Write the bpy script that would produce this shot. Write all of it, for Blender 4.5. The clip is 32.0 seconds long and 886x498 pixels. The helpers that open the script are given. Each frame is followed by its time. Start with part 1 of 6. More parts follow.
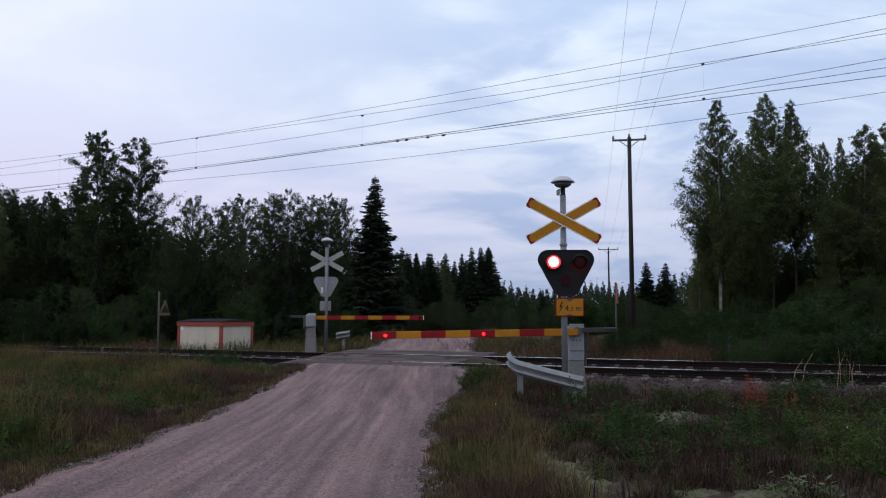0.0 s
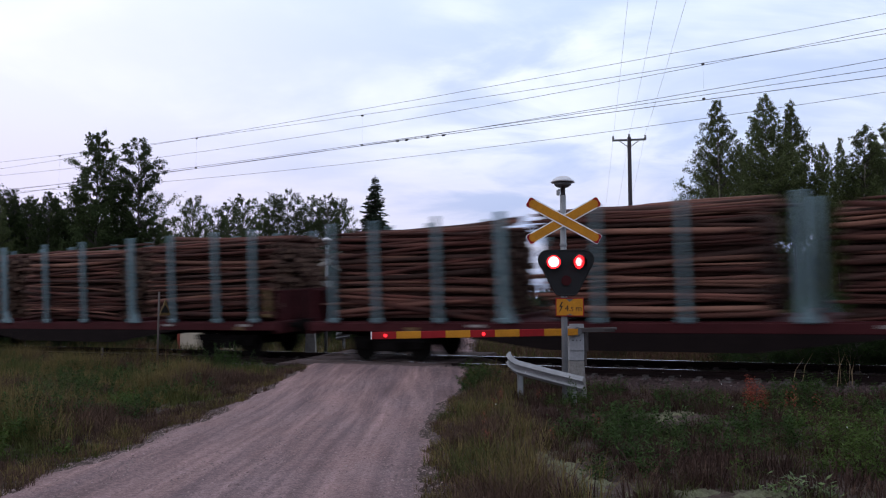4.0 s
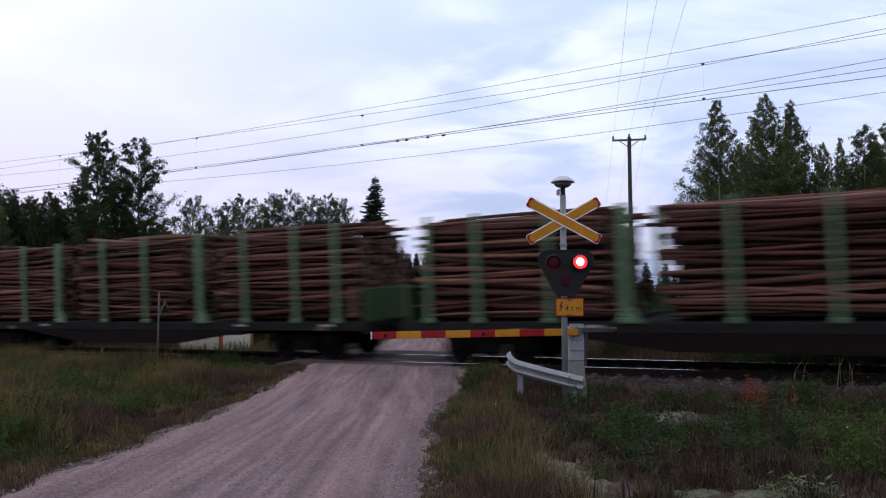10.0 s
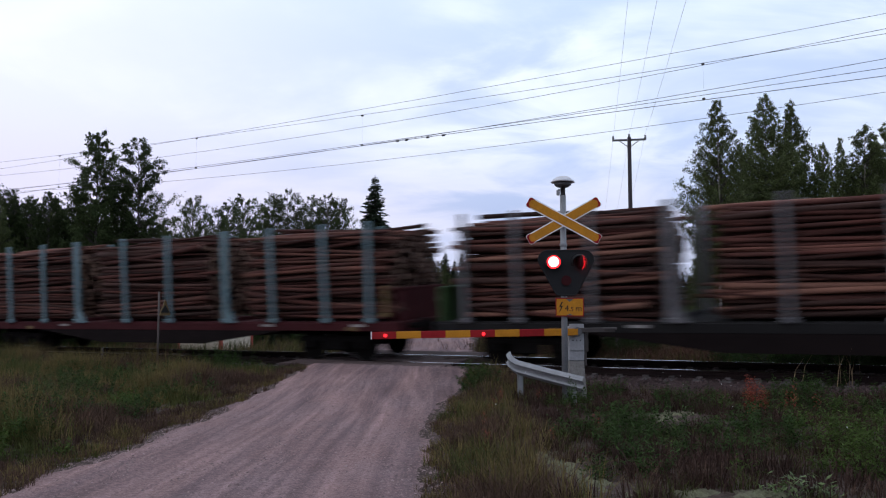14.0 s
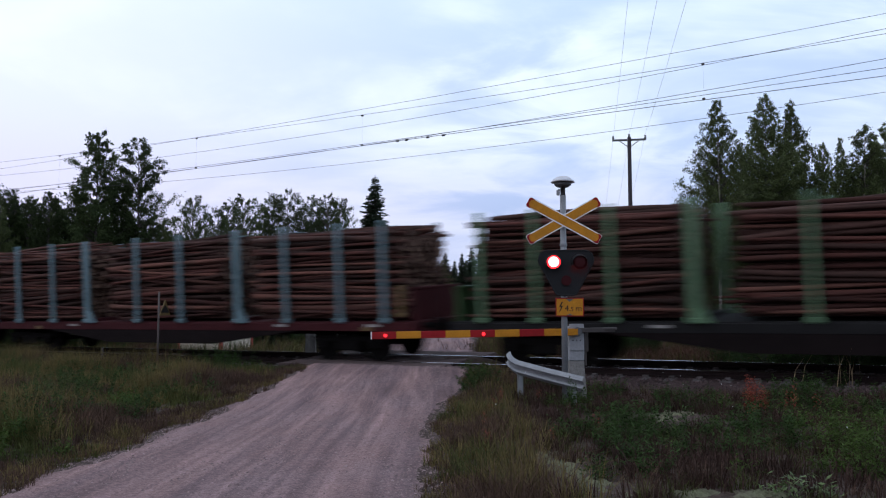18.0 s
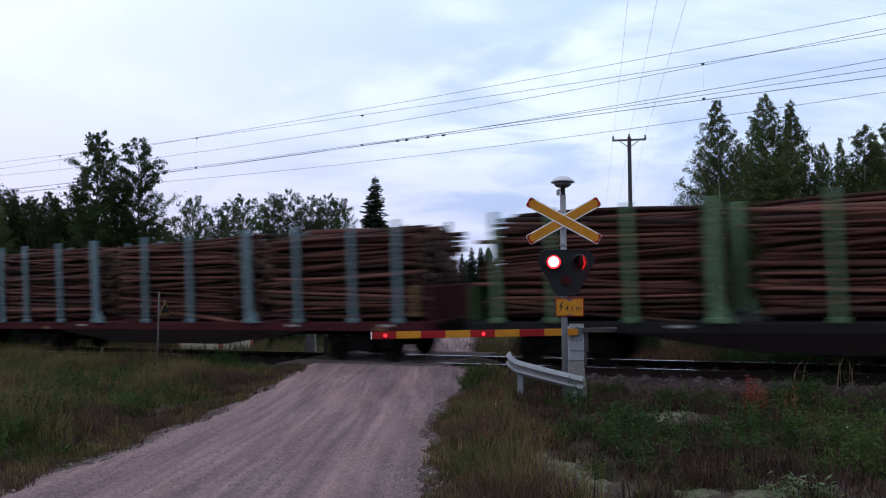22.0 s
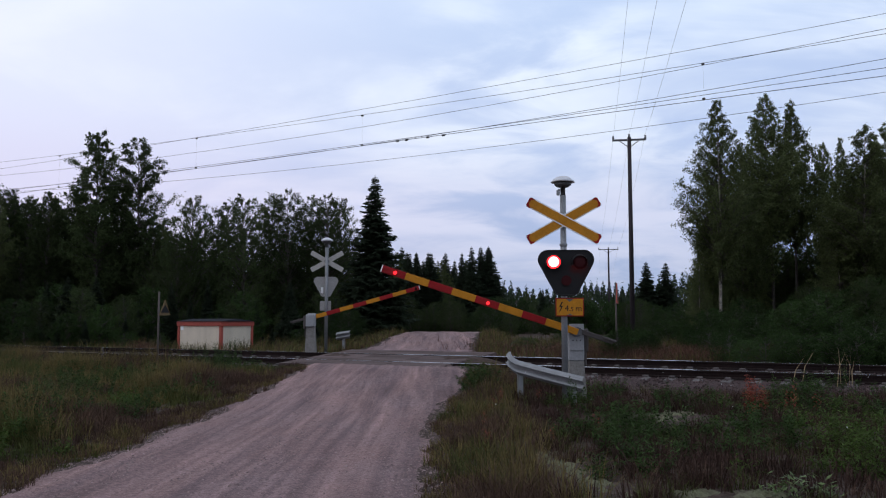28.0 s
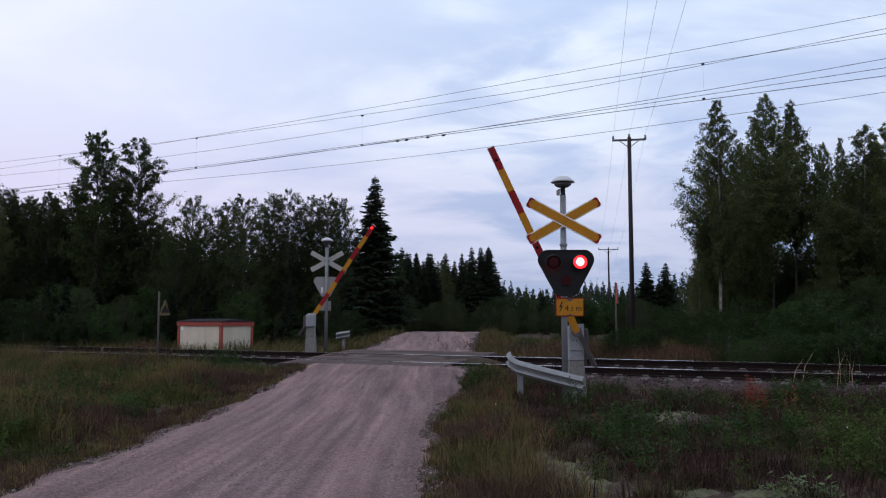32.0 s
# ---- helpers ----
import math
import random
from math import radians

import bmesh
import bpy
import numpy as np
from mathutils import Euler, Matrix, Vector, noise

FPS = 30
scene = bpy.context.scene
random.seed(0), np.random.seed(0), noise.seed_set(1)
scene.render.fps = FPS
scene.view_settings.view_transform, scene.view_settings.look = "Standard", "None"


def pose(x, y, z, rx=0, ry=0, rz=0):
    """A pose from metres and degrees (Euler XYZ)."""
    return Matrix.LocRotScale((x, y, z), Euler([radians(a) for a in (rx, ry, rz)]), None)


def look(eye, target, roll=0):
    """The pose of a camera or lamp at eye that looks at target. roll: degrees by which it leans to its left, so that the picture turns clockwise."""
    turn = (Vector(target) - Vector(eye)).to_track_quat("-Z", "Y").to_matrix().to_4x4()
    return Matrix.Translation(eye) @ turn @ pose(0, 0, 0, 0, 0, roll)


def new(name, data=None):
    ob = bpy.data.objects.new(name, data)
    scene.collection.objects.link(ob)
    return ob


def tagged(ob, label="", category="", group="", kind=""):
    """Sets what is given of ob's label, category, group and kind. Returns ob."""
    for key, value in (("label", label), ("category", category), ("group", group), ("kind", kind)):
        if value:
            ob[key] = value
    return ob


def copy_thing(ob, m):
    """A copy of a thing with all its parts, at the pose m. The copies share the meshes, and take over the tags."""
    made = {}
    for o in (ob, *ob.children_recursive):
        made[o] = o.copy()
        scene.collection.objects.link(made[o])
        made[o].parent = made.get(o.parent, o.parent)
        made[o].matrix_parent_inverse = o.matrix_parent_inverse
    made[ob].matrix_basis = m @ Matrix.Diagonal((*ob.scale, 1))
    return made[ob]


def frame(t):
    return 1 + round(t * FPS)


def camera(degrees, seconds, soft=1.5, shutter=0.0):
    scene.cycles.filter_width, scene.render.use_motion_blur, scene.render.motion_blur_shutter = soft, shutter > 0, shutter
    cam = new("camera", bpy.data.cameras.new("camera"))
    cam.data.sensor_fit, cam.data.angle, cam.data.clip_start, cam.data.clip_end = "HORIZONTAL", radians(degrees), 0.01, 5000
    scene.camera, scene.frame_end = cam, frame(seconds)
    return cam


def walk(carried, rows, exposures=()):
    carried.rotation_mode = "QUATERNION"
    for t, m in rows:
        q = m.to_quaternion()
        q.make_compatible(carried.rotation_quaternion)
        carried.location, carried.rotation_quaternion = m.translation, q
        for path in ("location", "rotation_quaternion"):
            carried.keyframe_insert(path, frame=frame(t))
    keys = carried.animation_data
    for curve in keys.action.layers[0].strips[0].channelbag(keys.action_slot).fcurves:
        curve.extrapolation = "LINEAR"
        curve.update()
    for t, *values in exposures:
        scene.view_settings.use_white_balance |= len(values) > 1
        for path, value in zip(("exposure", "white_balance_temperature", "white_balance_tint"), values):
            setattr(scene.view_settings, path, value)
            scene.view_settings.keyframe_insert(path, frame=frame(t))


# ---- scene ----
cam = camera(55.2, 32.0, soft=1.15, shutter=0.6)

# The place: x to the right, y along the road away from the camera, z up. Road level by the camera is z = 0.
TRACK_TURN = -30.31            # direction of travel, degrees
CANT = 4.56                    # the far rail lies higher
U = Vector((0.8633, -0.5047, 0))   # along the track, direction of travel
M = Vector((0.5047, 0.8633, 0))    # across the track, away from the camera
TRACK_O = M * 20.15 + Vector((0, 0, 0.49))


def on_track(s, roll=CANT):
    """Pose in the track's space: x along travel, y away from the camera, z up from rail top."""
    p = TRACK_O + U * s
    return pose(p.x, p.y, p.z, roll, 0, TRACK_TURN)


walk(cam, [(0, pose(0, 0, 1.5, 94.91, 0, 0)), (32, pose(0, 0, 1.5, 94.91, 0, 0))],
     exposures=[(0, 0.12, 6580, 9), (1.0, 0.12, 6580, 9.5), (2.4, 0.31, 6600, 12), (6, 0.33, 6600, 14), (12, 0.33, 6600, 14), (14.5, 0.33, 6540, 11), (19, 0.33, 6300, 10), (25, 0.33, 6300, 10), (26.5, 0.23, 6500, 10), (28, 0.15, 6600, 10), (32, 0.14, 6600, 11)])

# ---- light ----
world = bpy.data.worlds.new("dusk_sky")
scene.world = world
world.use_nodes = True


def sky_world():
    nt = world.node_tree
    nt.nodes.clear()
    N, L = nt.nodes.new, nt.links.new
    out, bg = N("ShaderNodeOutputWorld"), N("ShaderNodeBackground")
    tc = N("ShaderNodeTexCoord")
    sep = N("ShaderNodeSeparateXYZ")
    L(tc.outputs["Generated"], sep.inputs[0])
    sky = N("ShaderNodeTexSky")
    sky.sky_type, sky.sun_disc = "NISHITA", False
    sky.sun_elevation, sky.sun_rotation = radians(4), radians(250)
    # clouds lie on a plane far above
    def math_node(op, a, b):
        n = N("ShaderNodeMath")
        n.operation = op
        for i, v in enumerate((a, b)):
            if isinstance(v, (int, float)):
                n.inputs[i].default_value = v
            else:
                L(v, n.inputs[i])
        return n.outputs[0]
    zz = math_node("ADD", math_node("MAXIMUM", sep.outputs[2], 0.0), 0.22)
    px, py = math_node("DIVIDE", sep.outputs[0], zz), math_node("DIVIDE", sep.outputs[1], zz)
    comb = N("ShaderNodeCombineXYZ")
    L(px, comb.inputs[0])
    L(py, comb.inputs[1])
    def cloud(scale, detail, seed, dist=0.3):
        mp = N("ShaderNodeMapping")
        mp.inputs["Location"].default_value = (seed, seed * 0.7, seed)
        mp.inputs["Rotation"].default_value = (0, 0, 0.5)
        mp.inputs["Scale"].default_value = (scale, scale * 1.5, 1)
        L(comb.outputs[0], mp.inputs[0])
        n = N("ShaderNodeTexNoise")
        n.inputs["Scale"].default_value = 1
        n.inputs["Detail"].default_value = detail
        n.inputs["Roughness"].default_value = 0.55
        n.inputs["Distortion"].default_value = dist
        L(mp.outputs[0], n.inputs[0])
        return n.outputs[0]
    def ramp(fac, stops):
        r = N("ShaderNodeValToRGB")
        r.color_ramp.interpolation = "EASE"
        els = r.color_ramp.elements
        while len(els) < len(stops):
            els.new(0.5)
        for e, (p, c) in zip(els, stops):
            e.position, e.color = p, (*c, 1)
        L(fac, r.inputs[0])
        return r.outputs[0]
    def mix(fac, a, b, mode="MIX"):
        m = N("ShaderNodeMix")
        m.data_type, m.blend_type = "RGBA", mode
        if isinstance(fac, (int, float)):
            m.inputs[0].default_value = fac
        else:
            L(fac, m.inputs[0])
        for s, v in ((m.inputs[6], a), (m.inputs[7], b)):
            if isinstance(v, tuple):
                s.default_value = (*v, 1)
            else:
                L(v, s)
        return m.outputs[2]
    # clear part: blue grey at the horizon, lavender blue above
    clear = ramp(sep.outputs[2], [(0.0, (0.325, 0.408, 0.620)), (0.10, (0.355, 0.455, 0.705)), (0.22, (0.453, 0.569, 0.840)), (0.38, (0.512, 0.649, 0.920)), (0.7, (0.492, 0.629, 0.920))])
    skyscaled = mix(1.0, sky.outputs[0], (0.10, 0.10, 0.10), "MULTIPLY")
    clear = mix(0.06, clear, skyscaled)
    white = ramp(sep.outputs[2], [(0.0, (0.453, 0.501, 0.660)), (0.12, (0.591, 0.638, 0.820)), (0.24, (0.749, 0.835, 0.980)), (0.38, (0.827, 0.924, 1.050)), (0.7, (0.808, 0.904, 1.050))])
    f1 = ramp(cloud(0.62, 6, 3.1), [(0.34, (0, 0, 0)), (0.56, (1, 1, 1))])
    f2 = ramp(cloud(1.9, 9, 8.4, 0.5), [(0.36, (0.1, 0.1, 0.1)), (0.60, (1, 1, 1))])
    f = mix(1.0, f1, f2, "MULTIPLY")
    # the sky's west side (left) is paler and pinker
    side = ramp(math_node("ADD", math_node("MULTIPLY", sep.outputs[0], 0.8), 0.5), [(0.12, (0.75, 0.75, 0.75)), (0.62, (0.0, 0.0, 0.0))])
    pink = ramp(sep.outputs[2], [(0.0, (0.585, 0.545, 0.690)), (0.14, (0.745, 0.710, 0.905)), (0.27, (0.788, 0.825, 0.990)), (0.5, (0.827, 0.904, 1.050))])
    col = mix(f, clear, white)
    col = mix(side, col, pink)
    L(col, bg.inputs[0])
    bg.inputs[1].default_value = 1.0
    L(bg.outputs[0], out.inputs[0])


sky_world()
sun = new("sun", bpy.data.lights.new("sun", "SUN"))
sun.data.energy, sun.data.angle, sun.data.color = 0.25, radians(40), (1.0, 0.93, 0.9)
sun.matrix_world = look((-30, -10, 30), (0, 0, 0))

# ---- materials ----


def material(name, col, rough=0.7, thin=0.0, metal=0.0, var=0.25, scale=6.0, fine=40.0, bump=0.0, second=None, obj_var=0.0, island=0.0, emit=None, spec=0.5, coords="Object", stretch=(1, 1, 1), bump_dist=0.02):
    m = bpy.data.materials.new(name)
    m.use_nodes = True
    nt = m.node_tree
    N, L = nt.nodes.new, nt.links.new
    b = nt.nodes["Principled BSDF"]
    b.inputs["Roughness"].default_value = rough
    b.inputs["Metallic"].default_value = metal
    b.inputs["Specular IOR Level"].default_value = spec
    if emit:
        b.inputs["Base Color"].default_value = (*col, 1)
        b.inputs["Emission Color"].default_value = (*emit[:3], 1)
        b.inputs["Emission Strength"].default_value = emit[3]
        return m
    tc = N("ShaderNodeTexCoord")
    mp = N("ShaderNodeMapping")
    mp.inputs["Scale"].default_value = stretch
    L(tc.outputs[coords], mp.inputs[0])
    def noise_node(sc, det, where):
        n = N("ShaderNodeTexNoise")
        n.inputs["Scale"].default_value, n.inputs["Detail"].default_value = sc, det
        L(where, n.inputs[0])
        return n.outputs[0]
    big, small = noise_node(scale, 4, mp.outputs[0]), noise_node(fine, 3, tc.outputs[coords])
    def mixer(fac, a, bb, mode):
        x = N("ShaderNodeMix")
        x.data_type, x.blend_type = "RGBA", mode
        for s, v in ((x.inputs[0], fac), (x.inputs[6], a), (x.inputs[7], bb)):
            if isinstance(v, (int, float)):
                s.default_value = v
            elif isinstance(v, tuple):
                s.default_value = (*v, 1)
            else:
                L(v, s)
        return x.outputs[2]
    def spread(fac, lo, hi):
        r = N("ShaderNodeMapRange")
        r.inputs[1].default_value, r.inputs[2].default_value = 0.3, 0.7
        r.inputs[3].default_value, r.inputs[4].default_value = lo, hi
        L(fac, r.inputs[0])
        return r.outputs[0]
    c2 = second or tuple(x * (1 - var) for x in col)
    base = mixer(spread(big, 0, 1), col, c2, "MIX")
    base = mixer(1.0, base, spread(small, 1 - var, 1 + var * 0.6), "MULTIPLY")
    if obj_var:
        oi = N("ShaderNodeObjectInfo")
        r = N("ShaderNodeMapRange")
        r.inputs[3].default_value, r.inputs[4].default_value = 1 - obj_var, 1 + obj_var
        L(oi.outputs["Random"], r.inputs[0])
        base = mixer(1.0, base, r.outputs[0], "MULTIPLY")
    if island:
        g = N("ShaderNodeNewGeometry")
        r = N("ShaderNodeMapRange")
        r.inputs[3].default_value, r.inputs[4].default_value = 1 - island, 1 + island
        L(g.outputs["Random Per Island"], r.inputs[0])
        base = mixer(1.0, base, r.outputs[0], "MULTIPLY")
    L(base, b.inputs["Base Color"])
    if thin:
        # leaves let some light through
        tl, ms = N("ShaderNodeBsdfTranslucent"), N("ShaderNodeMixShader")
        L(base, tl.inputs["Color"])
        ms.inputs[0].default_value = thin
        L(b.outputs[0], ms.inputs[1])
        L(tl.outputs[0], ms.inputs[2])
        L(ms.outputs[0], nt.nodes["Material Output"].inputs["Surface"])
    if bump:
        bp = N("ShaderNodeBump")
        bp.inputs["Strength"].default_value = bump
        bp.inputs["Distance"].default_value = bump_dist
        L(small, bp.inputs["Height"])
        L(bp.outputs[0], b.inputs["Normal"])
    return m


def gravel_material():
    """Packed gravel: long wheel streaks, blotches, stones and grit."""
    m = bpy.data.materials.new("gravel_road")
    m.use_nodes = True
    nt = m.node_tree
    N, L = nt.nodes.new, nt.links.new
    b = nt.nodes["Principled BSDF"]
    b.inputs["Roughness"].default_value = 0.95
    b.inputs["Specular IOR Level"].default_value = 0.2
    tc = N("ShaderNodeTexCoord")
    def noise_at(scale, detail, stretch):
        mp, n = N("ShaderNodeMapping"), N("ShaderNodeTexNoise")
        mp.inputs["Scale"].default_value = stretch
        L(tc.outputs["Object"], mp.inputs[0])
        n.inputs["Scale"].default_value, n.inputs["Detail"].default_value = scale, detail
        L(mp.outputs[0], n.inputs[0])
        return n.outputs[0]
    def spread(fac, lo, hi, a=0.3, z=0.7):
        r = N("ShaderNodeMapRange")
        for i, v in enumerate((a, z, lo, hi)):
            r.inputs[i + 1].default_value = v
        L(fac, r.inputs[0])
        return r.outputs[0]
    def mixer(fac, a, c, mode="MIX"):
        x = N("ShaderNodeMix")
        x.data_type, x.blend_type = "RGBA", mode
        for s, v in ((x.inputs[0], fac), (x.inputs[6], a), (x.inputs[7], c)):
            if isinstance(v, float):
                s.default_value = v
            elif isinstance(v, tuple):
                s.default_value = (*v, 1)
            else:
                L(v, s)
        return x.outputs[2]
    streak, fine_streak = noise_at(2.7, 4, (1, 0.03, 1)), noise_at(8.5, 3, (1, 0.04, 1))
    blotch, grit = noise_at(0.9, 6, (1, 0.5, 1)), noise_at(48, 3, (1, 1, 1))
    vor = N("ShaderNodeTexVoronoi")
    vor.inputs["Scale"].default_value = 34
    L(tc.outputs["Object"], vor.inputs["Vector"])
    col = mixer(spread(streak, 0.0, 1.0, 0.34, 0.66), (0.242, 0.151, 0.144), (0.122, 0.078, 0.080))
    col = mixer(spread(blotch, 0.0, 0.6, 0.42, 0.72), col, (0.198, 0.140, 0.146))
    col = mixer(1.0, col, spread(fine_streak, 0.72, 1.18), "MULTIPLY")
    col = mixer(1.0, col, spread(grit, 0.72, 1.26), "MULTIPLY")
    sep = N("ShaderNodeSeparateColor")
    L(vor.outputs["Color"], sep.inputs[0])
    col = mixer(1.0, col, spread(sep.outputs[0], 0.78, 1.22, 0.0, 1.0), "MULTIPLY")
    L(col, b.inputs["Base Color"])
    bp = N("ShaderNodeBump")
    bp.inputs["Strength"].default_value, bp.inputs["Distance"].default_value = 0.8, 0.02
    L(grit, bp.inputs["Height"])
    L(bp.outputs[0], b.inputs["Normal"])
    return m


gravel_mat = gravel_material()
soil_mat = material("soil_and_grass", (0.050, 0.036, 0.028), 0.95, var=0.45, scale=0.7, fine=14, bump=0.8, second=(0.068, 0.047, 0.041), spec=0.1, bump_dist=0.05)
ballast_mat = material("ballast_stone", (0.050, 0.032, 0.031), 0.9, var=0.4, scale=1.5, fine=22, bump=1.0, second=(0.066, 0.042, 0.041), spec=0.15, bump_dist=0.05)
balstone_mat = material("rusty_ballast_stone", (0.082, 0.057, 0.055), 0.9, var=0.3, scale=8, island=0.5, spec=0.2)
hood_mat = material("pale_hood_paint", (0.52, 0.52, 0.54), 0.5, var=0.12)
stone_mat = material("crushed_stone", (0.215, 0.155, 0.152), 0.9, var=0.25, scale=8, island=0.4, spec=0.2)
lichen_mat = material("pale_lichen", (0.135, 0.142, 0.082), 0.95, var=0.3, scale=4, fine=30, bump=0.8, second=(0.08, 0.07, 0.05), spec=0.1)
rail_mat = material("rusty_rail", (0.019, 0.011, 0.010), 0.85, var=0.35, scale=2, fine=30, spec=0.15)
railhead_mat = material("polished_rail_head", (0.80, 0.78, 0.80), 0.24, var=0.08, metal=1.0)
sleeper_mat = material("weathered_concrete", (0.105, 0.088, 0.085), 0.9, var=0.35, obj_var=0.25, bump=0.3)
panel_mat = material("dusty_crossing_timber", (0.118, 0.085, 0.081), 0.9, spec=0.12, var=0.35, scale=3, fine=30, bump=0.4, obj_var=0.25, stretch=(0.3, 3, 1))
steel_mat = material("galvanised_steel", (0.215, 0.22, 0.23), 0.55, var=0.2, metal=0.25, scale=5, fine=60)
grey_mat = material("light_grey_paint", (0.27, 0.27, 0.28), 0.6, var=0.15, scale=5)
darkgrey_mat = material("dark_grey_paint", (0.09, 0.09, 0.095), 0.6, var=0.2)
concrete_mat = material("concrete_foot", (0.21, 0.195, 0.18), 0.9, var=0.25, bump=0.3)
black_mat = material("black_enamel", (0.008, 0.008, 0.009), 0.6, var=0.2, spec=0.25)
white_mat = material("white_enamel", (0.75, 0.75, 0.75), 0.5, var=0.1)
yellow_mat = material("amber_yellow_sheeting", (0.48, 0.195, 0.011), 0.6, var=0.18, spec=0.2)
red_mat = material("red_sheeting", (0.27, 0.008, 0.010), 0.6, var=0.2, spec=0.2)
signback_mat = material("bare_aluminium_back", (0.29, 0.275, 0.265), 0.55, var=0.15, metal=0.3)
lamp_on_mat = material("lit_red_lamp", (0.5, 0.02, 0.02), 0.4, emit=(1.0, 0.012, 0.018, 2.6))
lamp_core_mat = material("lit_lamp_core", (0.8, 0.3, 0.3), 0.4, emit=(1.0, 0.50, 0.48, 2.2))
lamp_off_mat = material("unlit_red_lens", (0.034, 0.002, 0.003), 0.6, var=0.1, spec=0.15)
bracket_mat = material("dark_brown_drive_paint", (0.060, 0.048, 0.044), 0.7, var=0.25)
boardback_mat = material("pale_sheet_metal_back", (0.40, 0.375, 0.34), 0.6, var=0.15, metal=0.1)
wire_mat = material("weathered_copper_wire", (0.03, 0.03, 0.033), 0.6, var=0.1)
thinwire_mat = material("aluminium_wire", (0.16, 0.16, 0.19), 0.5, var=0.1)
pole_mat = material("tarred_wooden_pole", (0.024, 0.016, 0.020), 0.85, var=0.3, scale=3, stretch=(6, 6, 0.6))
wood_mat = material("grey_wooden_post", (0.085, 0.068, 0.060), 0.85, var=0.3)
hutwall_mat = material("cream_board_wall", (0.60, 0.52, 0.41), 0.8, var=0.16, scale=3, stretch=(1, 1, 0.3))
hutred_mat = material("red_trim_paint", (0.33, 0.055, 0.035), 0.7, var=0.2)
darkred_mat = material("faded_dark_red_paint", (0.11, 0.030, 0.022), 0.7, var=0.25)
roof_mat = material("dark_roof_felt", (0.028, 0.028, 0.034), 0.95, var=0.25, spec=0.08)
# train
cream_mat = material("cream_white_paint", (0.475, 0.42, 0.39), 0.5, var=0.14, scale=1.2, fine=9, second=(0.40, 0.345, 0.315), stretch=(1, 1, 0.35), spec=0.35)
beige_mat = material("beige_paint", (0.44, 0.355, 0.285), 0.5, var=0.10, scale=1.2, fine=9)
green_mat = material("bright_green_paint", (0.028, 0.142, 0.014), 0.5, var=0.12, spec=0.25, scale=1.2)
skirt_mat = material("grey_skirt_paint", (0.056, 0.052, 0.053), 0.55, var=0.2, scale=1.5, fine=10)
grille_mat = material("brown_louvre", (0.085, 0.055, 0.043), 0.7, var=0.2)
greenglass_mat = material("dark_green_glass", (0.012, 0.050, 0.012), 0.3, var=0.1, spec=0.2)
glass_mat = material("dark_window_glass", (0.012, 0.014, 0.018), 0.08, var=0.1)
screen_mat = material("windscreen_glass", (0.10, 0.115, 0.13), 0.08, var=0.1)
roofgrey_mat = material("grey_roof_paint", (0.066, 0.063, 0.066), 0.85, var=0.3, spec=0.12)
headlamp_mat = material("lit_headlamp", (0.9, 0.85, 0.6), 0.3, emit=(1.0, 0.85, 0.42, 11.0))
bogie_mat = material("grimy_black_steel", (0.008, 0.007, 0.0065), 0.9, var=0.3, spec=0.06)
endpanel_mat = material("dirty_yellow_end_paint", (0.26, 0.155, 0.025), 0.6, var=0.4, scale=4)
fin_mat = material("pale_grey_fins", (0.30, 0.30, 0.31), 0.6, var=0.25)
ochre_mat = material("faded_yellow_paint", (0.12, 0.072, 0.018), 0.6, var=0.25)
redbrown_mat = material("red_brown_wagon_paint", (0.052, 0.010, 0.012), 0.85, var=0.35, scale=2, fine=14, spec=0.15)
# much darker brown than the side sills, for belly and centre sill
belly_mat = material("dark_brown_underframe", (0.011, 0.007, 0.007), 0.9, var=0.35, scale=2, fine=14, spec=0.1)
darkframe_mat = material("black_wagon_paint", (0.018, 0.017, 0.017), 0.9, var=0.35, scale=2, spec=0.1)
lightbark_mat = material("peeled_log_bark", (0.142, 0.054, 0.039), 0.85, var=0.35, scale=3, fine=26, bump=0.5, second=(0.08, 0.038, 0.028), obj_var=0.4, spec=0.2, stretch=(0.5, 1, 1))
bark_mat = material("log_bark", (0.082, 0.028, 0.021), 0.9, var=0.35, scale=3, fine=26, bump=0.6, second=(0.042, 0.020, 0.017), obj_var=0.5, spec=0.15, stretch=(0.5, 1, 1))
# bark colour darkened to carry the shade inside and between the stacks
shaded_bark_mat = material("log_bark_shaded", (0.05, 0.024, 0.019), 0.9, var=0.35, scale=3, fine=26, island=0.5, spec=0.15)
bare_mat = material("bare_log_wood", (0.190, 0.088, 0.060), 0.8, var=0.35, scale=3, fine=26, bump=0.4, second=(0.12, 0.056, 0.040), obj_var=0.35, spec=0.2, stretch=(0.5, 1, 1))
darklog_mat = material("dark_log_bark", (0.062, 0.030, 0.024), 0.9, var=0.35, scale=3, fine=26, bump=0.6, second=(0.03, 0.017, 0.014), obj_var=0.5, spec=0.15, stretch=(0.5, 1, 1))
cut_mat = material("sawn_log_end", (0.125, 0.068, 0.045), 0.85, var=0.25, obj_var=0.3)
# green darkened in the paint for the shade at the wagon ends
endwall_mat = material("shaded_green_end_wall", (0.022, 0.062, 0.011), 0.7, var=0.3, scale=2)
STAKES = {
    "blue": material("pale_blue_stake_paint", (0.122, 0.195, 0.215), 0.6, var=0.2, scale=2),
    "green": material("pale_green_stake_paint", (0.092, 0.175, 0.085), 0.6, var=0.2, scale=2),
    "vivid": material("vivid_green_stake_paint", (0.058, 0.205, 0.024), 0.6, var=0.2, scale=2),
    "grey": material("grey_stake_paint", (0.135, 0.13, 0.138), 0.7, var=0.35, scale=2),
}
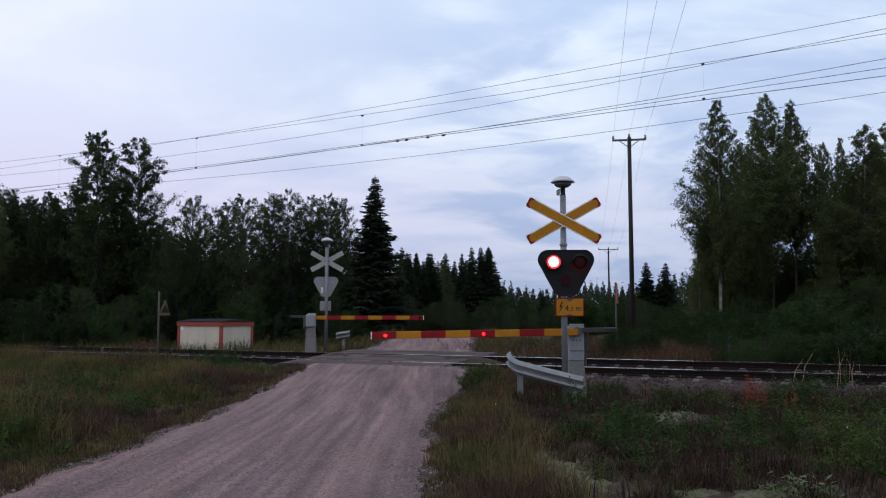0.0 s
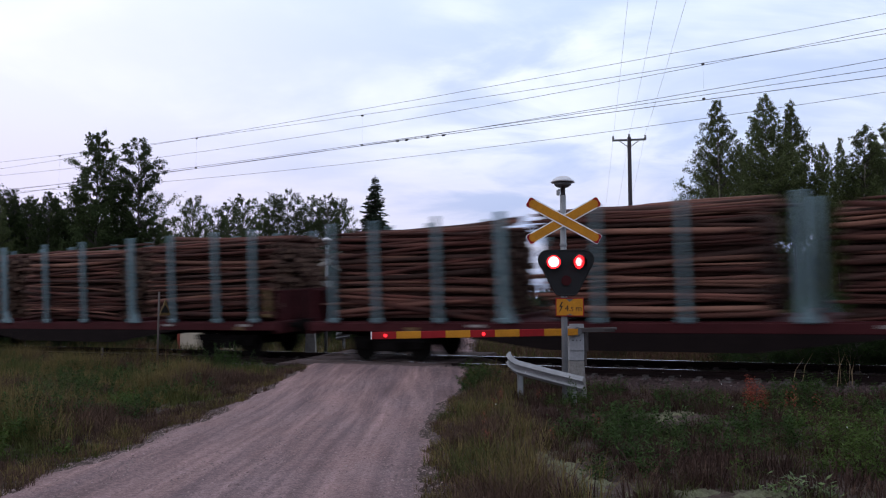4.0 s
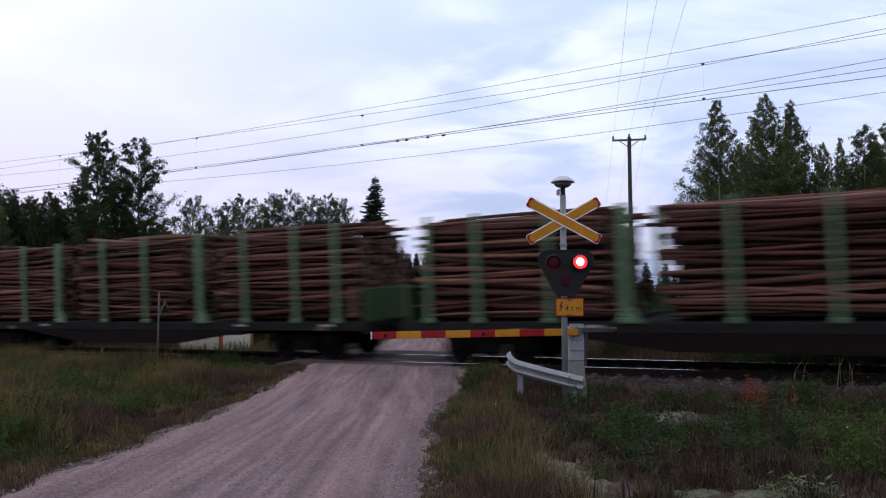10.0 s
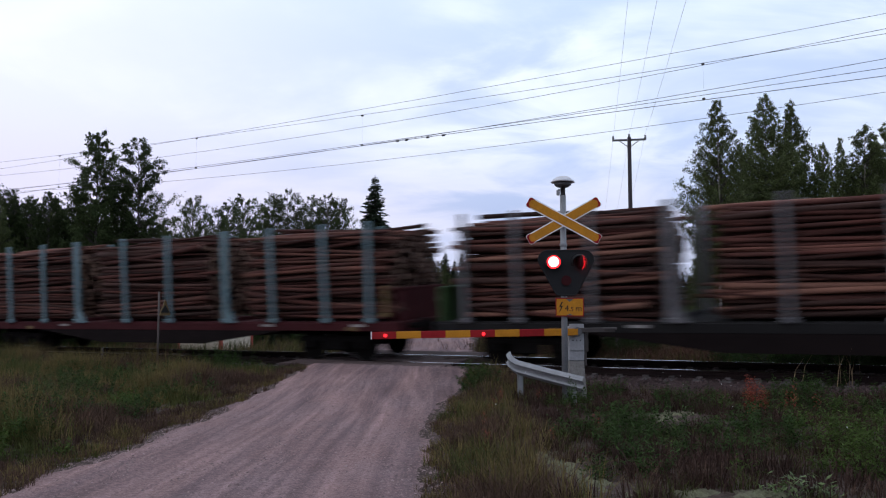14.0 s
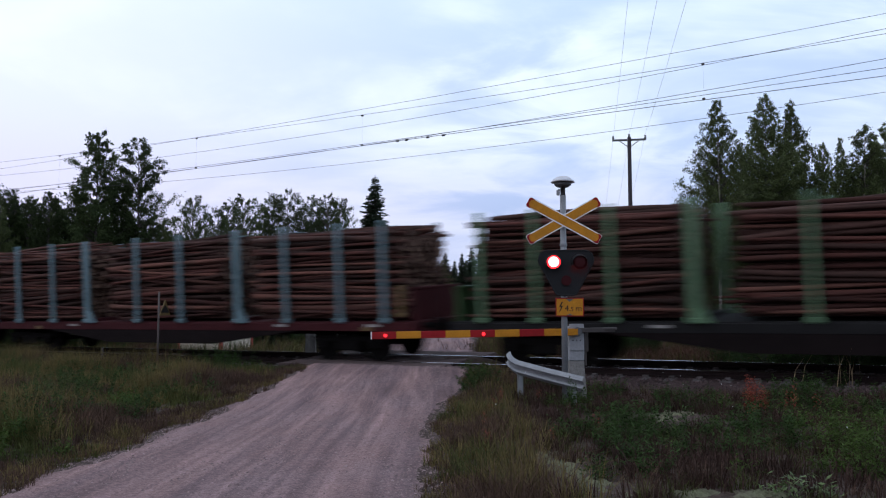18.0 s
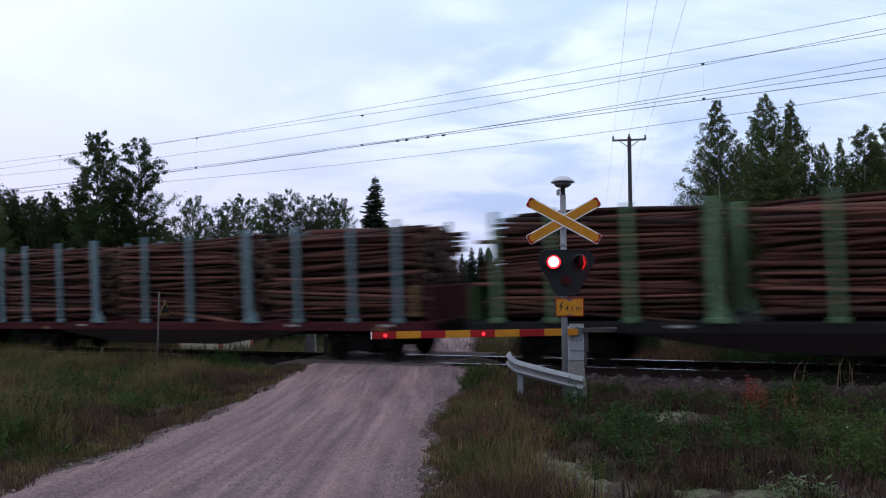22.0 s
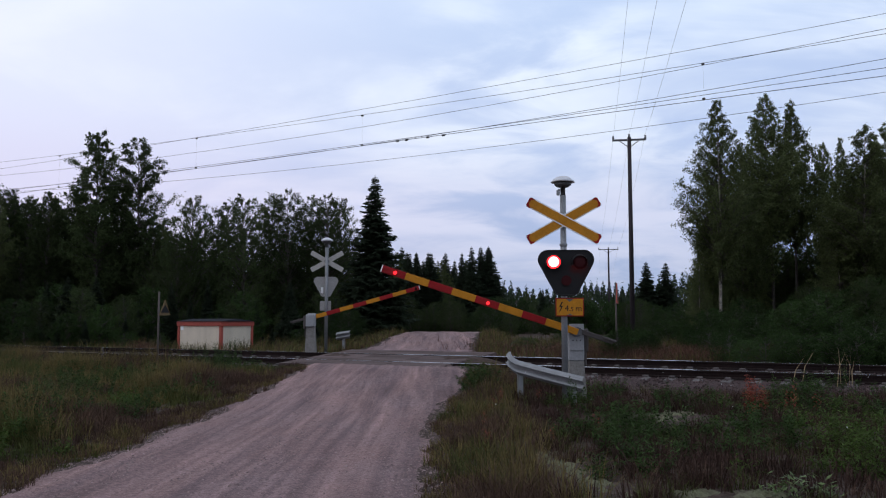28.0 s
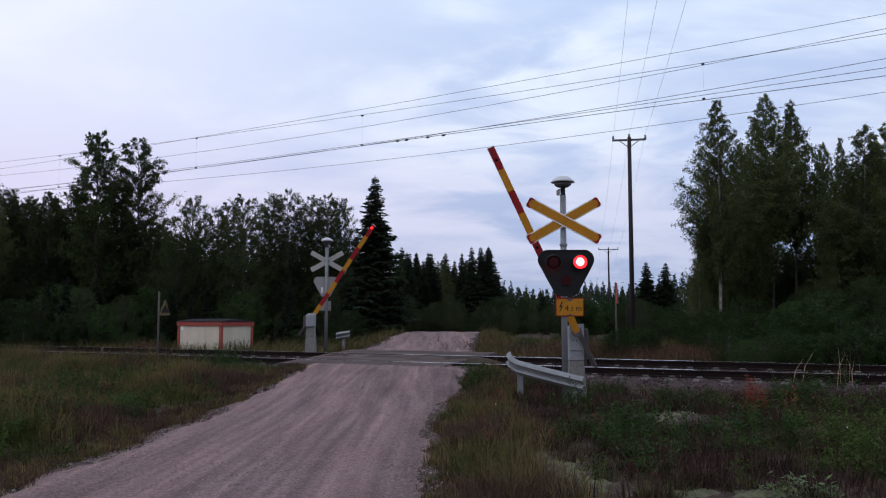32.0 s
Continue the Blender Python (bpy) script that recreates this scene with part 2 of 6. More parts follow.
# plants
leaf_birch = material("birch_leaves", (0.100, 0.120, 0.046), 0.8, thin=0.4, var=0.3, scale=0.6, island=0.4, second=(0.072, 0.090, 0.037), obj_var=0.2, spec=0.06)
leaf_broad = material("alder_leaves", (0.050, 0.068, 0.026), 0.8, thin=0.4, var=0.3, scale=0.6, island=0.4, second=(0.036, 0.050, 0.021), obj_var=0.35, spec=0.06)
leaf_spruce = material("spruce_needles", (0.038, 0.053, 0.032), 0.7, thin=0.4, var=0.3, scale=0.8, island=0.4, spec=0.06)
leaf_shrub = material("willow_leaves", (0.034, 0.061, 0.018), 0.8, thin=0.4, var=0.35, scale=0.9, island=0.4, obj_var=0.4, second=(0.032, 0.054, 0.019), spec=0.06)
leaf_fresh = material("fresh_weed_leaves", (0.068, 0.104, 0.026), 0.8, thin=0.4, var=0.3, scale=2, island=0.4, spec=0.06)
leaf_weed = material("weed_leaves", (0.044, 0.074, 0.023), 0.8, thin=0.4, var=0.3, scale=2, island=0.45, spec=0.06)
birchbark_mat = material("birch_bark", (0.27, 0.235, 0.20), 0.8, var=0.45, scale=3, fine=12, stretch=(1, 1, 3))
darkbark_mat = material("dark_tree_bark", (0.06, 0.048, 0.042), 0.9, var=0.3)
seedling_mat = material("pale_seedling_leaves", (0.11, 0.16, 0.055), 0.6, thin=0.3, var=0.3, island=0.35, spec=0.3)
rustgrass_mat = material("rusty_red_grass", (0.115, 0.055, 0.038), 0.85, var=0.35, scale=0.9, island=0.45, second=(0.06, 0.035, 0.025), spec=0.1)
sorrel_mat = material("red_sorrel", (0.27, 0.060, 0.036), 0.8, var=0.3, island=0.4, spec=0.1)
straw_mat = material("pale_straw", (0.30, 0.22, 0.13), 0.85, var=0.2, spec=0.1)
tuft_green = material("dark_green_grass", (0.086, 0.088, 0.028), 0.8, thin=0.25, var=0.3, scale=0.9, island=0.4, second=(0.044, 0.055, 0.018), spec=0.06)
tuft_olive = material("olive_grass", (0.158, 0.118, 0.047), 0.8, thin=0.25, var=0.3, scale=0.9, island=0.4, second=(0.090, 0.074, 0.029), spec=0.06)
tuft_brown = material("brown_grass", (0.100, 0.060, 0.042), 0.85, thin=0.2, var=0.3, scale=0.9, island=0.4, second=(0.062, 0.039, 0.029), spec=0.06)
heather_mat = material("brown_heather", (0.066, 0.036, 0.030), 0.9, thin=0.2, var=0.45, scale=1.3, island=0.35, second=(0.036, 0.024, 0.018), spec=0.1)

# ---- mesh tools ----


class Shape:
    """Collects simple solids; mesh() turns them into one mesh."""

    def __init__(self):
        self.v, self.f, self.k = [], [], []

    def add(self, vs, fs, k=0):
        n = len(self.v)
        self.v += [tuple(p) for p in vs]
        self.f += [tuple(i + n for i in f) for f in fs]
        self.k += [k] * len(fs)
        return self

    def box(self, c, size, b=0.0, rot=None, k=0):
        """A box round c, its edges chamfered by b."""
        h = [x / 2 for x in size]
        if b <= 0:
            vs = [Vector((x, y, z)) for x in (-h[0], h[0]) for y in (-h[1], h[1]) for z in (-h[2], h[2])]
            fs = [(0, 1, 3, 2), (4, 6, 7, 5), (0, 4, 5, 1), (2, 3, 7, 6), (0, 2, 6, 4), (1, 5, 7, 3)]
        else:
            b = min(b, min(h) * 0.9)
            vs, ix, fs = [], {}, []
            for sx in (-1, 1):
                for sy in (-1, 1):
                    for sz in (-1, 1):
                        sg = (sx, sy, sz)
                        for ax in range(3):
                            ix[sg, ax] = len(vs)
                            vs.append(Vector([sg[i] * (h[i] - (0 if i == ax else b)) for i in range(3)]))
            signs = list({key[0] for key in ix})
            for ax in range(3):
                for s in (-1, 1):
                    o = [i for i in range(3) if i != ax]
                    ring = []
                    for a, c2 in ((-1, -1), (1, -1), (1, 1), (-1, 1)):
                        sg = [0, 0, 0]
                        sg[ax], sg[o[0]], sg[o[1]] = s, a, c2
                        ring.append(ix[tuple(sg), ax])
                    fs.append(tuple(ring))
            for a1 in range(3):
                for a2 in range(a1 + 1, 3):
                    o = 3 - a1 - a2
                    for s1 in (-1, 1):
                        for s2 in (-1, 1):
                            q = []
                            for so in (-1, 1):
                                sg = [0, 0, 0]
                                sg[a1], sg[a2], sg[o] = s1, s2, so
                                q.append((ix[tuple(sg), a1], ix[tuple(sg), a2]))
                            fs.append((q[0][0], q[1][0], q[1][1], q[0][1]))
            for sg in sorted(signs):
                fs.append(tuple(ix[sg, ax] for ax in range(3)))
            fixed = []
            for f in fs:
                p = [vs[i] for i in f]
                nrm = (p[1] - p[0]).cross(p[2] - p[0])
                fixed.append(f if nrm.dot(sum(p, Vector())) > 0 else f[::-1])
            fs = fixed
        if rot is not None:
            vs = [rot @ p for p in vs]
        return self.add([p + Vector(c) for p in vs], fs, k)

    def tube(self, pts, r, n=8, cap=True, k=0, kcap=None):
        """A round bar along pts; r a number or one for each point."""
        pts = [Vector(p) for p in pts]
        rs = r if isinstance(r, (list, tuple)) else [r] * len(pts)
        vs, fs = [], []
        side = None
        for i, p in enumerate(pts):
            d = (pts[min(i + 1, len(pts) - 1)] - pts[max(i - 1, 0)]).normalized()
            if side is None:
                side = d.orthogonal().normalized()
            side = (side - d * side.dot(d)).normalized()
            up = d.cross(side)
            for j in range(n):
                a = 2 * math.pi * j / n
                vs.append(p + (side * math.cos(a) + up * math.sin(a)) * rs[i])
        for i in range(len(pts) - 1):
            for j in range(n):
                a, b = i * n + j, i * n + (j + 1) % n
                fs.append((a, b, b + n, a + n))
        self.add(vs, fs, k)
        if cap:
            base = len(self.v) - len(vs)
            kc = k if kcap is None else kcap
            self.f += [tuple(base + j for j in range(n))[::-1], tuple(base + (len(pts) - 1) * n + j for j in range(n))]
            self.k += [kc, kc]
        return self

    def turned(self, profile, axis="z", c=(0, 0, 0), n=16, k=0):
        """A turned solid from (radius, height) pairs."""
        vs, fs = [], []
        for r, h in profile:
            for j in range(n):
                a = 2 * math.pi * j / n
                p = (r * math.cos(a), r * math.sin(a), h)
                p = {"z": p, "y": (p[0], p[2], p[1]), "x": (p[2], p[0], p[1])}[axis]
                vs.append(Vector(p) + Vector(c))
        for i in range(len(profile) - 1):
            for j in range(n):
                a, b = i * n + j, i * n + (j + 1) % n
                fs.append((a, b, b + n, a + n) if axis != "y" else (a, a + n, b + n, b))
        fs += [tuple(range(n))[::-1], tuple((len(profile) - 1) * n + j for j in range(n))]
        return self.add(vs, fs, k)

    def plate(self, outline, depth, m=None, k=0):
        """A flat plate: outline in x and z, thickness along y from 0 to depth."""
        n = len(outline)
        vs = [Vector((x, 0, z)) for x, z in outline] + [Vector((x, depth, z)) for x, z in outline]
        fs = [tuple(range(n)), tuple(range(n, 2 * n))[::-1]] + [(i, i + n, (i + 1) % n + n, (i + 1) % n) for i in range(n)]
        if m is not None:
            vs = [m @ p for p in vs]
        return self.add(vs, fs, k)

    def mesh(self, name, *mats, smooth=False):
        me = bpy.data.meshes.new(name)
        me.from_pydata(self.v, [], self.f)
        for mt in mats:
            me.materials.append(mt)
        if any(self.k):
            me.polygons.foreach_set("material_index", self.k)
        if smooth:
            me.polygons.foreach_set("use_smooth", [len(f) <= 4 for f in self.f])
        me.update()
        return me


def part(name, shape, mat, parent, label="", smooth=False, at=None):
    """One mesh object under a thing or under a part; shape may be a ready mesh."""
    mats = mat if isinstance(mat, (list, tuple)) else [mat]
    me = shape if isinstance(shape, bpy.types.Mesh) else shape.mesh(name, *mats, smooth=smooth)
    ob = new(name, me)
    ob.parent = parent
    if at is not None:
        ob.matrix_basis = at
    return tagged(ob, label) if label else ob


def thing(name, m, label, category, group="", kind=""):
    ob = new(name)
    ob.empty_display_size = 0.2
    ob.matrix_basis = m
    return tagged(ob, label, category, group, kind)


def quads_mesh(name, P, A, B, mats, taper=None):
    """Many small leaves: centres P, half axes A and B (arrays n x 3)."""
    n = len(P)
    v = np.empty((n, 4, 3))
    if taper is None:
        v[:, 0], v[:, 1], v[:, 2], v[:, 3] = P - A, P - B * 0.8, P + A, P + B * 0.8
    else:
        v[:, 0], v[:, 1], v[:, 2], v[:, 3] = P - B, P - A * 0 + A * taper - B * 0.6, P + A, P + A * taper + B * 0.6
    me = bpy.data.meshes.new(name)
    me.vertices.add(4 * n)
    me.vertices.foreach_set("co", v.reshape(-1))
    me.loops.add(4 * n)
    me.loops.foreach_set("vertex_index", np.arange(4 * n, dtype=np.int32))
    me.polygons.add(n)
    me.polygons.foreach_set("loop_start", np.arange(0, 4 * n, 4, dtype=np.int32))
    me.update(calc_edges=True)
    for m in mats:
        me.materials.append(m)
    return me


def random_dirs(n, rng):
    d = rng.normal(size=(n, 3))
    return d / np.linalg.norm(d, axis=1, keepdims=True)


# ---- ground, road, track ----


def smooth(a, b, x):
    t = np.clip((x - a) / (b - a), 0, 1)
    return t * t * (3 - 2 * t)


def across(x, y):
    """Distance from the track's middle, positive beyond it."""
    return x * 0.5047 + y * 0.8633 - 20.15


def road_mid(y):
    return np.interp(y, [-60, 6, 14, 23, 30, 40, 60, 120], [-2.0, -2.0, -1.95, -1.55, -0.8, -0.15, 1.2, 7.0])


def flare(y):
    """How much the road widens on one side towards the crossing."""
    return 0.42 * smooth(13, 17, y) * (1 - smooth(24, 30, y))


def road_z(x, y):
    q = across(x, y)
    near = smooth(-10, -1.7, q) * 0.385
    far = 0.57 + smooth(3, 16, q) * 0.42 - smooth(18, 34, q) * 0.7
    return np.where(q < 0, near, far)


def ground_z(x, y):
    q = across(x, y)
    bump = 0.05 * np.sin(x * 0.9 + 1.3 * np.sin(y * 0.5)) * np.cos(y * 0.7 + x * 0.3)
    near = -0.02 + 0.10 * smooth(-9, -3, q)
    far = 0.28 + smooth(3, 14, q) * 0.25
    base = np.where(q < 0, near, far) + bump
    # under the ballast and the road the soil dips
    base = np.where(np.abs(q) < 2.9, np.minimum(base, 0.02), base)
    dx = np.abs(x - road_mid(y))
    w = 1 - smooth(1.9, 4.2, dx - np.where(x > road_mid(y), flare(y), 0.0))
    base = base * (1 - w) + (road_z(x, y) - 0.03 - 0.06 * (1 - smooth(1.2, 1.7, dx))) * w
    return np.where(np.hypot(x, y) > 90, np.minimum(base, 0.35), base)


def sheet(name, xs, ys, zf, mat):
    X, Y = np.meshgrid(xs, ys)
    Z = zf(X, Y)
    n, m = len(xs), len(ys)
    v = np.stack([X, Y, Z], -1).reshape(-1, 3)
    f = [(j * n + i, j * n + i + 1, (j + 1) * n + i + 1, (j + 1) * n + i) for j in range(m - 1) for i in range(n - 1)]
    me = bpy.data.meshes.new(name)
    me.from_pydata(v.tolist(), [], f)
    me.materials.append(mat)
    me.polygons.foreach_set("use_smooth", [True] * len(f))
    return new(name, me)


gx = np.concatenate([[-1500, -700, -300, -150, -80], np.arange(-50, -14, 1.5), np.arange(-14, 18, 0.3), np.arange(18, 50, 1.5), [80, 150, 300, 700, 1500]])
gy = np.concatenate([[-1500, -500, -150, -60, -20, -5], np.arange(0, 5, 0.7), np.arange(5, 32, 0.3), np.arange(32, 60, 1.2), [70, 90, 130, 200, 400, 800, 1500]])
ground = tagged(sheet("ground", gx, gy, ground_z, soil_mat), "dark grassy soil verge beside a gravel road", "ground", kind="structure")


def build_road():
    rng = np.random.default_rng(5)
    ys = np.concatenate([np.arange(-40, 4, 2.0), np.arange(4, 24, 0.12), np.arange(24, 60, 0.4), np.arange(60, 120, 4)])
    cols = np.linspace(-1, 1, 41)
    edge_l = 1.98 + 0.05 * np.sin(ys * 0.9) + 0.04 * np.sin(ys * 3.7 + 1) + 0.05 * np.sin(ys * 0.37) + rng.normal(0, 0.03, len(ys)) + 0.10 * np.sin(ys * 1.7 + 0.6 * np.sin(ys * 2.9))
    edge_r = 1.88 + 0.05 * np.sin(ys * 0.7 + 2) + 0.04 * np.sin(ys * 4.1) + 0.06 * np.sin(ys * 0.31) + rng.normal(0, 0.03, len(ys)) + 0.08 * np.sin(ys * 1.9 + 1 + 0.7 * np.sin(ys * 3.3))
    edge_r = edge_r + flare(ys)
    X = road_mid(ys)[:, None] + np.where(cols < 0, cols * edge_l[:, None], cols * edge_r[:, None])
    Y = np.repeat(ys[:, None], len(cols), 1)
    Z = road_z(X, Y)
    lat = X - road_mid(ys)[:, None]
    ruts = -0.025 * np.exp(-((np.abs(lat) - 0.8) / 0.28) ** 2) - 0.003 * np.sin(lat * 9 + np.sin(Y * 0.2) * 0.8)
    Z = Z + ruts * (1 - smooth(-4, -2, across(X, Y)) * (1 - smooth(2, 4, across(X, Y)))) - 0.06 * smooth(0.86, 1.0, np.abs(cols))[None, :]
    Z = Z + rng.normal(0, 0.004, Z.shape)
    q = across(X, Y)
    # the gravel stops at the crossing deck
    n = len(cols)
    v = np.stack([X, Y, Z], -1).reshape(-1, 3)
    ok = (np.abs(q) > 1.75).reshape(-1)
    f = []
    for j in range(len(ys) - 1):
        for i in range(n - 1):
            a = j * n + i
            q4 = (a, a + 1, a + n + 1, a + n)
            if ok[a] and ok[a + 1] and ok[a + n] and ok[a + n + 1]:
                f.append(q4)
    me = bpy.data.meshes.new("road")
    me.from_pydata(v.tolist(), [], f)
    me.materials.append(gravel_mat)
    me.polygons.foreach_set("use_smooth", [True] * len(f))
    tagged(new("road", me), "pinkish brown gravel road with worn wheel tracks", "road", kind="structure")


build_road()


def pebbles():
    """Loose gravel on the road near the camera."""
    rng = np.random.default_rng(8)
    n = 52000
    Y = 4.5 + 18 * rng.random(n) ** 1.5
    lat = np.where(rng.random(n) < 0.22, rng.choice([-1, 1], n) * (1.9 + rng.normal(0, 0.3, n)), rng.uniform(-2.1, 2.1, n))
    keep = rng.random(n) < 0.25 + 0.75 * np.clip(np.abs(np.abs(lat) - 0.8) * 1.6, 0, 1)
    Y, lat = Y[keep], lat[keep]
    X = road_mid(Y) + lat
    Z = road_z(X, Y) - 0.004 - 0.025 * np.exp(-((np.abs(lat) - 0.8) / 0.28) ** 2) - 0.05 * smooth(1.7, 1.95, np.abs(lat))
    Z = np.where(np.abs(lat) > 1.8, np.maximum(Z, ground_z(X, Y)), Z)
    n = len(X)
    r = 0.004 + 0.015 * rng.random(n) ** 4
    base = np.array([(0, 0, 1), (0.95, 0.1, 0.1), (-0.1, 0.9, 0.05), (-0.9, -0.2, 0.1), (0.15, -0.95, 0.0)])
    a = rng.uniform(0, 6.28, n)
    ca, sa = np.cos(a)[:, None], np.sin(a)[:, None]
    v = np.empty((n, 5, 3))
    v[:, :, 0] = X[:, None] + (base[:, 0] * ca - base[:, 1] * sa) * r[:, None] * 1.2
    v[:, :, 1] = Y[:, None] + (base[:, 0] * sa + base[:, 1] * ca) * r[:, None] * 1.2
    v[:, :, 2] = Z[:, None] + base[:, 2] * r[:, None] * 0.8
    f = (np.arange(n)[:, None, None] * 5 + np.array([(0, 1, 2), (0, 2, 3), (0, 3, 4), (0, 4, 1)])).reshape(-1, 3)
    me = bpy.data.meshes.new("loose_gravel")
    me.from_pydata(v.reshape(-1, 3).tolist(), [], f.tolist())
    me.materials.append(stone_mat)
    tagged(new("loose_gravel", me), "loose grey brown gravel on the road", "gravel", kind="stuff")


pebbles()

TRACK = tagged(new("railway_track"), "single railway track on crushed stone ballast", "railway track", kind="structure")
TRACK.matrix_basis = on_track(0)


def build_track():
    # ballast bed
    prof = [(-3.3, -0.62), (-2.7, -0.42), (-1.95, -0.225), (-1.5, -0.19), (1.5, -0.19), (1.95, -0.22), (2.8, -0.5), (3.6, -0.75)]
    rng = np.random.default_rng(2)
    ss = np.concatenate([[-900, -400, -150, -80], np.arange(-60, 24, 0.5), [40, 80, 150, 400, 900]])
    vs, fs = [], []
    for s in ss:
        for y, z in prof:
            vs.append((s, y + rng.normal(0, 0.04), z + rng.normal(0, 0.015)))
    n = len(prof)
    for i in range(len(ss) - 1):
        for j in range(n - 1):
            a = i * n + j
            fs.append((a, a + n, a + n + 1, a + 1))
    part("ballast", Shape().add(vs, fs), ballast_mat, TRACK, "brown grey crushed stone ballast", smooth=True)
    # loose stones on the near shoulder
    sh = Shape()
    ico = [(0, 0, 1), (0.9, 0, 0.1), (0.2, 0.85, 0), (-0.75, 0.5, 0.1), (-0.7, -0.6, 0), (0.3, -0.85, 0.1), (0, 0, -0.8)]
    icf = [(0, 1, 2), (0, 2, 3), (0, 3, 4), (0, 4, 5), (0, 5, 1), (6, 2, 1), (6, 3, 2), (6, 4, 3), (6, 5, 4), (6, 1, 5)]
    for i in range(9000):
        s = rng.uniform(-22, 9) if i % 4 else rng.uniform(-3, 8)
        y = rng.uniform(-2.9, 1.6) if i % 3 else rng.uniform(-2.9, -1.2)
        z = np.interp(y, [p[0] for p in prof], [p[1] for p in prof])
        if -16.4 < s < -10.8:
            continue
        r = rng.uniform(0.018, 0.045)
        rot = Euler(rng.uniform(0, 6, 3)).to_matrix()
        sh.add([rot @ Vector(p) * r + Vector((s, y, z + r * 0.3)) for p in ico], icf)
    tagged(part("ballast_stones", sh, balstone_mat, TRACK, "loose grey brown ballast stones"), kind="stuff")
    # rails
    rp = [(-0.075, -0.17), (0.075, -0.17), (0.075, -0.155), (0.012, -0.135), (0.012, -0.045), (0.036, -0.035), (0.036, -0.006), (0.026, -0.001), (-0.026, -0.001), (-0.036, -0.006), (-0.036, -0.035), (-0.012, -0.045), (-0.012, -0.135), (-0.075, -0.155)]
    for y0 in (-0.797, 0.797):
        sh = Shape()
        n = len(rp)
        vs = [(s, y0 + y, z) for s in (-900, 900) for y, z in rp]
        sh.add(vs, [(i, (i + 1) % n, (i + 1) % n + n, i + n) for i in range(n)])
        sh.k = [1 if i == 7 else 0 for i in range(n)]
        part("rail", sh, [rail_mat, railhead_mat], TRACK, "rusty steel rail with a polished head")
    # sleepers, fastenings
    sl = Shape().box((0, 0, -0.265), (0.24, 2.6, 0.18), 0.02).mesh("sleeper", sleeper_mat)
    fa = Shape()
    for y0 in (-0.797, 0.797):
        for d in (-0.12, 0.12):
            fa.box((0, y0 + d, -0.155), (0.13, 0.10, 0.05), 0.012)
    fa = fa.mesh("rail_fastening", sleeper_mat)
    for i in range(130):
        s = -62 + 0.61 * i
        ob = part("sleeper", sl, None, TRACK, at=pose(s, 0, 0))
        if -26 < s < 10 and not -16.3 < s < -10.9:
            part("rail_fastening", fa, None, ob)
    far = Shape()
    for i in range(560):
        s = (-62.6 - 0.61 * i) if i < 300 else (17.5 + 0.61 * (i - 300))
        far.box((s, 0, -0.265), (0.24, 2.6, 0.18))
    tagged(part("distant_sleepers", far, sleeper_mat, TRACK), kind="stuff")
    # crossing deck: planks along the rails
    pl = Shape()
    rows = [(-1.62, 0.22), (-1.38, 0.22), (-1.14, 0.22), (-0.95, 0.14), (-0.60, 0.20), (-0.38, 0.20), (-0.16, 0.2), (0.06, 0.2), (0.28, 0.2), (0.5, 0.2), (0.95, 0.14), (1.14, 0.22), (1.38, 0.22), (1.62, 0.22)]
    for y, w in rows:
        for s in (-15.3, -13.58, -11.86):
            part("deck_plank", Shape().box((s, y, -0.06 + rng.normal(0, 0.004)), (1.70, w, 0.12), 0.012), panel_mat, TRACK)


build_track()

# ---- crossing signals and barriers ----


def crossbuck_arm(length, w, mat_face, mat_edge, mat_tip, parent, angle, y):
    """A pointed board with a pale border; tips red."""
    h, p = length / 2, w * 0.12
    def outline(g):
        return [(-h + g, -w / 2 + g + p), (-h + g + p, -w / 2 + g), (h - g - p, -w / 2 + g), (h - g, -w / 2 + g + p), (h - g, w / 2 - g - p), (h - g - p, w / 2 - g), (-h + g + p, w / 2 - g), (-h + g, w / 2 - g - p)]
    m = pose(0, y, 0, 0, -angle, 0)
    arm = part("board", Shape().plate(outline(0), 0.012, m), mat_edge, parent)
    part("board_face", Shape().plate(outline(0.02), -0.004, m @ pose(0, -0.0005, 0)), mat_face, arm)
    if mat_tip:
        for sgn in (-1, 1):
            tip = [(sgn * (h - 0.004), -w / 2 + 0.03), (sgn * (h - 0.004), w / 2 - 0.03), (sgn * (h - 0.035), w / 2 - 0.004), (sgn * (h - 0.105), w / 2 - 0.012), (sgn * (h - 0.045), w / 2 - 0.045), (sgn * (h - 0.032), 0), (sgn * (h - 0.045), -w / 2 + 0.045), (sgn * (h - 0.105), -w / 2 + 0.012), (sgn * (h - 0.035), -w / 2 + 0.004)]
            if sgn < 0:
                tip = tip[::-1]
            part("board_tip", Shape().plate(tip[::-1], -0.004, m @ pose(0, -0.0052, 0)), mat_tip, arm, "red tip")
    return arm


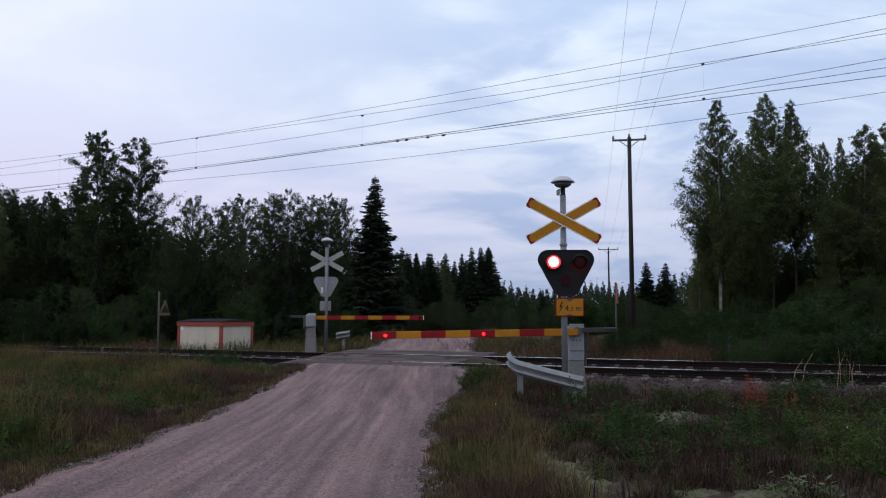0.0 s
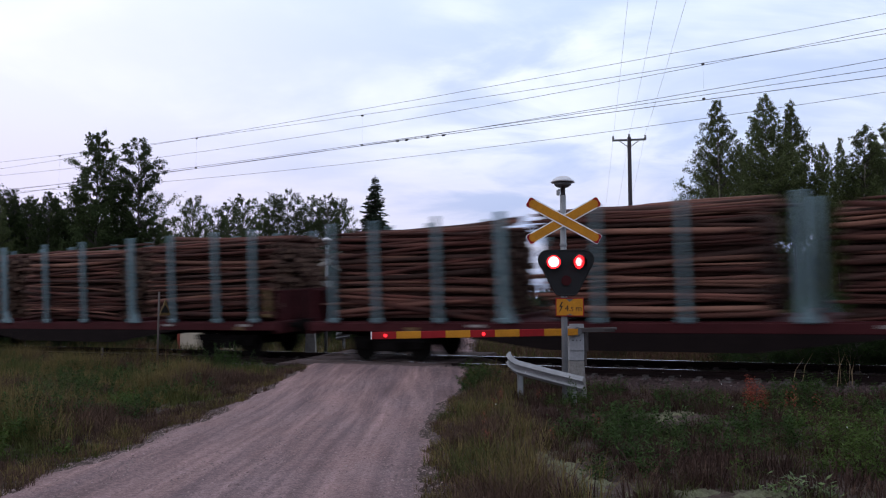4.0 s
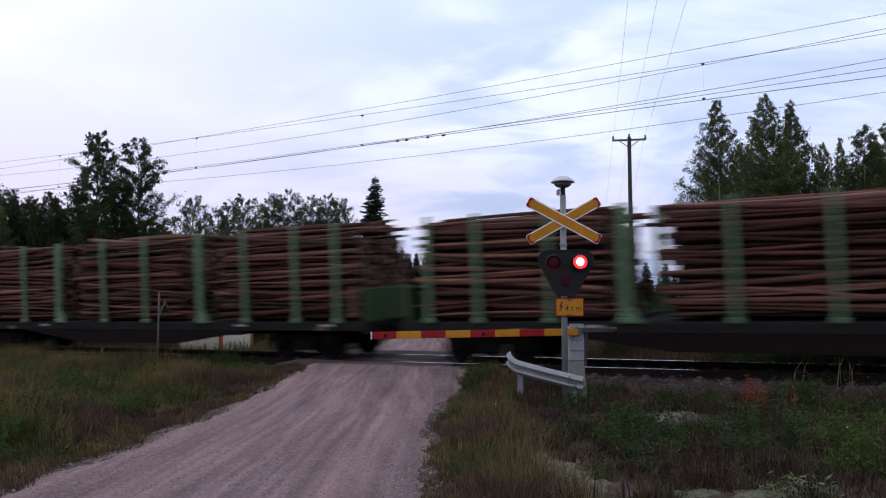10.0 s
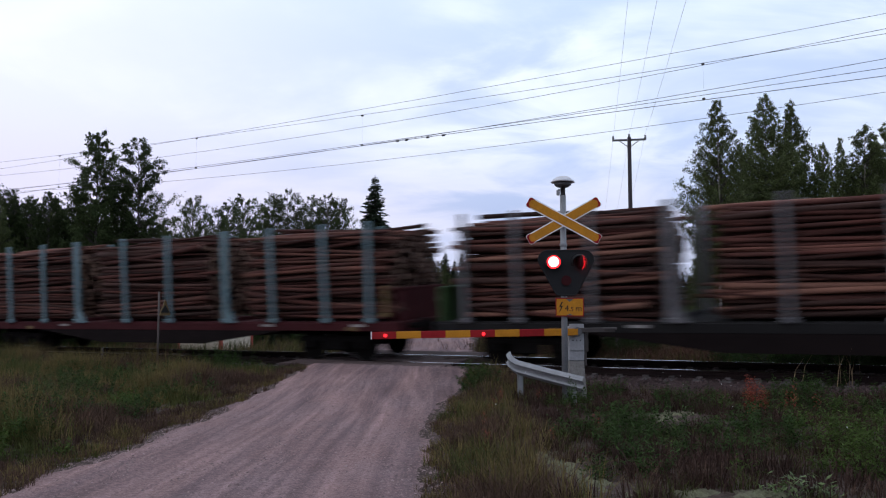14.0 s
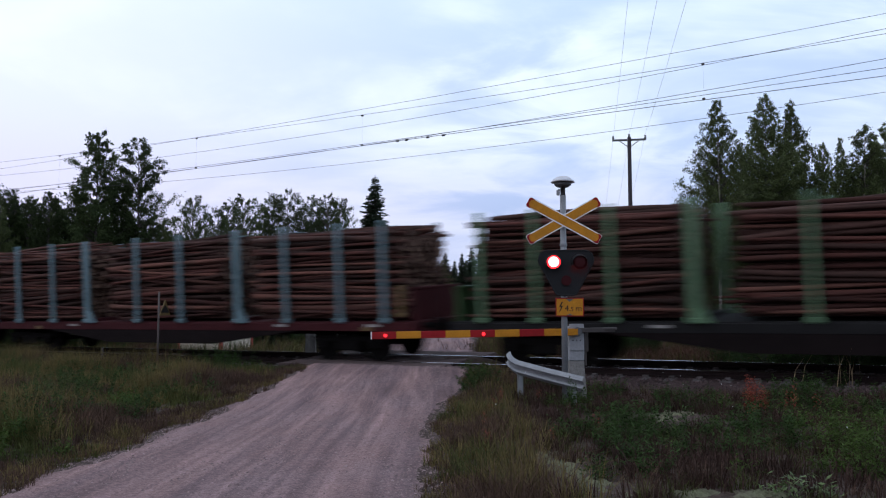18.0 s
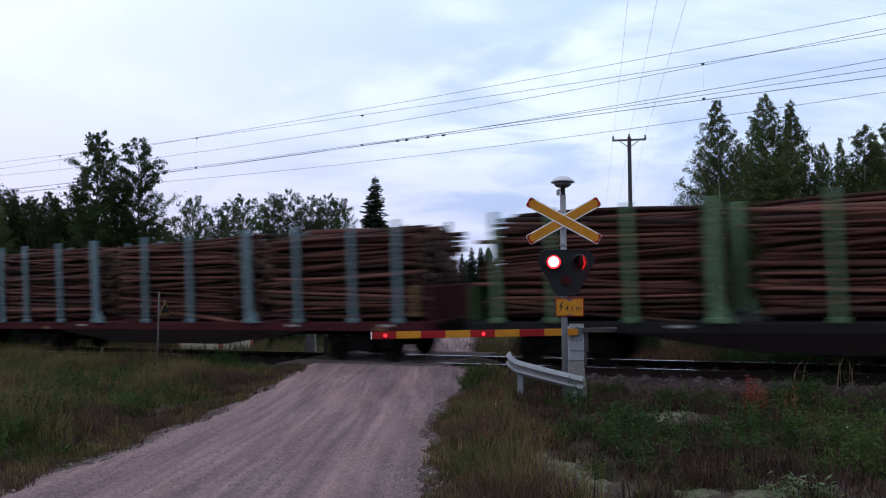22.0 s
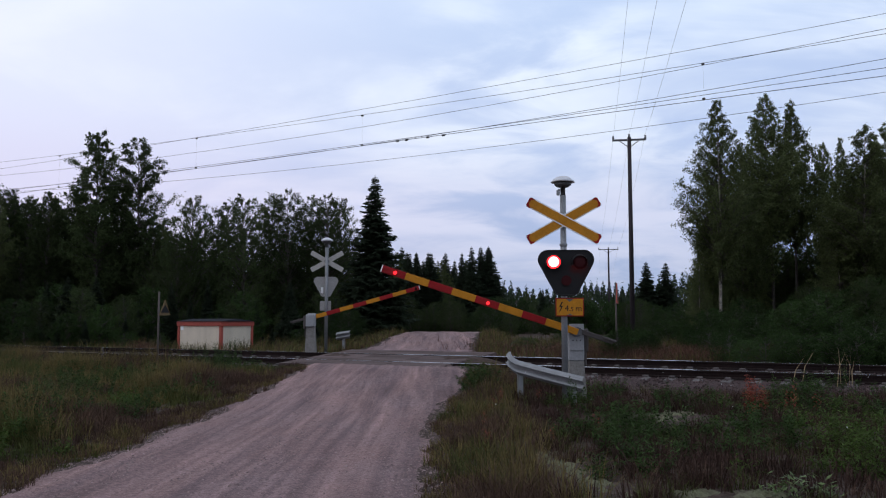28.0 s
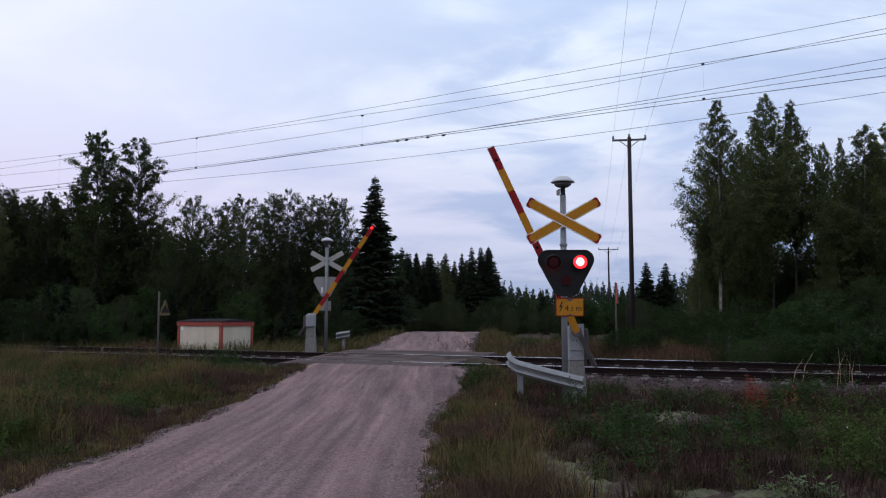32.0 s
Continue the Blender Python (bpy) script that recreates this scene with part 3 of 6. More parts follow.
def lamp_drum(parent, x, y, z, r, name="lamp", core=0.76):
    """A lamp insert that turns about its upright axis: one side shines, the other is dark."""
    sh = Shape()
    sh.turned([(r * 0.96, -0.02), (r, -0.005), (r * 0.97, 0.0)], "y", n=20)
    hold = part(name, sh, lamp_off_mat, parent, "round red signal lamp", at=pose(x, y, z))
    part("lit_lens", Shape().turned([(r * 0.94, -0.030), (r * 0.94, -0.021)], "y", n=20), lamp_on_mat, hold, "glowing red lens")
    if core:
        part("lit_core", Shape().turned([(r * core, -0.034), (r * core, -0.0305)], "y", n=16), lamp_core_mat, hold, "white-hot lamp centre")
    part("dark_lens", Shape().turned([(r * 0.94, 0.001), (r * 0.7, 0.016), (r * 0.2, 0.022)], "y", n=20), lamp_off_mat, hold, "unlit dark red lens")
    return hold


def board_outline(w, h, n=8):
    """The signal's rounded triangle, broad at the top."""
    r, rb = w * 0.17, w * 0.16
    pts = []
    for cx, cz, rad, a0, a1 in ((w / 2 - r, h - r, r, -30, 90), (-w / 2 + r, h - r, r, 90, 210), (-w * 0.12, rb * 0.6, rb * 0.6, 210, 270), (w * 0.12, rb * 0.6, rb * 0.6, 270, 330)):
        for i in range(n):
            a = radians(a0 + (a1 - a0) * i / (n - 1))
            pts.append((cx + rad * math.cos(a), cz + rad * math.sin(a)))
    return pts


def signal_post(m, h, lights, label):
    """Crossing signal: pole, bell hood, crossbuck, lamp board, plate. It faces local -y."""
    t = thing("crossing_signal", m, label, "crossing signal", "crossing signals")
    part("pole", Shape().tube([(0, 0, -0.2), (0, 0, h - 0.35)], 0.055, 12), steel_mat, t, "galvanised steel pole", smooth=True)
    part("bell_neck", Shape().turned([(0.045, h - 0.36), (0.045, h - 0.16), (0.10, h - 0.20), (0.15, h - 0.165), (0.155, h - 0.12), (0.06, h - 0.09)], n=14), darkgrey_mat, t, smooth=True)
    part("bell_hood", Shape().turned([(0.215, h - 0.115), (0.205, h - 0.09), (0.12, h - 0.02), (0.05, h)], n=20), hood_mat, t, "pale grey conical bell hood", smooth=True)
    part("bell_bracket", Shape().box((-0.085, 0, h - 0.30), (0.06, 0.05, 0.10), 0.01).box((-0.04, 0, h - 0.25), (0.09, 0.03, 0.03)), grey_mat, t)
    f = 1.0 if lights else 0.86
    zc = h - 0.82
    cross = part("crossbuck", Shape().box((0, -0.05, zc), (0.16, 0.05, 0.10), 0.01), steel_mat, t, "diagonal cross of two boards")
    for ang, y in ((29, -0.085), (-29, -0.105)):
        a = crossbuck_arm(1.46 * f, 0.19 * f, yellow_mat if lights else boardback_mat, white_mat if lights else boardback_mat, red_mat if lights else None, cross, ang, y)
        a.matrix_basis = pose(0, 0, zc)
        if lights:
            tagged(a, "amber board edged in white with red tips")
        else:
            tagged(a, "pale bare back of a board")
    w, bh, z0 = 0.98 * f, 0.80 * f, h - 2.16 + 0.80 * (1 - f)
    back = part("lamp_board", Shape().plate(board_outline(w, bh), 0.035, pose(0.03, -0.12, z0)), black_mat if lights else signback_mat, t, "black rounded triangular lamp board" if lights else "grey back of a rounded triangular lamp board")
    lamps = []
    ycl = -0.125 if lights else -0.09
    if lights:
        rim = Shape()
        o = board_outline(w, bh)
        rim.tube([(x + 0.03, -0.125, z + z0) for x, z in o + o[:1]], 0.012, 6)
        part("rim", rim, black_mat, back)
        for x in (-0.20, 0.265):
            hood = Shape()
            for i in range(13):
                a = radians(-20 + 220 * i / 12)
                a2 = radians(-20 + 220 * (i + 1) / 12)
                if i == 12:
                    break
                c, s, c2, s2 = math.cos(a), math.sin(a), math.cos(a2), math.sin(a2)
                hood.add([(x + 0.15 * c, -0.13, z0 + 0.585 + 0.15 * s), (x + 0.15 * c2, -0.13, z0 + 0.585 + 0.15 * s2), (x + 0.135 * c2, -0.30, z0 + 0.565 + 0.135 * s2), (x + 0.135 * c, -0.30, z0 + 0.565 + 0.135 * s), (x + 0.145 * c, -0.13, z0 + 0.585 + 0.145 * s), (x + 0.145 * c2, -0.13, z0 + 0.585 + 0.145 * s2), (x + 0.13 * c2, -0.30, z0 + 0.565 + 0.13 * s2), (x + 0.13 * c, -0.30, z0 + 0.565 + 0.13 * s)],
                         [(0, 1, 2, 3), (4, 7, 6, 5), (3, 2, 6, 7)])
            part("lamp_hood", hood, black_mat, back)
            lamps.append(lamp_drum(t, x, -0.255, z0 + 0.585, 0.128, core=0.74 if x < 0 else 0.58))
        low = Shape().turned([(0.09, -0.16), (0.08, -0.15)], "y", (0.03, 0, z0 + 0.26), 16)
        part("lower_lens", low, lamp_off_mat, back, "unlit dark lower lens")
    else:
        for x in (-0.2, 0.26):
            part("lamp_housing", Shape().box((x, -0.17, z0 + 0.55), (0.24, 0.10, 0.26), 0.04), darkgrey_mat, back)
        part("shutter_flap", Shape().box((0.16, -0.072, z0 + 0.22), (0.08, 0.03, 0.20), 0.01), white_mat, back)
    pz = h - 2.54
    pw = 0.50 if lights else 0.38
    pl = part("height_plate", Shape().box((0.09 if lights else 0.04, -0.075, pz + 0.17), (pw, 0.012, 0.33), 0.003), red_mat if lights else signback_mat, t, "amber height limit plate with red border" if lights else "bare back of a plate")
    if lights:
        part("plate_face", Shape().box((0.09, -0.0835, pz + 0.17), (pw - 0.035, 0.004, 0.295)), yellow_mat, pl)
        part("plate_notch", Shape().plate([(0.02, pz + 0.317), (0.16, pz + 0.317), (0.09, pz + 0.262)][::-1], -0.003, pose(0, -0.0862, 0)), darkgrey_mat, pl)
        part("plate_notch", Shape().plate([(0.03, pz + 0.023), (0.15, pz + 0.023), (0.09, pz + 0.06)], -0.003, pose(0, -0.0862, 0)), darkgrey_mat, pl)
        bolt = [(-0.055, 0.265), (-0.10, 0.165), (-0.065, 0.17), (-0.10, 0.075), (-0.085, 0.08), (-0.03, 0.195), (-0.065, 0.19), (-0.03, 0.265)]
        part("bolt_mark", Shape().plate([(x, z + pz) for x, z in bolt[::-1]], -0.003, pose(0.0, -0.0862, 0)), black_mat, pl)
        for txt, x, sz, dz in (("4.", 0.0, 0.15, 0.1), ("5", 0.105, 0.105, 0.1), ("m", 0.19, 0.15, 0.1)):
            cu = bpy.data.curves.new("plate_text", "FONT")
            cu.body, cu.size, cu.extrude = txt, sz, 0.0015
            cu.materials.append(black_mat)
            tx = new("plate_text", cu)
            tx.parent = pl
            tx.matrix_basis = pose(x, -0.0875, pz + dz, 90, 0, 0)
    for z in (h - 1.25, z0 + 0.1):
        part("clamp", Shape().turned([(0.07, z - 0.02), (0.07, z + 0.02)], n=12), steel_mat, t)
    return t, lamps


SIG_NEAR, LAMPS = signal_post(pose(2.17, 15.2, 0.10, 0, 0, -3), 4.03, True, "crossing signal with amber crossbuck and flashing red lamps")
SIG_FAR, _ = signal_post(pose(-4.04, 29.4, 0.50, 0, 0, 182), 3.92, False, "back of a grey crossing signal beyond the track")


def barrier(m, sgn, length, stripe, height, label, hz=0.66):
    """A barrier machine; the boom reaches to local sgn * x. Returns the boom and its lamps."""
    t = thing("barrier_machine", m, label, "barrier", "barriers")
    part("pedestal", Shape().add([(-0.19, -0.2, -0.25), (0.19, -0.2, -0.25), (0.19, 0.2, -0.25), (-0.19, 0.2, -0.25), (-0.13, -0.15, height + 0.11 - hz), (0.13, -0.15, height + 0.11 - hz), (0.13, 0.15, height + 0.11 - hz), (-0.13, 0.15, height + 0.11 - hz)],
                                 [(3, 2, 1, 0), (4, 5, 6, 7), (0, 1, 5, 4), (1, 2, 6, 5), (2, 3, 7, 6), (3, 0, 4, 7)]), concrete_mat, t, "tapered grey concrete pedestal")
    part("housing", Shape().box((0, 0.06, height + 0.11 - hz / 2), (0.30, 0.34, hz), 0.025), grey_mat, t, "light grey machine housing")
    door = part("housing_cover", Shape().box((0, -0.125, height + 0.15 - hz * 0.38), (0.28, 0.02, hz * 0.76), 0.008), grey_mat, t)
    for x in (-0.07, 0.0, 0.07):
        for z in (0.06, -0.02, -0.16):
            part("cover_bolt", Shape().turned([(0.012, -0.142), (0.012, -0.134)], "y", (x, 0, height + z), 8), black_mat, door)
    part("drive_box", Shape().box((-sgn * 0.19, 0.06, height - 0.16), (0.09, 0.26, 0.44), 0.02).box((-sgn * 0.17, 0.02, height - 0.50), (0.06, 0.18, 0.30), 0.02), bracket_mat, t, "dark brown drive box")
    boom = part("boom", Shape().turned([(0.09, -0.22), (0.09, -0.14)], "y", n=14), darkgrey_mat, t, "red and amber striped barrier boom", at=pose(0, 0, height))
    n = int(length / stripe)
    x0 = length - n * stripe
    yb = -0.20
    part("boom_root", Shape().box((sgn * (x0 / 2 + 0.02), yb, 0), (x0 + 0.08, 0.05, 0.13), 0.01), yellow_mat, boom)
    for i in range(n):
        c = x0 + stripe * (i + 0.5)
        part("boom_stripe", Shape().box((sgn * c, yb, 0), (stripe, 0.052, 0.135), 0.006), red_mat if (n - 1 - i) % 2 == 0 else yellow_mat, boom)
    part("boom_end", Shape().box((sgn * (length + 0.006), yb, 0), (0.02, 0.06, 0.145), 0.004), white_mat, boom)
    part("counterweight_arm", Shape().box((-sgn * 0.38, yb + 0.02, 0.03), (0.66, 0.04, 0.09), 0.008).box((-sgn * 0.62, yb + 0.02, 0.05), (0.26, 0.10, 0.05), 0.01), bracket_mat, boom)
    return t, boom


BAR_NEAR, BOOM_NEAR = barrier(pose(2.52, 16.2, 0.12), -1, 3.86, 0.463, 1.19, "grey barrier machine with a striped boom")
BAR_FAR, BOOM_FAR = barrier(pose(-4.45, 28.7, 0.45, 0, 0, 180), -1, 3.78, 0.467, 1.19, "grey barrier machine beyond the track with a striped boom", 0.42)
BOOM_LAMPS_NEAR = [lamp_drum(BOOM_NEAR, x, -0.235, -0.005, 0.034, "boom_lamp", 0) for x in (-3.60, -1.76)]
BOOM_LAMPS_FAR = [lamp_drum(BOOM_FAR, -3.66, -0.17, 0.0, 0.05, "boom_lamp", 0)]
for o in BOOM_LAMPS_FAR:
    o.matrix_basis = pose(-3.66, -0.165, 0, 0, 0, 180)


def w_beam(pts, parent, name="beam"):
    """A corrugated guard rail beam along pts (beam's top middle)."""
    prof = [(0.0, 0.0), (-0.05, -0.03), (-0.08, -0.07), (-0.05, -0.11), (-0.005, -0.115), (-0.005, -0.15), (-0.05, -0.17), (-0.08, -0.20), (-0.05, -0.235), (0.0, -0.26)]
    prof = prof + [(a + 0.006, b) for a, b in prof[::-1]]
    vs, fs = [], []
    n = len(prof)
    for i, p in enumerate(pts):
        d = (Vector(pts[min(i + 1, len(pts) - 1)]) - Vector(pts[max(i - 1, 0)]))
        side = Vector((-d.y, d.x, 0)).normalized()
        for a, b in prof:
            vs.append(Vector(p) + side * a + Vector((0, 0, b)))
    for i in range(len(pts) - 1):
        for j in range(n):
            a, b = i * n + j, i * n + (j + 1) % n
            fs.append((a, b, b + n, a + n))
    fs += [tuple(range(n))[::-1], tuple((len(pts) - 1) * n + j for j in range(n))]
    return part(name, Shape().add(vs, fs), steel_mat, parent, "galvanised corrugated beam")


def guard_rails():
    g = thing("guard_rail", pose(1.27, 15.6, 0), "short galvanised guard rail before the signal post", "guard rail", "guard rails")
    w_beam([(-0.035, 0.10, 0.96), (-0.02, 0.04, 0.90), (0.02, 0.0, 0.845), (0.10, -0.05, 0.80), (0.6, -0.45, 0.68), (1.12, -0.85, 0.565), (1.16, -0.88, 0.56)], g)
    for x, y, h in ((0.14, 0.0, 0.76), (1.0, -0.68, 0.55)):
        part("post", Shape().box((x, y, h / 2 - 0.1), (0.10, 0.10, h + 0.15), 0.015), steel_mat, g)
    g = thing("guard_rail", pose(-3.6, 29.2, 0.45), "short galvanised guard rail stub beyond the track", "guard rail", "guard rails")
    w_beam([(-0.05, 0.0, 0.68), (0.05, -0.03, 0.70), (0.45, -0.2, 0.76)], g)
    part("post", Shape().box((0.2, -0.02, 0.2), (0.10, 0.10, 0.8), 0.015), steel_mat, g)


guard_rails()


def triangle_sign(m, h, label, edge):
    t = thing("warning_sign", m, label, "road sign", "warning signs")
    part("post", Shape().tube([(0, 0, -0.2), (0, 0, h)], 0.028, 8), wood_mat, t, smooth=True)
    s, d = (0.25, 0.23) if edge else (0.36, 0.0)
    tri = [(-s + d, 0), (s + d, 0), (d, s * 1.73)]
    pl = part("plate", Shape().plate(tri, 0.012, pose(0, -0.045, h - 0.66)), ochre_mat if edge else hutred_mat, t)
    part("plate_face", Shape().plate([(-s * .8 + d, 0.07), (s * .8 + d, 0.07), (d, s * 1.73 - 0.14)], -0.004, pose(0, -0.046, h - 0.66)), black_mat if edge else darkred_mat, pl)
    part("plate_border", Shape().tube([(x, -0.04, z + h - 0.66) for x, z in tri + tri[:1]], 0.014, 5), ochre_mat if edge else hutred_mat, pl)


triangle_sign(pose(-8.03, 24.0, 0.1, 0, 0, 72), 2.25, "slim post with a dark triangular sign turned aside", True)
triangle_sign(pose(5.5, 27.0, 0.4, 0, 0, 74), 2.35, "slim post with a red triangular sign beyond the track", False)
_t = thing("marker_post", pose(-9.55, 23.9, 0.1), "short white marker post in the grass", "post")
part("stake", Shape().box((0, 0, 0.25), (0.06, 0.05, 0.85), 0.012), wood_mat, _t)


def relay_hut():
    L, W, H = 2.48, 1.83, 1.07
    c = Vector((-9.12, 35.0, 0.32))
    m = pose(c.x, c.y, c.z, 0, 0, TRACK_TURN)   # corner at the origin; length along -x, depth along +y
    t = thing("relay_hut", m, "low cream relay hut with red trim and dark flat roof", "hut")
    body = part("wall", Shape().box((-L / 2, W / 2, H / 2 - 0.1), (L, W, H + 0.2), 0.0), hutwall_mat, t, "cream boarded walls")
    for x, y in ((-0.03, 0.03), (-L + 0.03, 0.03), (-0.03, W - 0.03), (-L + 0.03, W - 0.03)):
        part("corner_trim", Shape().box((x, y, H / 2 - 0.1), (0.13, 0.13, H + 0.22), 0.01), hutred_mat, t, "red corner board")
    part("eaves_trim", Shape().box((-L / 2, W / 2, H + 0.03), (L + 0.12, W + 0.12, 0.19), 0.01), hutred_mat, t, "red eaves board")
    part("roof", Shape().add([(-L - 0.1, -0.1, H + 0.127), (0.1, -0.1, H + 0.127), (0.1, W + 0.1, H + 0.127), (-L - 0.1, W + 0.1, H + 0.127), (-L - 0.05, W * 0.45, H + 0.24), (0.05, W * 0.45, H + 0.24)],
                             [(3, 2, 1, 0), (0, 1, 5, 4), (2, 3, 4, 5), (1, 2, 5), (3, 0, 4)]), roof_mat, t, "dark felt roof")
    part("notice", Shape().box((-L + 0.22, -0.006, H - 0.14), (0.16, 0.012, 0.2)), white_mat, t, "small white notice")


relay_hut()

# ---- wires ----


def wire(name, label, n, z0, slope, curve, r=0.0068, mat=None, group="overhead wires"):
    """A wire along the track at distance n from its middle; its height is a parabola in the distance along the track."""
    def height(s):
        c = min(max(s, -40), 8)
        return z0 + slope * c + curve * c * c
    pts = [(s, n, height(s)) for s in (*range(-200, -60, 20), *range(-60, 24, 2), *range(24, 125, 20))]
    ob = new(name, Shape().tube(pts, r, 5).mesh(name, mat or wire_mat))
    ob.matrix_basis = pose(M.x * 20.15, M.y * 20.15, 0, 0, 0, TRACK_TURN)
    return tagged(ob, label, "overhead wire", group), height


_, contact_z = wire("contact_wire", "thin dark contact wire above the railway track", -0.49, 6.631, 0.0027, -0.000126, 0.0075)
mess, mess_z = wire("messenger_wire", "dark messenger wire carrying the contact wire on droppers", -0.49, 7.536, 0.0137, 0.000661, 0.0056)
wire("messenger_wire", "dark messenger wire rising towards its anchor", -0.30, 7.735, 0.0598, 0.001429, 0.0056)
wire("contact_wire", "dark contact wire rising out of its run", -0.35, 7.069, 0.0485, 0.001146, 0.0062)
wire("contact_wire", "thin dark auxiliary wire above the contact wire", -0.42, 6.835, 0.02095, 0.000446, 0.0062)
wire("feeder_wire", "thin dark feeder wire high above the track", 3.2, 9.199, 0.0310, 0.000416, 0.0064)
wire("return_wire", "dark return wire on the far side of the track", 3.5, 7.285, 0.0351, 0.001136, 0.0064)
for s in (-36, -28, -20.9, -14.2, -4.5, 4):
    part("dropper", Shape().tube([(s, -0.49, contact_z(s)), (s, -0.49, mess_z(s))], 0.0015, 4), thinwire_mat, mess)
    part("wire_clamp", Shape().box((s, -0.49, contact_z(s) + 0.02), (0.07, 0.04, 0.06), 0.008), wire_mat, mess)
    part("wire_clamp", Shape().box((s, -0.49, mess_z(s) - 0.02), (0.07, 0.04, 0.05), 0.008), wire_mat, mess)
for s in (-13.0, -12.7, -12.0, -11.5):
    part("wire_clamp", Shape().box((s, -0.45, 6.58), (0.10, 0.04, 0.05), 0.008), wire_mat, mess)


def power_pole(x, y, h, arm, label):
    t = thing("power_pole", pose(x, y, 0.3, 0, 0, -10), label, "power pole", "power poles")
    part("pole", Shape().tube([(0, 0, -0.3), (0, 0, h)], [0.125, 0.09], 10), pole_mat, t, smooth=True)
    part("crossarm", Shape().box((0, 0, h - 0.12), (arm, 0.09, 0.09), 0.01), darkgrey_mat, t)
    for sg in (-1, 1):
        part("brace", Shape().tube([(sg * arm * 0.3, 0, h - 0.14), (0, 0, h - 0.5)], 0.02, 5), darkgrey_mat, t)
    for x0 in (-arm * 0.47, 0, arm * 0.47):
        z = h - 0.07 if x0 else h
        part("insulator", Shape().turned([(0.03, z), (0.06, z + 0.04), (0.03, z + 0.09), (0.055, z + 0.13), (0.02, z + 0.17)], c=(x0, 0, 0), n=8), darkgrey_mat, t)
    return t


power_pole(8.92, 40.0, 10.0, 1.6, "tall dark wooden power pole with a crossarm")
power_pole(19.0, 97.0, 9.6, 2.3, "distant dark wooden power pole")


def power_lines():
    for off in (-0.75, 0.0, 0.75):
        pts = []
        ends = [(-1.6 + off, -18.0, 10.4), (8.92 + off, 40.0, 10.4), (19.0 + off * 1.4, 97.0, 10.05), (29.5 + off * 1.4, 154, 10.0)]
        for (x0, y0, z0), (x1, y1, z1) in zip(ends, ends[1:]):
            for i in range(16):
                k = i / 16
                pts.append((x0 + (x1 - x0) * k, y0 + (y1 - y0) * k, z0 + (z1 - z0) * k - 4 * 0.75 * k * (1 - k)))
        ob = new("power_line", Shape().tube(pts, 0.0045, 4).mesh("power_line", thinwire_mat))
        tagged(ob, "thin grey power line strung between wooden poles", "power line", "power lines")


power_lines()

# ---- train ----


def log_meshes():
    rng = random.Random(4)
    out = []
    for i in range(30):
        L, r = rng.uniform(4.7, 5.4), rng.choice((rng.uniform(0.030, 0.042), rng.uniform(0.038, 0.056), rng.uniform(0.050, 0.074)))
        bx, bz = rng.uniform(-0.07, 0.07), rng.uniform(-0.07, 0.07)
        pts, rs = [], []
        for j in range(6):
            k = j / 5 - 0.5
            pts.append((k * L, bx * (1 - 4 * k * k) + rng.uniform(-0.008, 0.008), bz * (1 - 4 * k * k)))
            rs.append(r * (1.0 - 0.22 * k) * rng.uniform(0.96, 1.04))
        sh = Shape().tube(pts, rs, 8, k=0, kcap=1)
        out.append((sh.mesh("log", (bare_mat, bark_mat, lightbark_mat, bark_mat, darklog_mat, bark_mat)[i % 6], cut_mat, smooth=True), r))
    return out


LOGS = log_meshes()


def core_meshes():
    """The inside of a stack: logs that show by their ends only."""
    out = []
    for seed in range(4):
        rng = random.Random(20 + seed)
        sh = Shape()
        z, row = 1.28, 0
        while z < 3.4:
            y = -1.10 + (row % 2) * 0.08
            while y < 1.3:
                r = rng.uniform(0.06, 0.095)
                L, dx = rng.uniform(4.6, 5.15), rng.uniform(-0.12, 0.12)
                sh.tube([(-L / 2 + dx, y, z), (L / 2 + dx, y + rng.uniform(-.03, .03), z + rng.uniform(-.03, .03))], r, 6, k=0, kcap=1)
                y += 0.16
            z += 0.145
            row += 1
        out.append(sh.mesh("timber_load", shaded_bark_mat, cut_mat))
    return out


CORES = core_meshes()
STAKE_X = (-8.6, -7.15, -5.25, -3.4, -1.0, 1.0, 3.4, 5.25, 7.15, 8.6)
_cache = {}


def cached(key, make):
    if key not in _cache:
        _cache[key] = make()
    return _cache[key]


def stake_mesh(mat, big):
    sh = Shape()
    w = 0.20 if big else 0.12
    sh.box((0, 0, 2.45), (w, 0.11, 2.74), 0.015)
    sh.box((0, 0.0, 1.16), (w + 0.14, 0.14, 0.12), 0.02)
    if big:
        sh.add([(0.1, -0.05, 1.1), (0.34, -0.05, 1.1), (0.1, -0.05, 1.5), (0.1, 0.05, 1.1), (0.34, 0.05, 1.1), (0.1, 0.05, 1.5)], [(0, 1, 2), (5, 4, 3), (0, 3, 4, 1), (1, 4, 5, 2), (2, 5, 3, 0)])
    return sh.mesh("stake", mat)


def wheelset_mesh():
    sh = Shape()
    for y in (-0.8, 0.8):
        sg = 1 if y > 0 else -1
        sh.turned([(0.14, y - 0.06), (0.44, y - 0.065), (0.455, y + 0.05), (0.14, y + 0.06)] if sg > 0 else [(0.14, y - 0.06), (0.455, y - 0.05), (0.44, y + 0.065), (0.14, y + 0.06)], "y", n=20)
    sh.tube([(0, -1.05, 0), (0, 1.05, 0)], 0.075, 10)
    return sh.mesh("wheelset", bogie_mat)


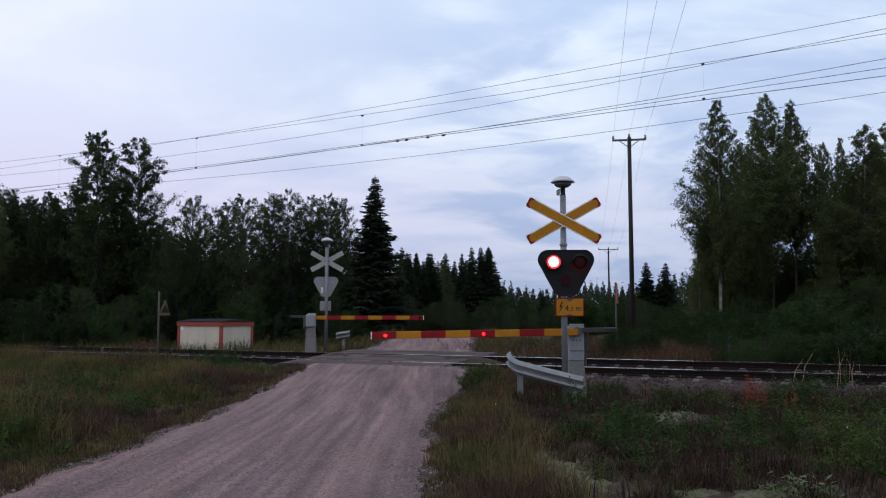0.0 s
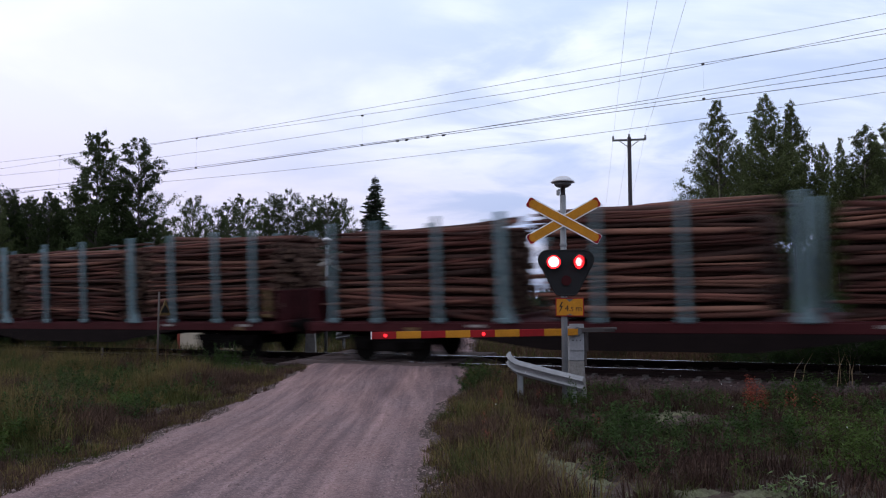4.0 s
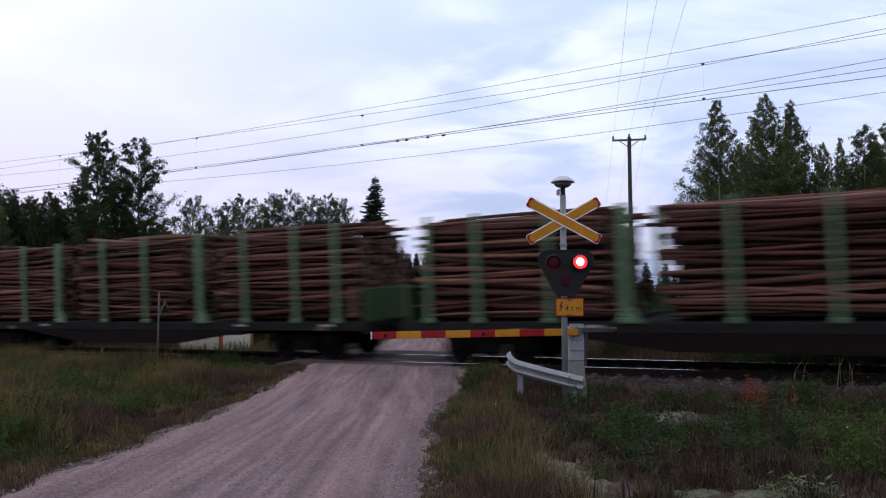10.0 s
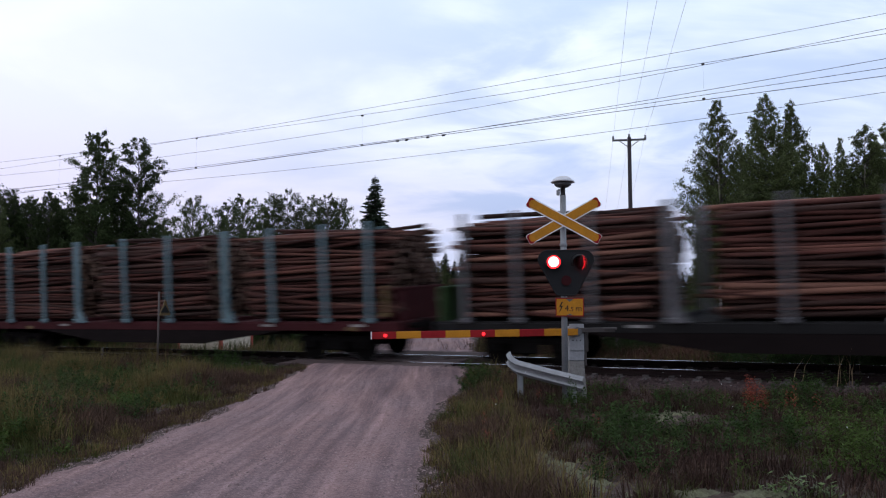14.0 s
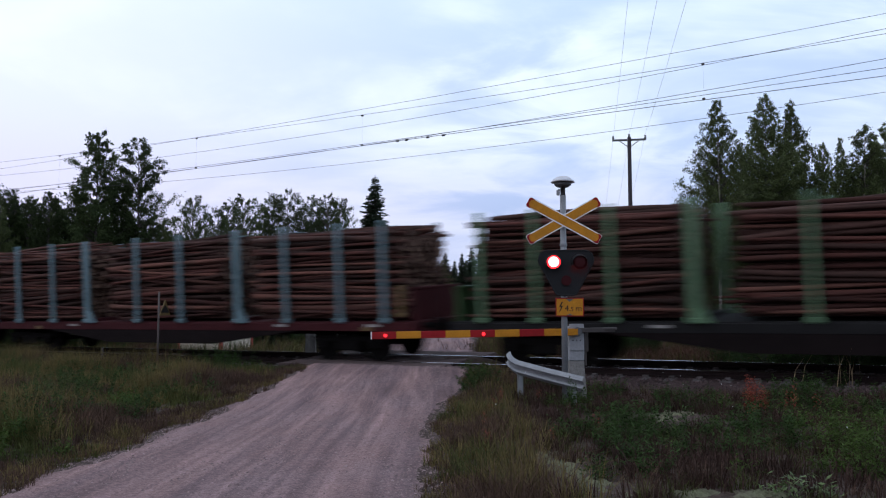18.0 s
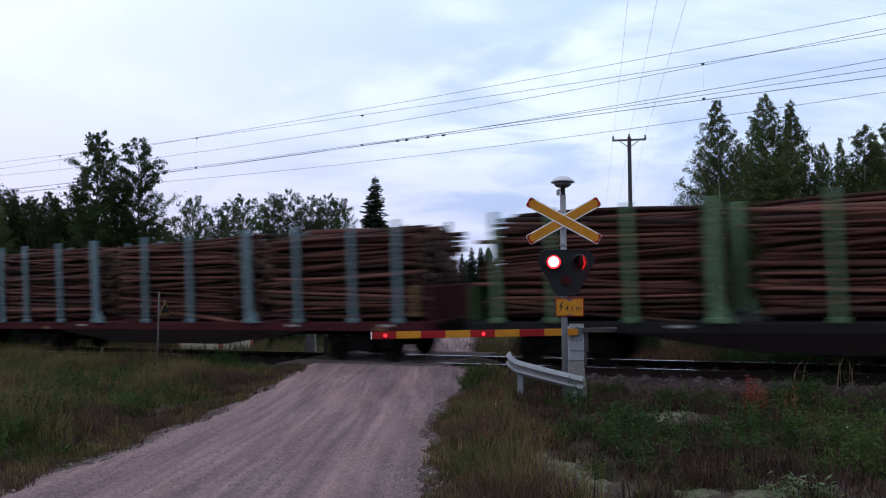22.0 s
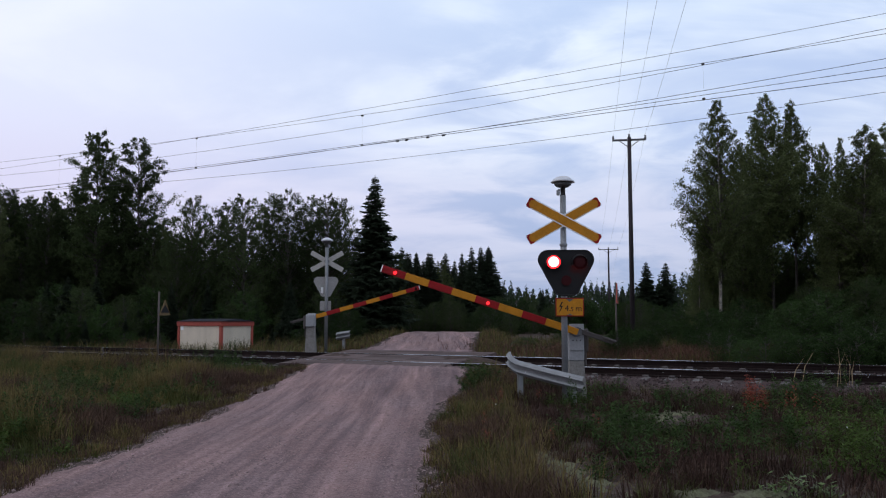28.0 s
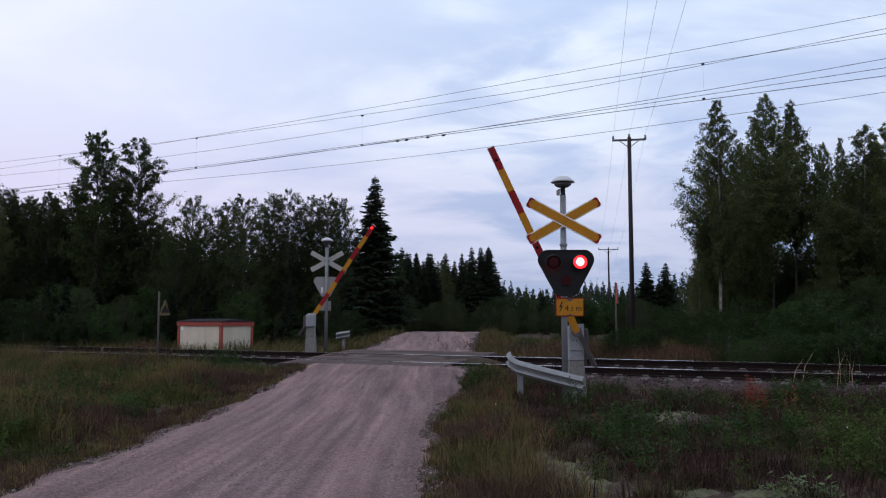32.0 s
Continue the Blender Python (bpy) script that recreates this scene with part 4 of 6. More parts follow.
def bogie_mesh():
    sh = Shape()
    for y in (-1.02, 1.02):
        sh.box((0, y, 0.62), (2.5, 0.12, 0.16), 0.03)
        sh.box((0, y, 0.45), (0.8, 0.14, 0.3), 0.04)
        for x in (-0.9, 0.9):
            sh.box((x, y, 0.5), (0.34, 0.2, 0.32), 0.05)
    sh.box((0, 0, 0.66), (0.5, 2.1, 0.2), 0.03)
    return sh.mesh("bogie", bogie_mat)


def frame_mesh(mat):
    sh = Shape()
    for y in (-1.36, 1.36):
        sh.box((0, y, 0.98), (19.0, 0.10, 0.22), 0.012)
        # fish belly between the bogies
        z0, z1 = 0.46, 0.88
        pts = [(-5.6, z1), (-2.4, z0), (2.4, z0), (5.6, z1)]
        vs = [(x, y + d, z) for d in (-0.04, 0.04) for x, z in pts]
        sh.add(vs, [(0, 1, 2, 3), (7, 6, 5, 4), (0, 4, 5, 1), (1, 5, 6, 2), (2, 6, 7, 3), (3, 7, 4, 0)], 1)
    for x in (-9.45, 9.45):
        sh.box((x, 0, 0.95), (0.14, 2.8, 0.34), 0.012)
    for x in np.arange(-8, 8.1, 2):
        sh.box((x, 0, 0.93), (0.14, 2.66, 0.16))
    sh.box((0, 0, 0.82), (18.9, 0.4, 0.3), 0.01, k=1)
    return sh.mesh("underframe", mat, belly_mat)


def deck_mesh(mat):
    sh = Shape().box((0, 0, 1.095), (19.0, 2.7, 0.05), 0.005)
    return sh.mesh("deck", mat)


def bulkhead_mesh(mat):
    sh = Shape().box((0, 0, 1.54), (0.06, 2.4, 0.84), 0.008)
    for y in (-1.2, -0.4, 0.4, 1.2):
        sh.box((0.05, y, 1.56), (0.07, 0.09, 0.90), 0.01)
    sh.box((0, 0, 1.98), (0.10, 2.5, 0.07), 0.01)
    return sh.mesh("end_wall", mat)


def make_wagon(colour, i):
    rng = random.Random(100 + i)
    frame_mat = redbrown_mat if colour in ("blue",) or i == 15 else darkframe_mat
    stake_mat = STAKES[colour]
    words = {"blue": "pale blue", "green": "pale green", "vivid": "bright green", "grey": "grey"}[colour]
    w = thing("timber_wagon", on_track(0), f"{'red-brown' if frame_mat is redbrown_mat else 'black'} timber wagon with {words} stakes, loaded with logs", "railway wagon", "timber wagons")
    fk = frame_mat.name
    part("underframe", cached(("uf", fk), lambda: frame_mesh(frame_mat)), None, w)
    part("deck", cached(("dk", fk), lambda: deck_mesh(frame_mat)), None, w)
    wall_mat = redbrown_mat if frame_mat is redbrown_mat else endwall_mat
    for sg in (-1, 1):
        part("end_wall", cached(("ew", wall_mat.name), lambda: bulkhead_mesh(wall_mat)), None, w, at=pose(9.35 * sg, 0, 0, 0, 0, 0 if sg > 0 else 180))
        b = part("bogie", cached("bogie", bogie_mesh), None, w, at=pose(7.1 * sg, 0, 0))
        for x in (-0.9, 0.9):
            part("wheelset", cached("wheelset", wheelset_mesh), None, b, at=pose(x, 0, 0.455))
        for y in (-0.88, 0.88):
            part("buffer", cached("buffer", lambda: Shape().tube([(0, 0, 0), (0.35, 0, 0)], 0.07, 8).turned([(0.2, 0.36), (0.21, 0.40), (0.15, 0.42)], "x", n=12).mesh("buffer", bogie_mat)), None, w, at=pose(9.52 * sg, y, 1.0, 0, 0, 0 if sg > 0 else 180))
    part("coupling", cached("coupling", lambda: Shape().box((9.95, 0, 0.95), (0.8, 0.1, 0.12), 0.02).mesh("coupling", bogie_mat)), None, w)
    part("brake_box", cached("brake_box", lambda: Shape().box((9.05, -1.28, 1.66), (0.14, 0.10, 0.84), 0.02).box((9.05, -1.33, 1.30), (0.26, 0.06, 0.10), 0.01).mesh("brake_box", ochre_mat)), None, w, "faded yellow panel")
    for x in (-4.2, 5.0, 8.2):
        part("label_plate", cached("label_plate", lambda: Shape().box((0, -1.415, 1.02), (0.42, 0.006, 0.07)).mesh("label_plate", signback_mat)), None, w, at=pose(x, 0, 0))
    for x in (-6.1, 8.0):
        part("corner_mark", cached("corner_mark", lambda: Shape().box((0, -1.415, 0.93), (0.30, 0.008, 0.10)).mesh("corner_mark", ochre_mat)), None, w, "faded yellow mark", at=pose(x, 0, 0))
    for n, x in enumerate(STAKE_X):
        part("bolster", cached(("bolster", fk), lambda: Shape().box((0, 0, 1.17), (0.2, 2.7, 0.12), 0.01).mesh("bolster", frame_mat)), None, w, at=pose(x, 0, 0))
        big = n in (3, 6)
        for y in (-1.43, 1.43):
            part("stake", cached((stake_mat.name, big), lambda: stake_mesh(stake_mat, big)), None, w, at=pose(x, y, 0, rng.uniform(-0.6, 0.6), rng.uniform(-0.6, 0.6), 0))
    # the rear of the train carries darker timber
    pool = LOGS if i <= 12 else [l for n, l in enumerate(LOGS) if n % 6 in (1, 2, 3, 4, 5)]
    for cx, lx in ((-6.25, 0.98), (0.1, 1.0), (6.65, 0.98)):
        sx = cx + rng.uniform(-0.1, 0.1)
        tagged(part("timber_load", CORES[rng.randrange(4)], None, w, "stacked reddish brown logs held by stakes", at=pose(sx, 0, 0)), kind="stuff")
        top = 3.50 + rng.uniform(-0.14, 0.14)
        z = 1.30
        spots = []
        while z < top:
            me, r = rng.choice(pool)
            spots.append((me, -1.28 + r * 0.2 + rng.uniform(0, 0.06), z, 2.3))
            z += r * 1.66
        y = -1.2
        while y < 1.25:
            me, r = rng.choice(pool)
            arch = 0.13 * (1 - (y / 1.25) ** 2)
            spots.append((me, y, top - 0.08 + arch + rng.uniform(-0.05, 0.05), 1.3))
            if abs(y) < 0.9 and rng.random() < 0.35:
                me2, _ = rng.choice(pool)
                spots.append((me2, y + 0.05, top + 0.06 + arch + rng.uniform(-0.06, 0.04), 1.6))
            y += r * 2.7
        for me, y, z, tilt in spots:
            dx = rng.gauss(0, 0.14)
            part("log", me, None, w, at=pose(sx + dx, y, z, rng.uniform(0, 360), rng.gauss(0, tilt), rng.choice((0, 180)) + rng.uniform(-0.6, 0.6)))
    return w


COLOURS = ["blue", "blue", "blue", "green", "blue", "blue", "blue", "green", "green", "green", "vivid", "grey",
           "blue", "grey", "grey", "green", "blue", "blue", "blue", "green", "blue", "blue", "green", "blue"]
WAGONS = [make_wagon(c, i + 1) for i, c in enumerate(COLOURS)]


def ring(L, W, r, n=5):
    pts = []
    for cx, cy, a0 in ((L - r, W - r, 0), (-L + r, W - r, 90), (-L + r, -W + r, 180), (L - r, -W + r, 270)):
        for i in range(n):
            a = radians(a0 + 90 * i / (n - 1))
            pts.append((cx + r * math.cos(a), cy + r * math.sin(a)))
    return pts


def loft(levels, cap_top=True, cap_low=True):
    sh = Shape()
    vs, fs = [], []
    for z, L, W, r in levels:
        vs += [(x, y, z) for x, y in ring(L, W, r)]
    n = len(vs) // len(levels)
    for i in range(len(levels) - 1):
        for j in range(n):
            a, b = i * n + j, i * n + (j + 1) % n
            fs.append((a, b, b + n, a + n))
    if cap_low:
        fs.append(tuple(range(n))[::-1])
    if cap_top:
        fs.append(tuple((len(levels) - 1) * n + j for j in range(n)))
    return sh.add(vs, fs)


def pantograph(t, x, raised):
    p = part("pantograph", Shape().box((0, 0, 4.22), (1.5, 1.5, 0.06), 0.01).tube([(-0.7, -0.8, 4.26), (-0.7, 0.8, 4.26)], 0.05, 6).tube([(0.7, -0.8, 4.26), (0.7, 0.8, 4.26)], 0.05, 6), bogie_mat, t, "raised pantograph touching the contact wire" if raised else "folded pantograph", at=pose(x, 0, 0))
    for a in (-0.6, 0.6):
        for b in (-0.6, 0.6):
            part("insulator", Shape().turned([(0.05, 4.0), (0.09, 4.04), (0.05, 4.08), (0.09, 4.12), (0.05, 4.2)], c=(a, b, 0), n=8), darkgrey_mat, p)
    top, kz, kx = (6.02, 5.10, 1.15) if raised else (4.52, 4.36, 1.7)
    for sg in (-1, 1):
        for y in (-0.55, 0.55):
            part("arm", Shape().tube([(sg * 0.62, y, 4.26), (sg * kx, y * 0.9, kz)], 0.014, 6), bogie_mat, p)
            part("arm", Shape().tube([(sg * kx, y * 0.9, kz), (sg * 0.16, y * 0.62, top)], 0.009, 6), bogie_mat, p)
        part("tie_bar", Shape().tube([(sg * kx, -0.56, kz), (sg * kx, 0.56, kz)], 0.025, 6), skirt_mat, p)
        part("tie_bar", Shape().tube([(sg * 0.16, -0.4, top), (sg * 0.16, 0.4, top)], 0.02, 6), skirt_mat, p)
    head = Shape()
    for sg in (-1, 1):
        head.tube([(sg * 0.2, -0.95, top - 0.16), (sg * 0.2, -0.72, top + 0.03), (sg * 0.2, -0.5, top + 0.075), (sg * 0.2, 0.5, top + 0.075), (sg * 0.2, 0.72, top + 0.03), (sg * 0.2, 0.95, top - 0.16)], 0.022, 6)
    head.box((0, -0.4, top + 0.02), (0.44, 0.03, 0.03)).box((0, 0.4, top + 0.02), (0.44, 0.03, 0.03))
    part("contact_bow", head, bogie_mat, p)


def make_loco():
    t = thing("locomotive", on_track(0), "white, beige and green electric locomotive with lit headlamps", "locomotive")
    body = part("body", loft([(1.43, 8.62, 1.55, 0.38), (2.1, 8.66, 1.55, 0.38), (2.45, 8.60, 1.55, 0.38), (3.55, 8.22, 1.53, 0.38), (3.74, 8.12, 1.46, 0.36)], True), cream_mat, t, "cream white ribbed body shell")
    part("roof", loft([(3.735, 8.20, 1.50, 0.36), (3.82, 8.16, 1.46, 0.36), (3.95, 8.0, 1.15, 0.36), (4.02, 7.9, 0.6, 0.3)], True), roofgrey_mat, t, "grey roof")
    part("skirt", loft([(0.82, 8.45, 1.50, 0.36), (1.0, 8.52, 1.555, 0.38), (1.40, 8.60, 1.56, 0.38), (1.425, 8.60, 1.56, 0.38)], True), skirt_mat, t, "dark grey lower skirt")
    # painted panels stand a little proud of the shell on both sides
    def panel(name, outline, mat, label="", proud=0.006, parent=body):
        for sg in (-1, 1):
            m = pose(0, -1.551 * 1, 0) if sg < 0 else pose(0, 1.551, 0, 0, 0, 180)
            o = outline if sg < 0 else outline
            part(name, Shape().plate(o, -proud, m), mat, parent, label)
    panel("white_line", [(-8.24, 1.44), (8.24, 1.44), (8.24, 1.50), (-8.24, 1.50)], cream_mat, proud=0.009)
    panel("green_band", [(-8.24, 1.52), (-4.9, 1.52), (-4.65, 1.90), (-8.24, 1.90)], green_mat, "bright green band")
    panel("green_band", [(4.55, 1.52), (8.24, 1.52), (8.24, 1.90), (4.4, 1.90)], green_mat, "bright green band")
    panel("green_block", [(-5.05, 1.505), (-3.35, 1.505), (-2.75, 2.28), (1.85, 2.28), (1.75, 2.50), (-4.35, 2.50)], green_mat, "bright green slanted panel")
    panel("green_block", [(-4.36, 2.505), (-2.0, 2.505), (-2.0, 3.46), (-3.95, 3.46)], green_mat, "bright green slanted panel", proud=0.0055)
    panel("beige_panel", [(-3.33, 1.51), (2.6, 1.51), (2.4, 2.275), (-2.72, 2.275)], beige_mat, "beige lower side panel", proud=0.005)
    # emblem as plain slanted shapes
    panel("emblem_wedge", [(2.55, 2.50), (3.75, 2.50), (3.4, 1.58), (3.12, 1.58)][::-1], green_mat, "green emblem shape", proud=0.011)
    panel("emblem_block", [(3.85, 2.58), (4.75, 2.58), (4.95, 2.42), (4.95, 1.92), (3.75, 1.92)][::-1], green_mat, "green emblem shape", proud=0.011)
    # ribs, with a dark strip below each that paints its shade
    for z in (1.72, 2.0, 2.27, 2.52, 2.78, 3.02, 3.26, 3.5):
        spans = [(-6.05, 6.0)] if z < 2.55 else [(-6.05, -4.4), (4.0, 6.0)]
        for a, b in spans:
            for sg in (-1, 1):
                part("rib", Shape().box(((a + b) / 2, sg * 1.562, z), (b - a, 0.018, 0.028), 0.006), cream_mat if z > 2.3 or a > 0 else skirt_mat, body)
                part("rib_groove", Shape().box(((a + b) / 2, sg * 1.557, z - 0.022), (b - a, 0.012, 0.016)), skirt_mat, body)
    # machine room louvres in two rows, and the roof row above
    for i in range(4):
        x0 = -1.55 + 1.33 * i
        for z0, z1 in ((2.58, 2.94), (3.03, 3.40)):
            for sg in (-1, 1):
                lv = part("louvre", Shape().box((x0 + 0.59, sg * 1.553, (z0 + z1) / 2), (1.18, 0.02, z1 - z0), 0.006), grille_mat, body, "brown ventilation louvre")
                for k in range(4):
                    part("slat", Shape().box((x0 + 0.59, sg * 1.565, z0 + 0.05 + k * 0.088), (1.14, 0.012, 0.02)), grille_mat, lv)
    for i in range(2):
        for z0, z1 in ((2.56, 2.94), (3.02, 3.42)):
            x0 = -3.9 + 0.95 * i + (z0 - 2.5) * 0.25
            for sg in (-1, 1):
                part("window", Shape().box((x0 + 0.42, sg * 1.555, (z0 + z1) / 2), (0.90, 0.02, z1 - z0 + 0.03), 0.01), greenglass_mat, body, "dark green machine room window")
    for x in (5.2, -5.8):
        for sg in (-1, 1):
            rim = part("porthole", Shape().turned([(0.31, 1.545 if sg > 0 else -1.545), (0.31, 1.572 * sg), (0.26, 1.575 * sg)][::1 if sg > 0 else -1], "y", (x, 0, 3.05), 20), skirt_mat, body, "round dark porthole")
            part("pane", Shape().turned([(0.27, 1.573 * sg), (0.26, 1.578 * sg)][::1 if sg > 0 else -1], "y", (x, 0, 3.05), 20), glass_mat, rim)
    for e in (-1, 1):
        for sg in (-1, 1):
            part("cab_window", Shape().box((e * 7.38, sg * 1.548, 3.06), (0.98, 0.03, 0.78), 0.012), glass_mat, body, "dark cab side window")
            d = part("cab_door", Shape().box((e * 6.42, sg * 1.556, 2.55), (0.66, 0.012, 2.1), 0.004), cream_mat, body, "cream cab door")
            part("handle", Shape().box((e * 6.65, sg * 1.575, 2.3), (0.03, 0.03, 0.2), 0.008), steel_mat, d)
            part("handrail", Shape().tube([(e * 6.02, sg * 1.60, 1.5), (e * 6.02, sg * 1.60, 2.9)], 0.016, 6), steel_mat, body)
            part("door_band", Shape().box((e * 6.42, sg * 1.566, 1.71), (0.65, 0.010, 0.38), 0.002), green_mat, d, "bright green band across the door")
        part("buffer_beam", Shape().box((e * 8.56, 0, 1.10), (0.06, 2.5, 0.52), 0.02), bogie_mat, t, "grimy black buffer beam")
        part("buffer_beam_edge", Shape().box((e * 8.60, 0, 1.39), (0.05, 2.3, 0.06), 0.01), endpanel_mat, t, "dirty yellow edge")
        # windscreens lie on the slanted front
        tilt = math.degrees(math.atan2(0.38, 1.10))
        for y in (-0.66, 0.66):
            ws = part("windscreen", Shape().box((0, 0, 0), (0.03, 1.14, 0.78), 0.012), screen_mat, body, "slanted cab windscreen", at=pose(e * 8.445, y, 2.98, 0, -e * tilt, 0))
            part("wiper", Shape().box((e * 0.025, 0.1, -0.1), (0.015, 0.02, 0.5)), black_mat, ws)
        part("screen_ledge", Shape().box((e * 8.60, 0, 2.53), (0.07, 2.5, 0.05), 0.015), cream_mat, body, "raised ledge below the windscreens")
        part("screen_visor", Shape().box((e * 8.33, 0, 3.42), (0.10, 2.5, 0.05), 0.015), cream_mat, body, "raised visor above the windscreens")
        pts = ring(8.672, 1.559, 0.385)
        seq = list(range(15, 20)) + list(range(0, 5)) if e > 0 else list(range(5, 15))
        vs = [(pts[i][0], pts[i][1], z) for z in (1.52, 1.90) for i in seq]
        part("corner_band", Shape().add(vs, [(j, j + 1, j + 11, j + 10) for j in range(9)]), green_mat, body, "bright green band round the nose")
        part("front_band", Shape().box((e * 8.655, 0, 1.71), (0.02, 2.3, 0.38), 0.004), green_mat, body, "bright green front band")
        for y in (-0.92, 0.92):
            hl = part("headlamp", Shape().box((e * 8.675, y, 1.80), (0.05, 0.36, 0.20), 0.02), skirt_mat, body)
            part("lens", Shape().turned([(0.062, 8.702), (0.054, 8.72)] if e > 0 else [(0.054, -8.72), (0.062, -8.702)], "x", (0, y - 0.08, 1.80), 12), headlamp_mat if e > 0 else lamp_off_mat, hl, "lit headlamp" if e > 0 else "")
            part("lens", Shape().turned([(0.062, 8.702), (0.054, 8.72)] if e > 0 else [(0.054, -8.72), (0.062, -8.702)], "x", (0, y + 0.09, 1.80), 12), headlamp_mat if e > 0 else lamp_off_mat, hl, "lit headlamp" if e > 0 else "")
            part("buffer", Shape().tube([(e * 8.5, y * 0.95, 1.06), (e * 9.2, y * 0.95, 1.06)], 0.09, 10).turned([(0.23, 9.2), (0.24, 9.28), (0.16, 9.33)] if e > 0 else [(0.16, -9.33), (0.24, -9.28), (0.23, -9.2)], "x", (0, y * 0.95, 1.06), 14), bogie_mat, t)
            part("end_panel", Shape().box((e * 8.05, y / 0.92 * 1.565, 1.10), (0.72, 0.012, 0.54), 0.003), endpanel_mat, t, "dirty yellow end panel")
        part("top_lamp", Shape().box((e * 8.02, 0, 3.93), (0.30, 0.7, 0.22), 0.05), roofgrey_mat, t)
        if e > 0:
            part("top_lamp_lens", Shape().box((8.19, 0, 3.92), (0.02, 0.28, 0.075), 0.004), headlamp_mat, t, "lit roof headlamp")
        part("plough", Shape().add([(e * 8.5, -1.3, 0.25), (e * 8.9, 0, 0.2), (e * 8.5, 1.3, 0.25), (e * 8.45, -1.3, 0.85), (e * 8.6, 0, 0.85), (e * 8.45, 1.3, 0.85)], [(0, 1, 4, 3), (1, 2, 5, 4), (3, 4, 1, 0), (4, 5, 2, 1)]), bogie_mat, t)
        part("cab_roof_hatch", Shape().box((e * 7.2, 0, 4.08), (1.4, 1.9, 0.34), 0.10), roofgrey_mat, t, "dark rounded cab roof hood")
        b = part("bogie", Shape().box((0, -1.1, 0.62), (4.2, 0.14, 0.3), 0.04).box((0, 1.1, 0.62), (4.2, 0.14, 0.3), 0.04).box((0, 0, 0.66), (4.3, 2.1, 0.42), 0.03).box((-1.5, -1.12, 0.5), (0.5, 0.2, 0.42), 0.06).box((1.5, -1.12, 0.5), (0.5, 0.2, 0.42), 0.06), bogie_mat, t, at=pose(e * 4.9, 0, 0))
        for x in (-1.5, 1.5):
            part("wheelset", cached("locowheel", lambda: Shape().turned([(0.2, -0.86), (0.61, -0.86), (0.625, -0.74), (0.2, -0.73)], "y", n=24).turned([(0.2, 0.73), (0.625, 0.74), (0.61, 0.86), (0.2, 0.86)], "y", n=24).tube([(0, -1.1, 0), (0, 1.1, 0)], 0.1, 10).mesh("wheelset", bogie_mat)), None, b, at=pose(x, 0, 0.625))
    part("transformer_box", Shape().box((0, 0, 0.58), (4.6, 2.5, 0.72), 0.05), bogie_mat, t)
    # roof equipment
    for x, l in ((-0.9, 1.8), (3.4, 1.7)):
        bx = part("resistor_box", Shape().box((x, -0.2, 4.22), (l, 1.5, 0.42), 0.03), roofgrey_mat, t, "grey roof equipment box")
        for k in range(6):
            part("fin", Shape().box((x, -0.965, 4.08 + k * 0.06), (l - 0.1, 0.02, 0.025)), fin_mat, bx)
    part("roof_busbar", Shape().tube([(-3.4, 0.2, 4.75), (-1.0, 0.2, 4.72), (3.0, 0.2, 4.74), (4.6, 0.1, 4.55)], 0.022, 6), bogie_mat, t)
    for x in (-3.3, -1.9, 1.2, 2.5, 4.4):
        part("insulator", Shape().turned([(0.05, 4.0), (0.10, 4.1), (0.05, 4.2), (0.10, 4.3), (0.05, 4.4), (0.09, 4.5), (0.03, 4.72)], c=(x, 0.2, 0), n=8), darkgrey_mat, t)
    part("roof_walk", Shape().box((0, -1.18, 3.98), (11, 0.3, 0.04), 0.01), roofgrey_mat, t)
    for i in range(5):
        x = -1.4 + 1.27 * i
        part("roof_louvre", Shape().box((x + 0.5, -1.30, 3.88), (1.1, 0.06, 0.2), 0.01, Euler((radians(-50), 0, 0)).to_matrix()), grille_mat, t, "brown roof louvre")
    for i in range(9):
        rng = random.Random(i)
        x = -4.2 + 1.15 * i
        part("roof_box", Shape().box((x, rng.uniform(-0.6, 0.4), 4.14), (rng.uniform(0.4, 0.9), rng.uniform(0.4, 0.9), rng.uniform(0.2, 0.42)), 0.03), bogie_mat if i % 2 else roofgrey_mat, t)
    part("roof_handrail", Shape().tube([(-6.0, -1.05, 4.32), (6.0, -1.05, 4.32)], 0.018, 5), bogie_mat, t)
    for i in range(9):
        part("roof_stanchion", Shape().tube([(-6 + 1.5 * i, -1.05, 3.95), (-6 + 1.5 * i, -1.05, 4.32)], 0.015, 5), bogie_mat, t)
    pantograph(t, -5.3, True)
    pantograph(t, 5.6, False)
    return t


LOCO = make_loco()

# ---- the train, booms and lamps on their way ----
# where the train stands along the track at each time
RUN = [(0, -31.05), (1.5, 0.0), (3, 31.05), (4.5, 62.1), (6, 93.1), (8, 134.6), (10, 175.6), (13, 236.85), (17, 317.95), (21, 398.9), (25, 479.85), (28.5, 550.6), (32, 621.3)]


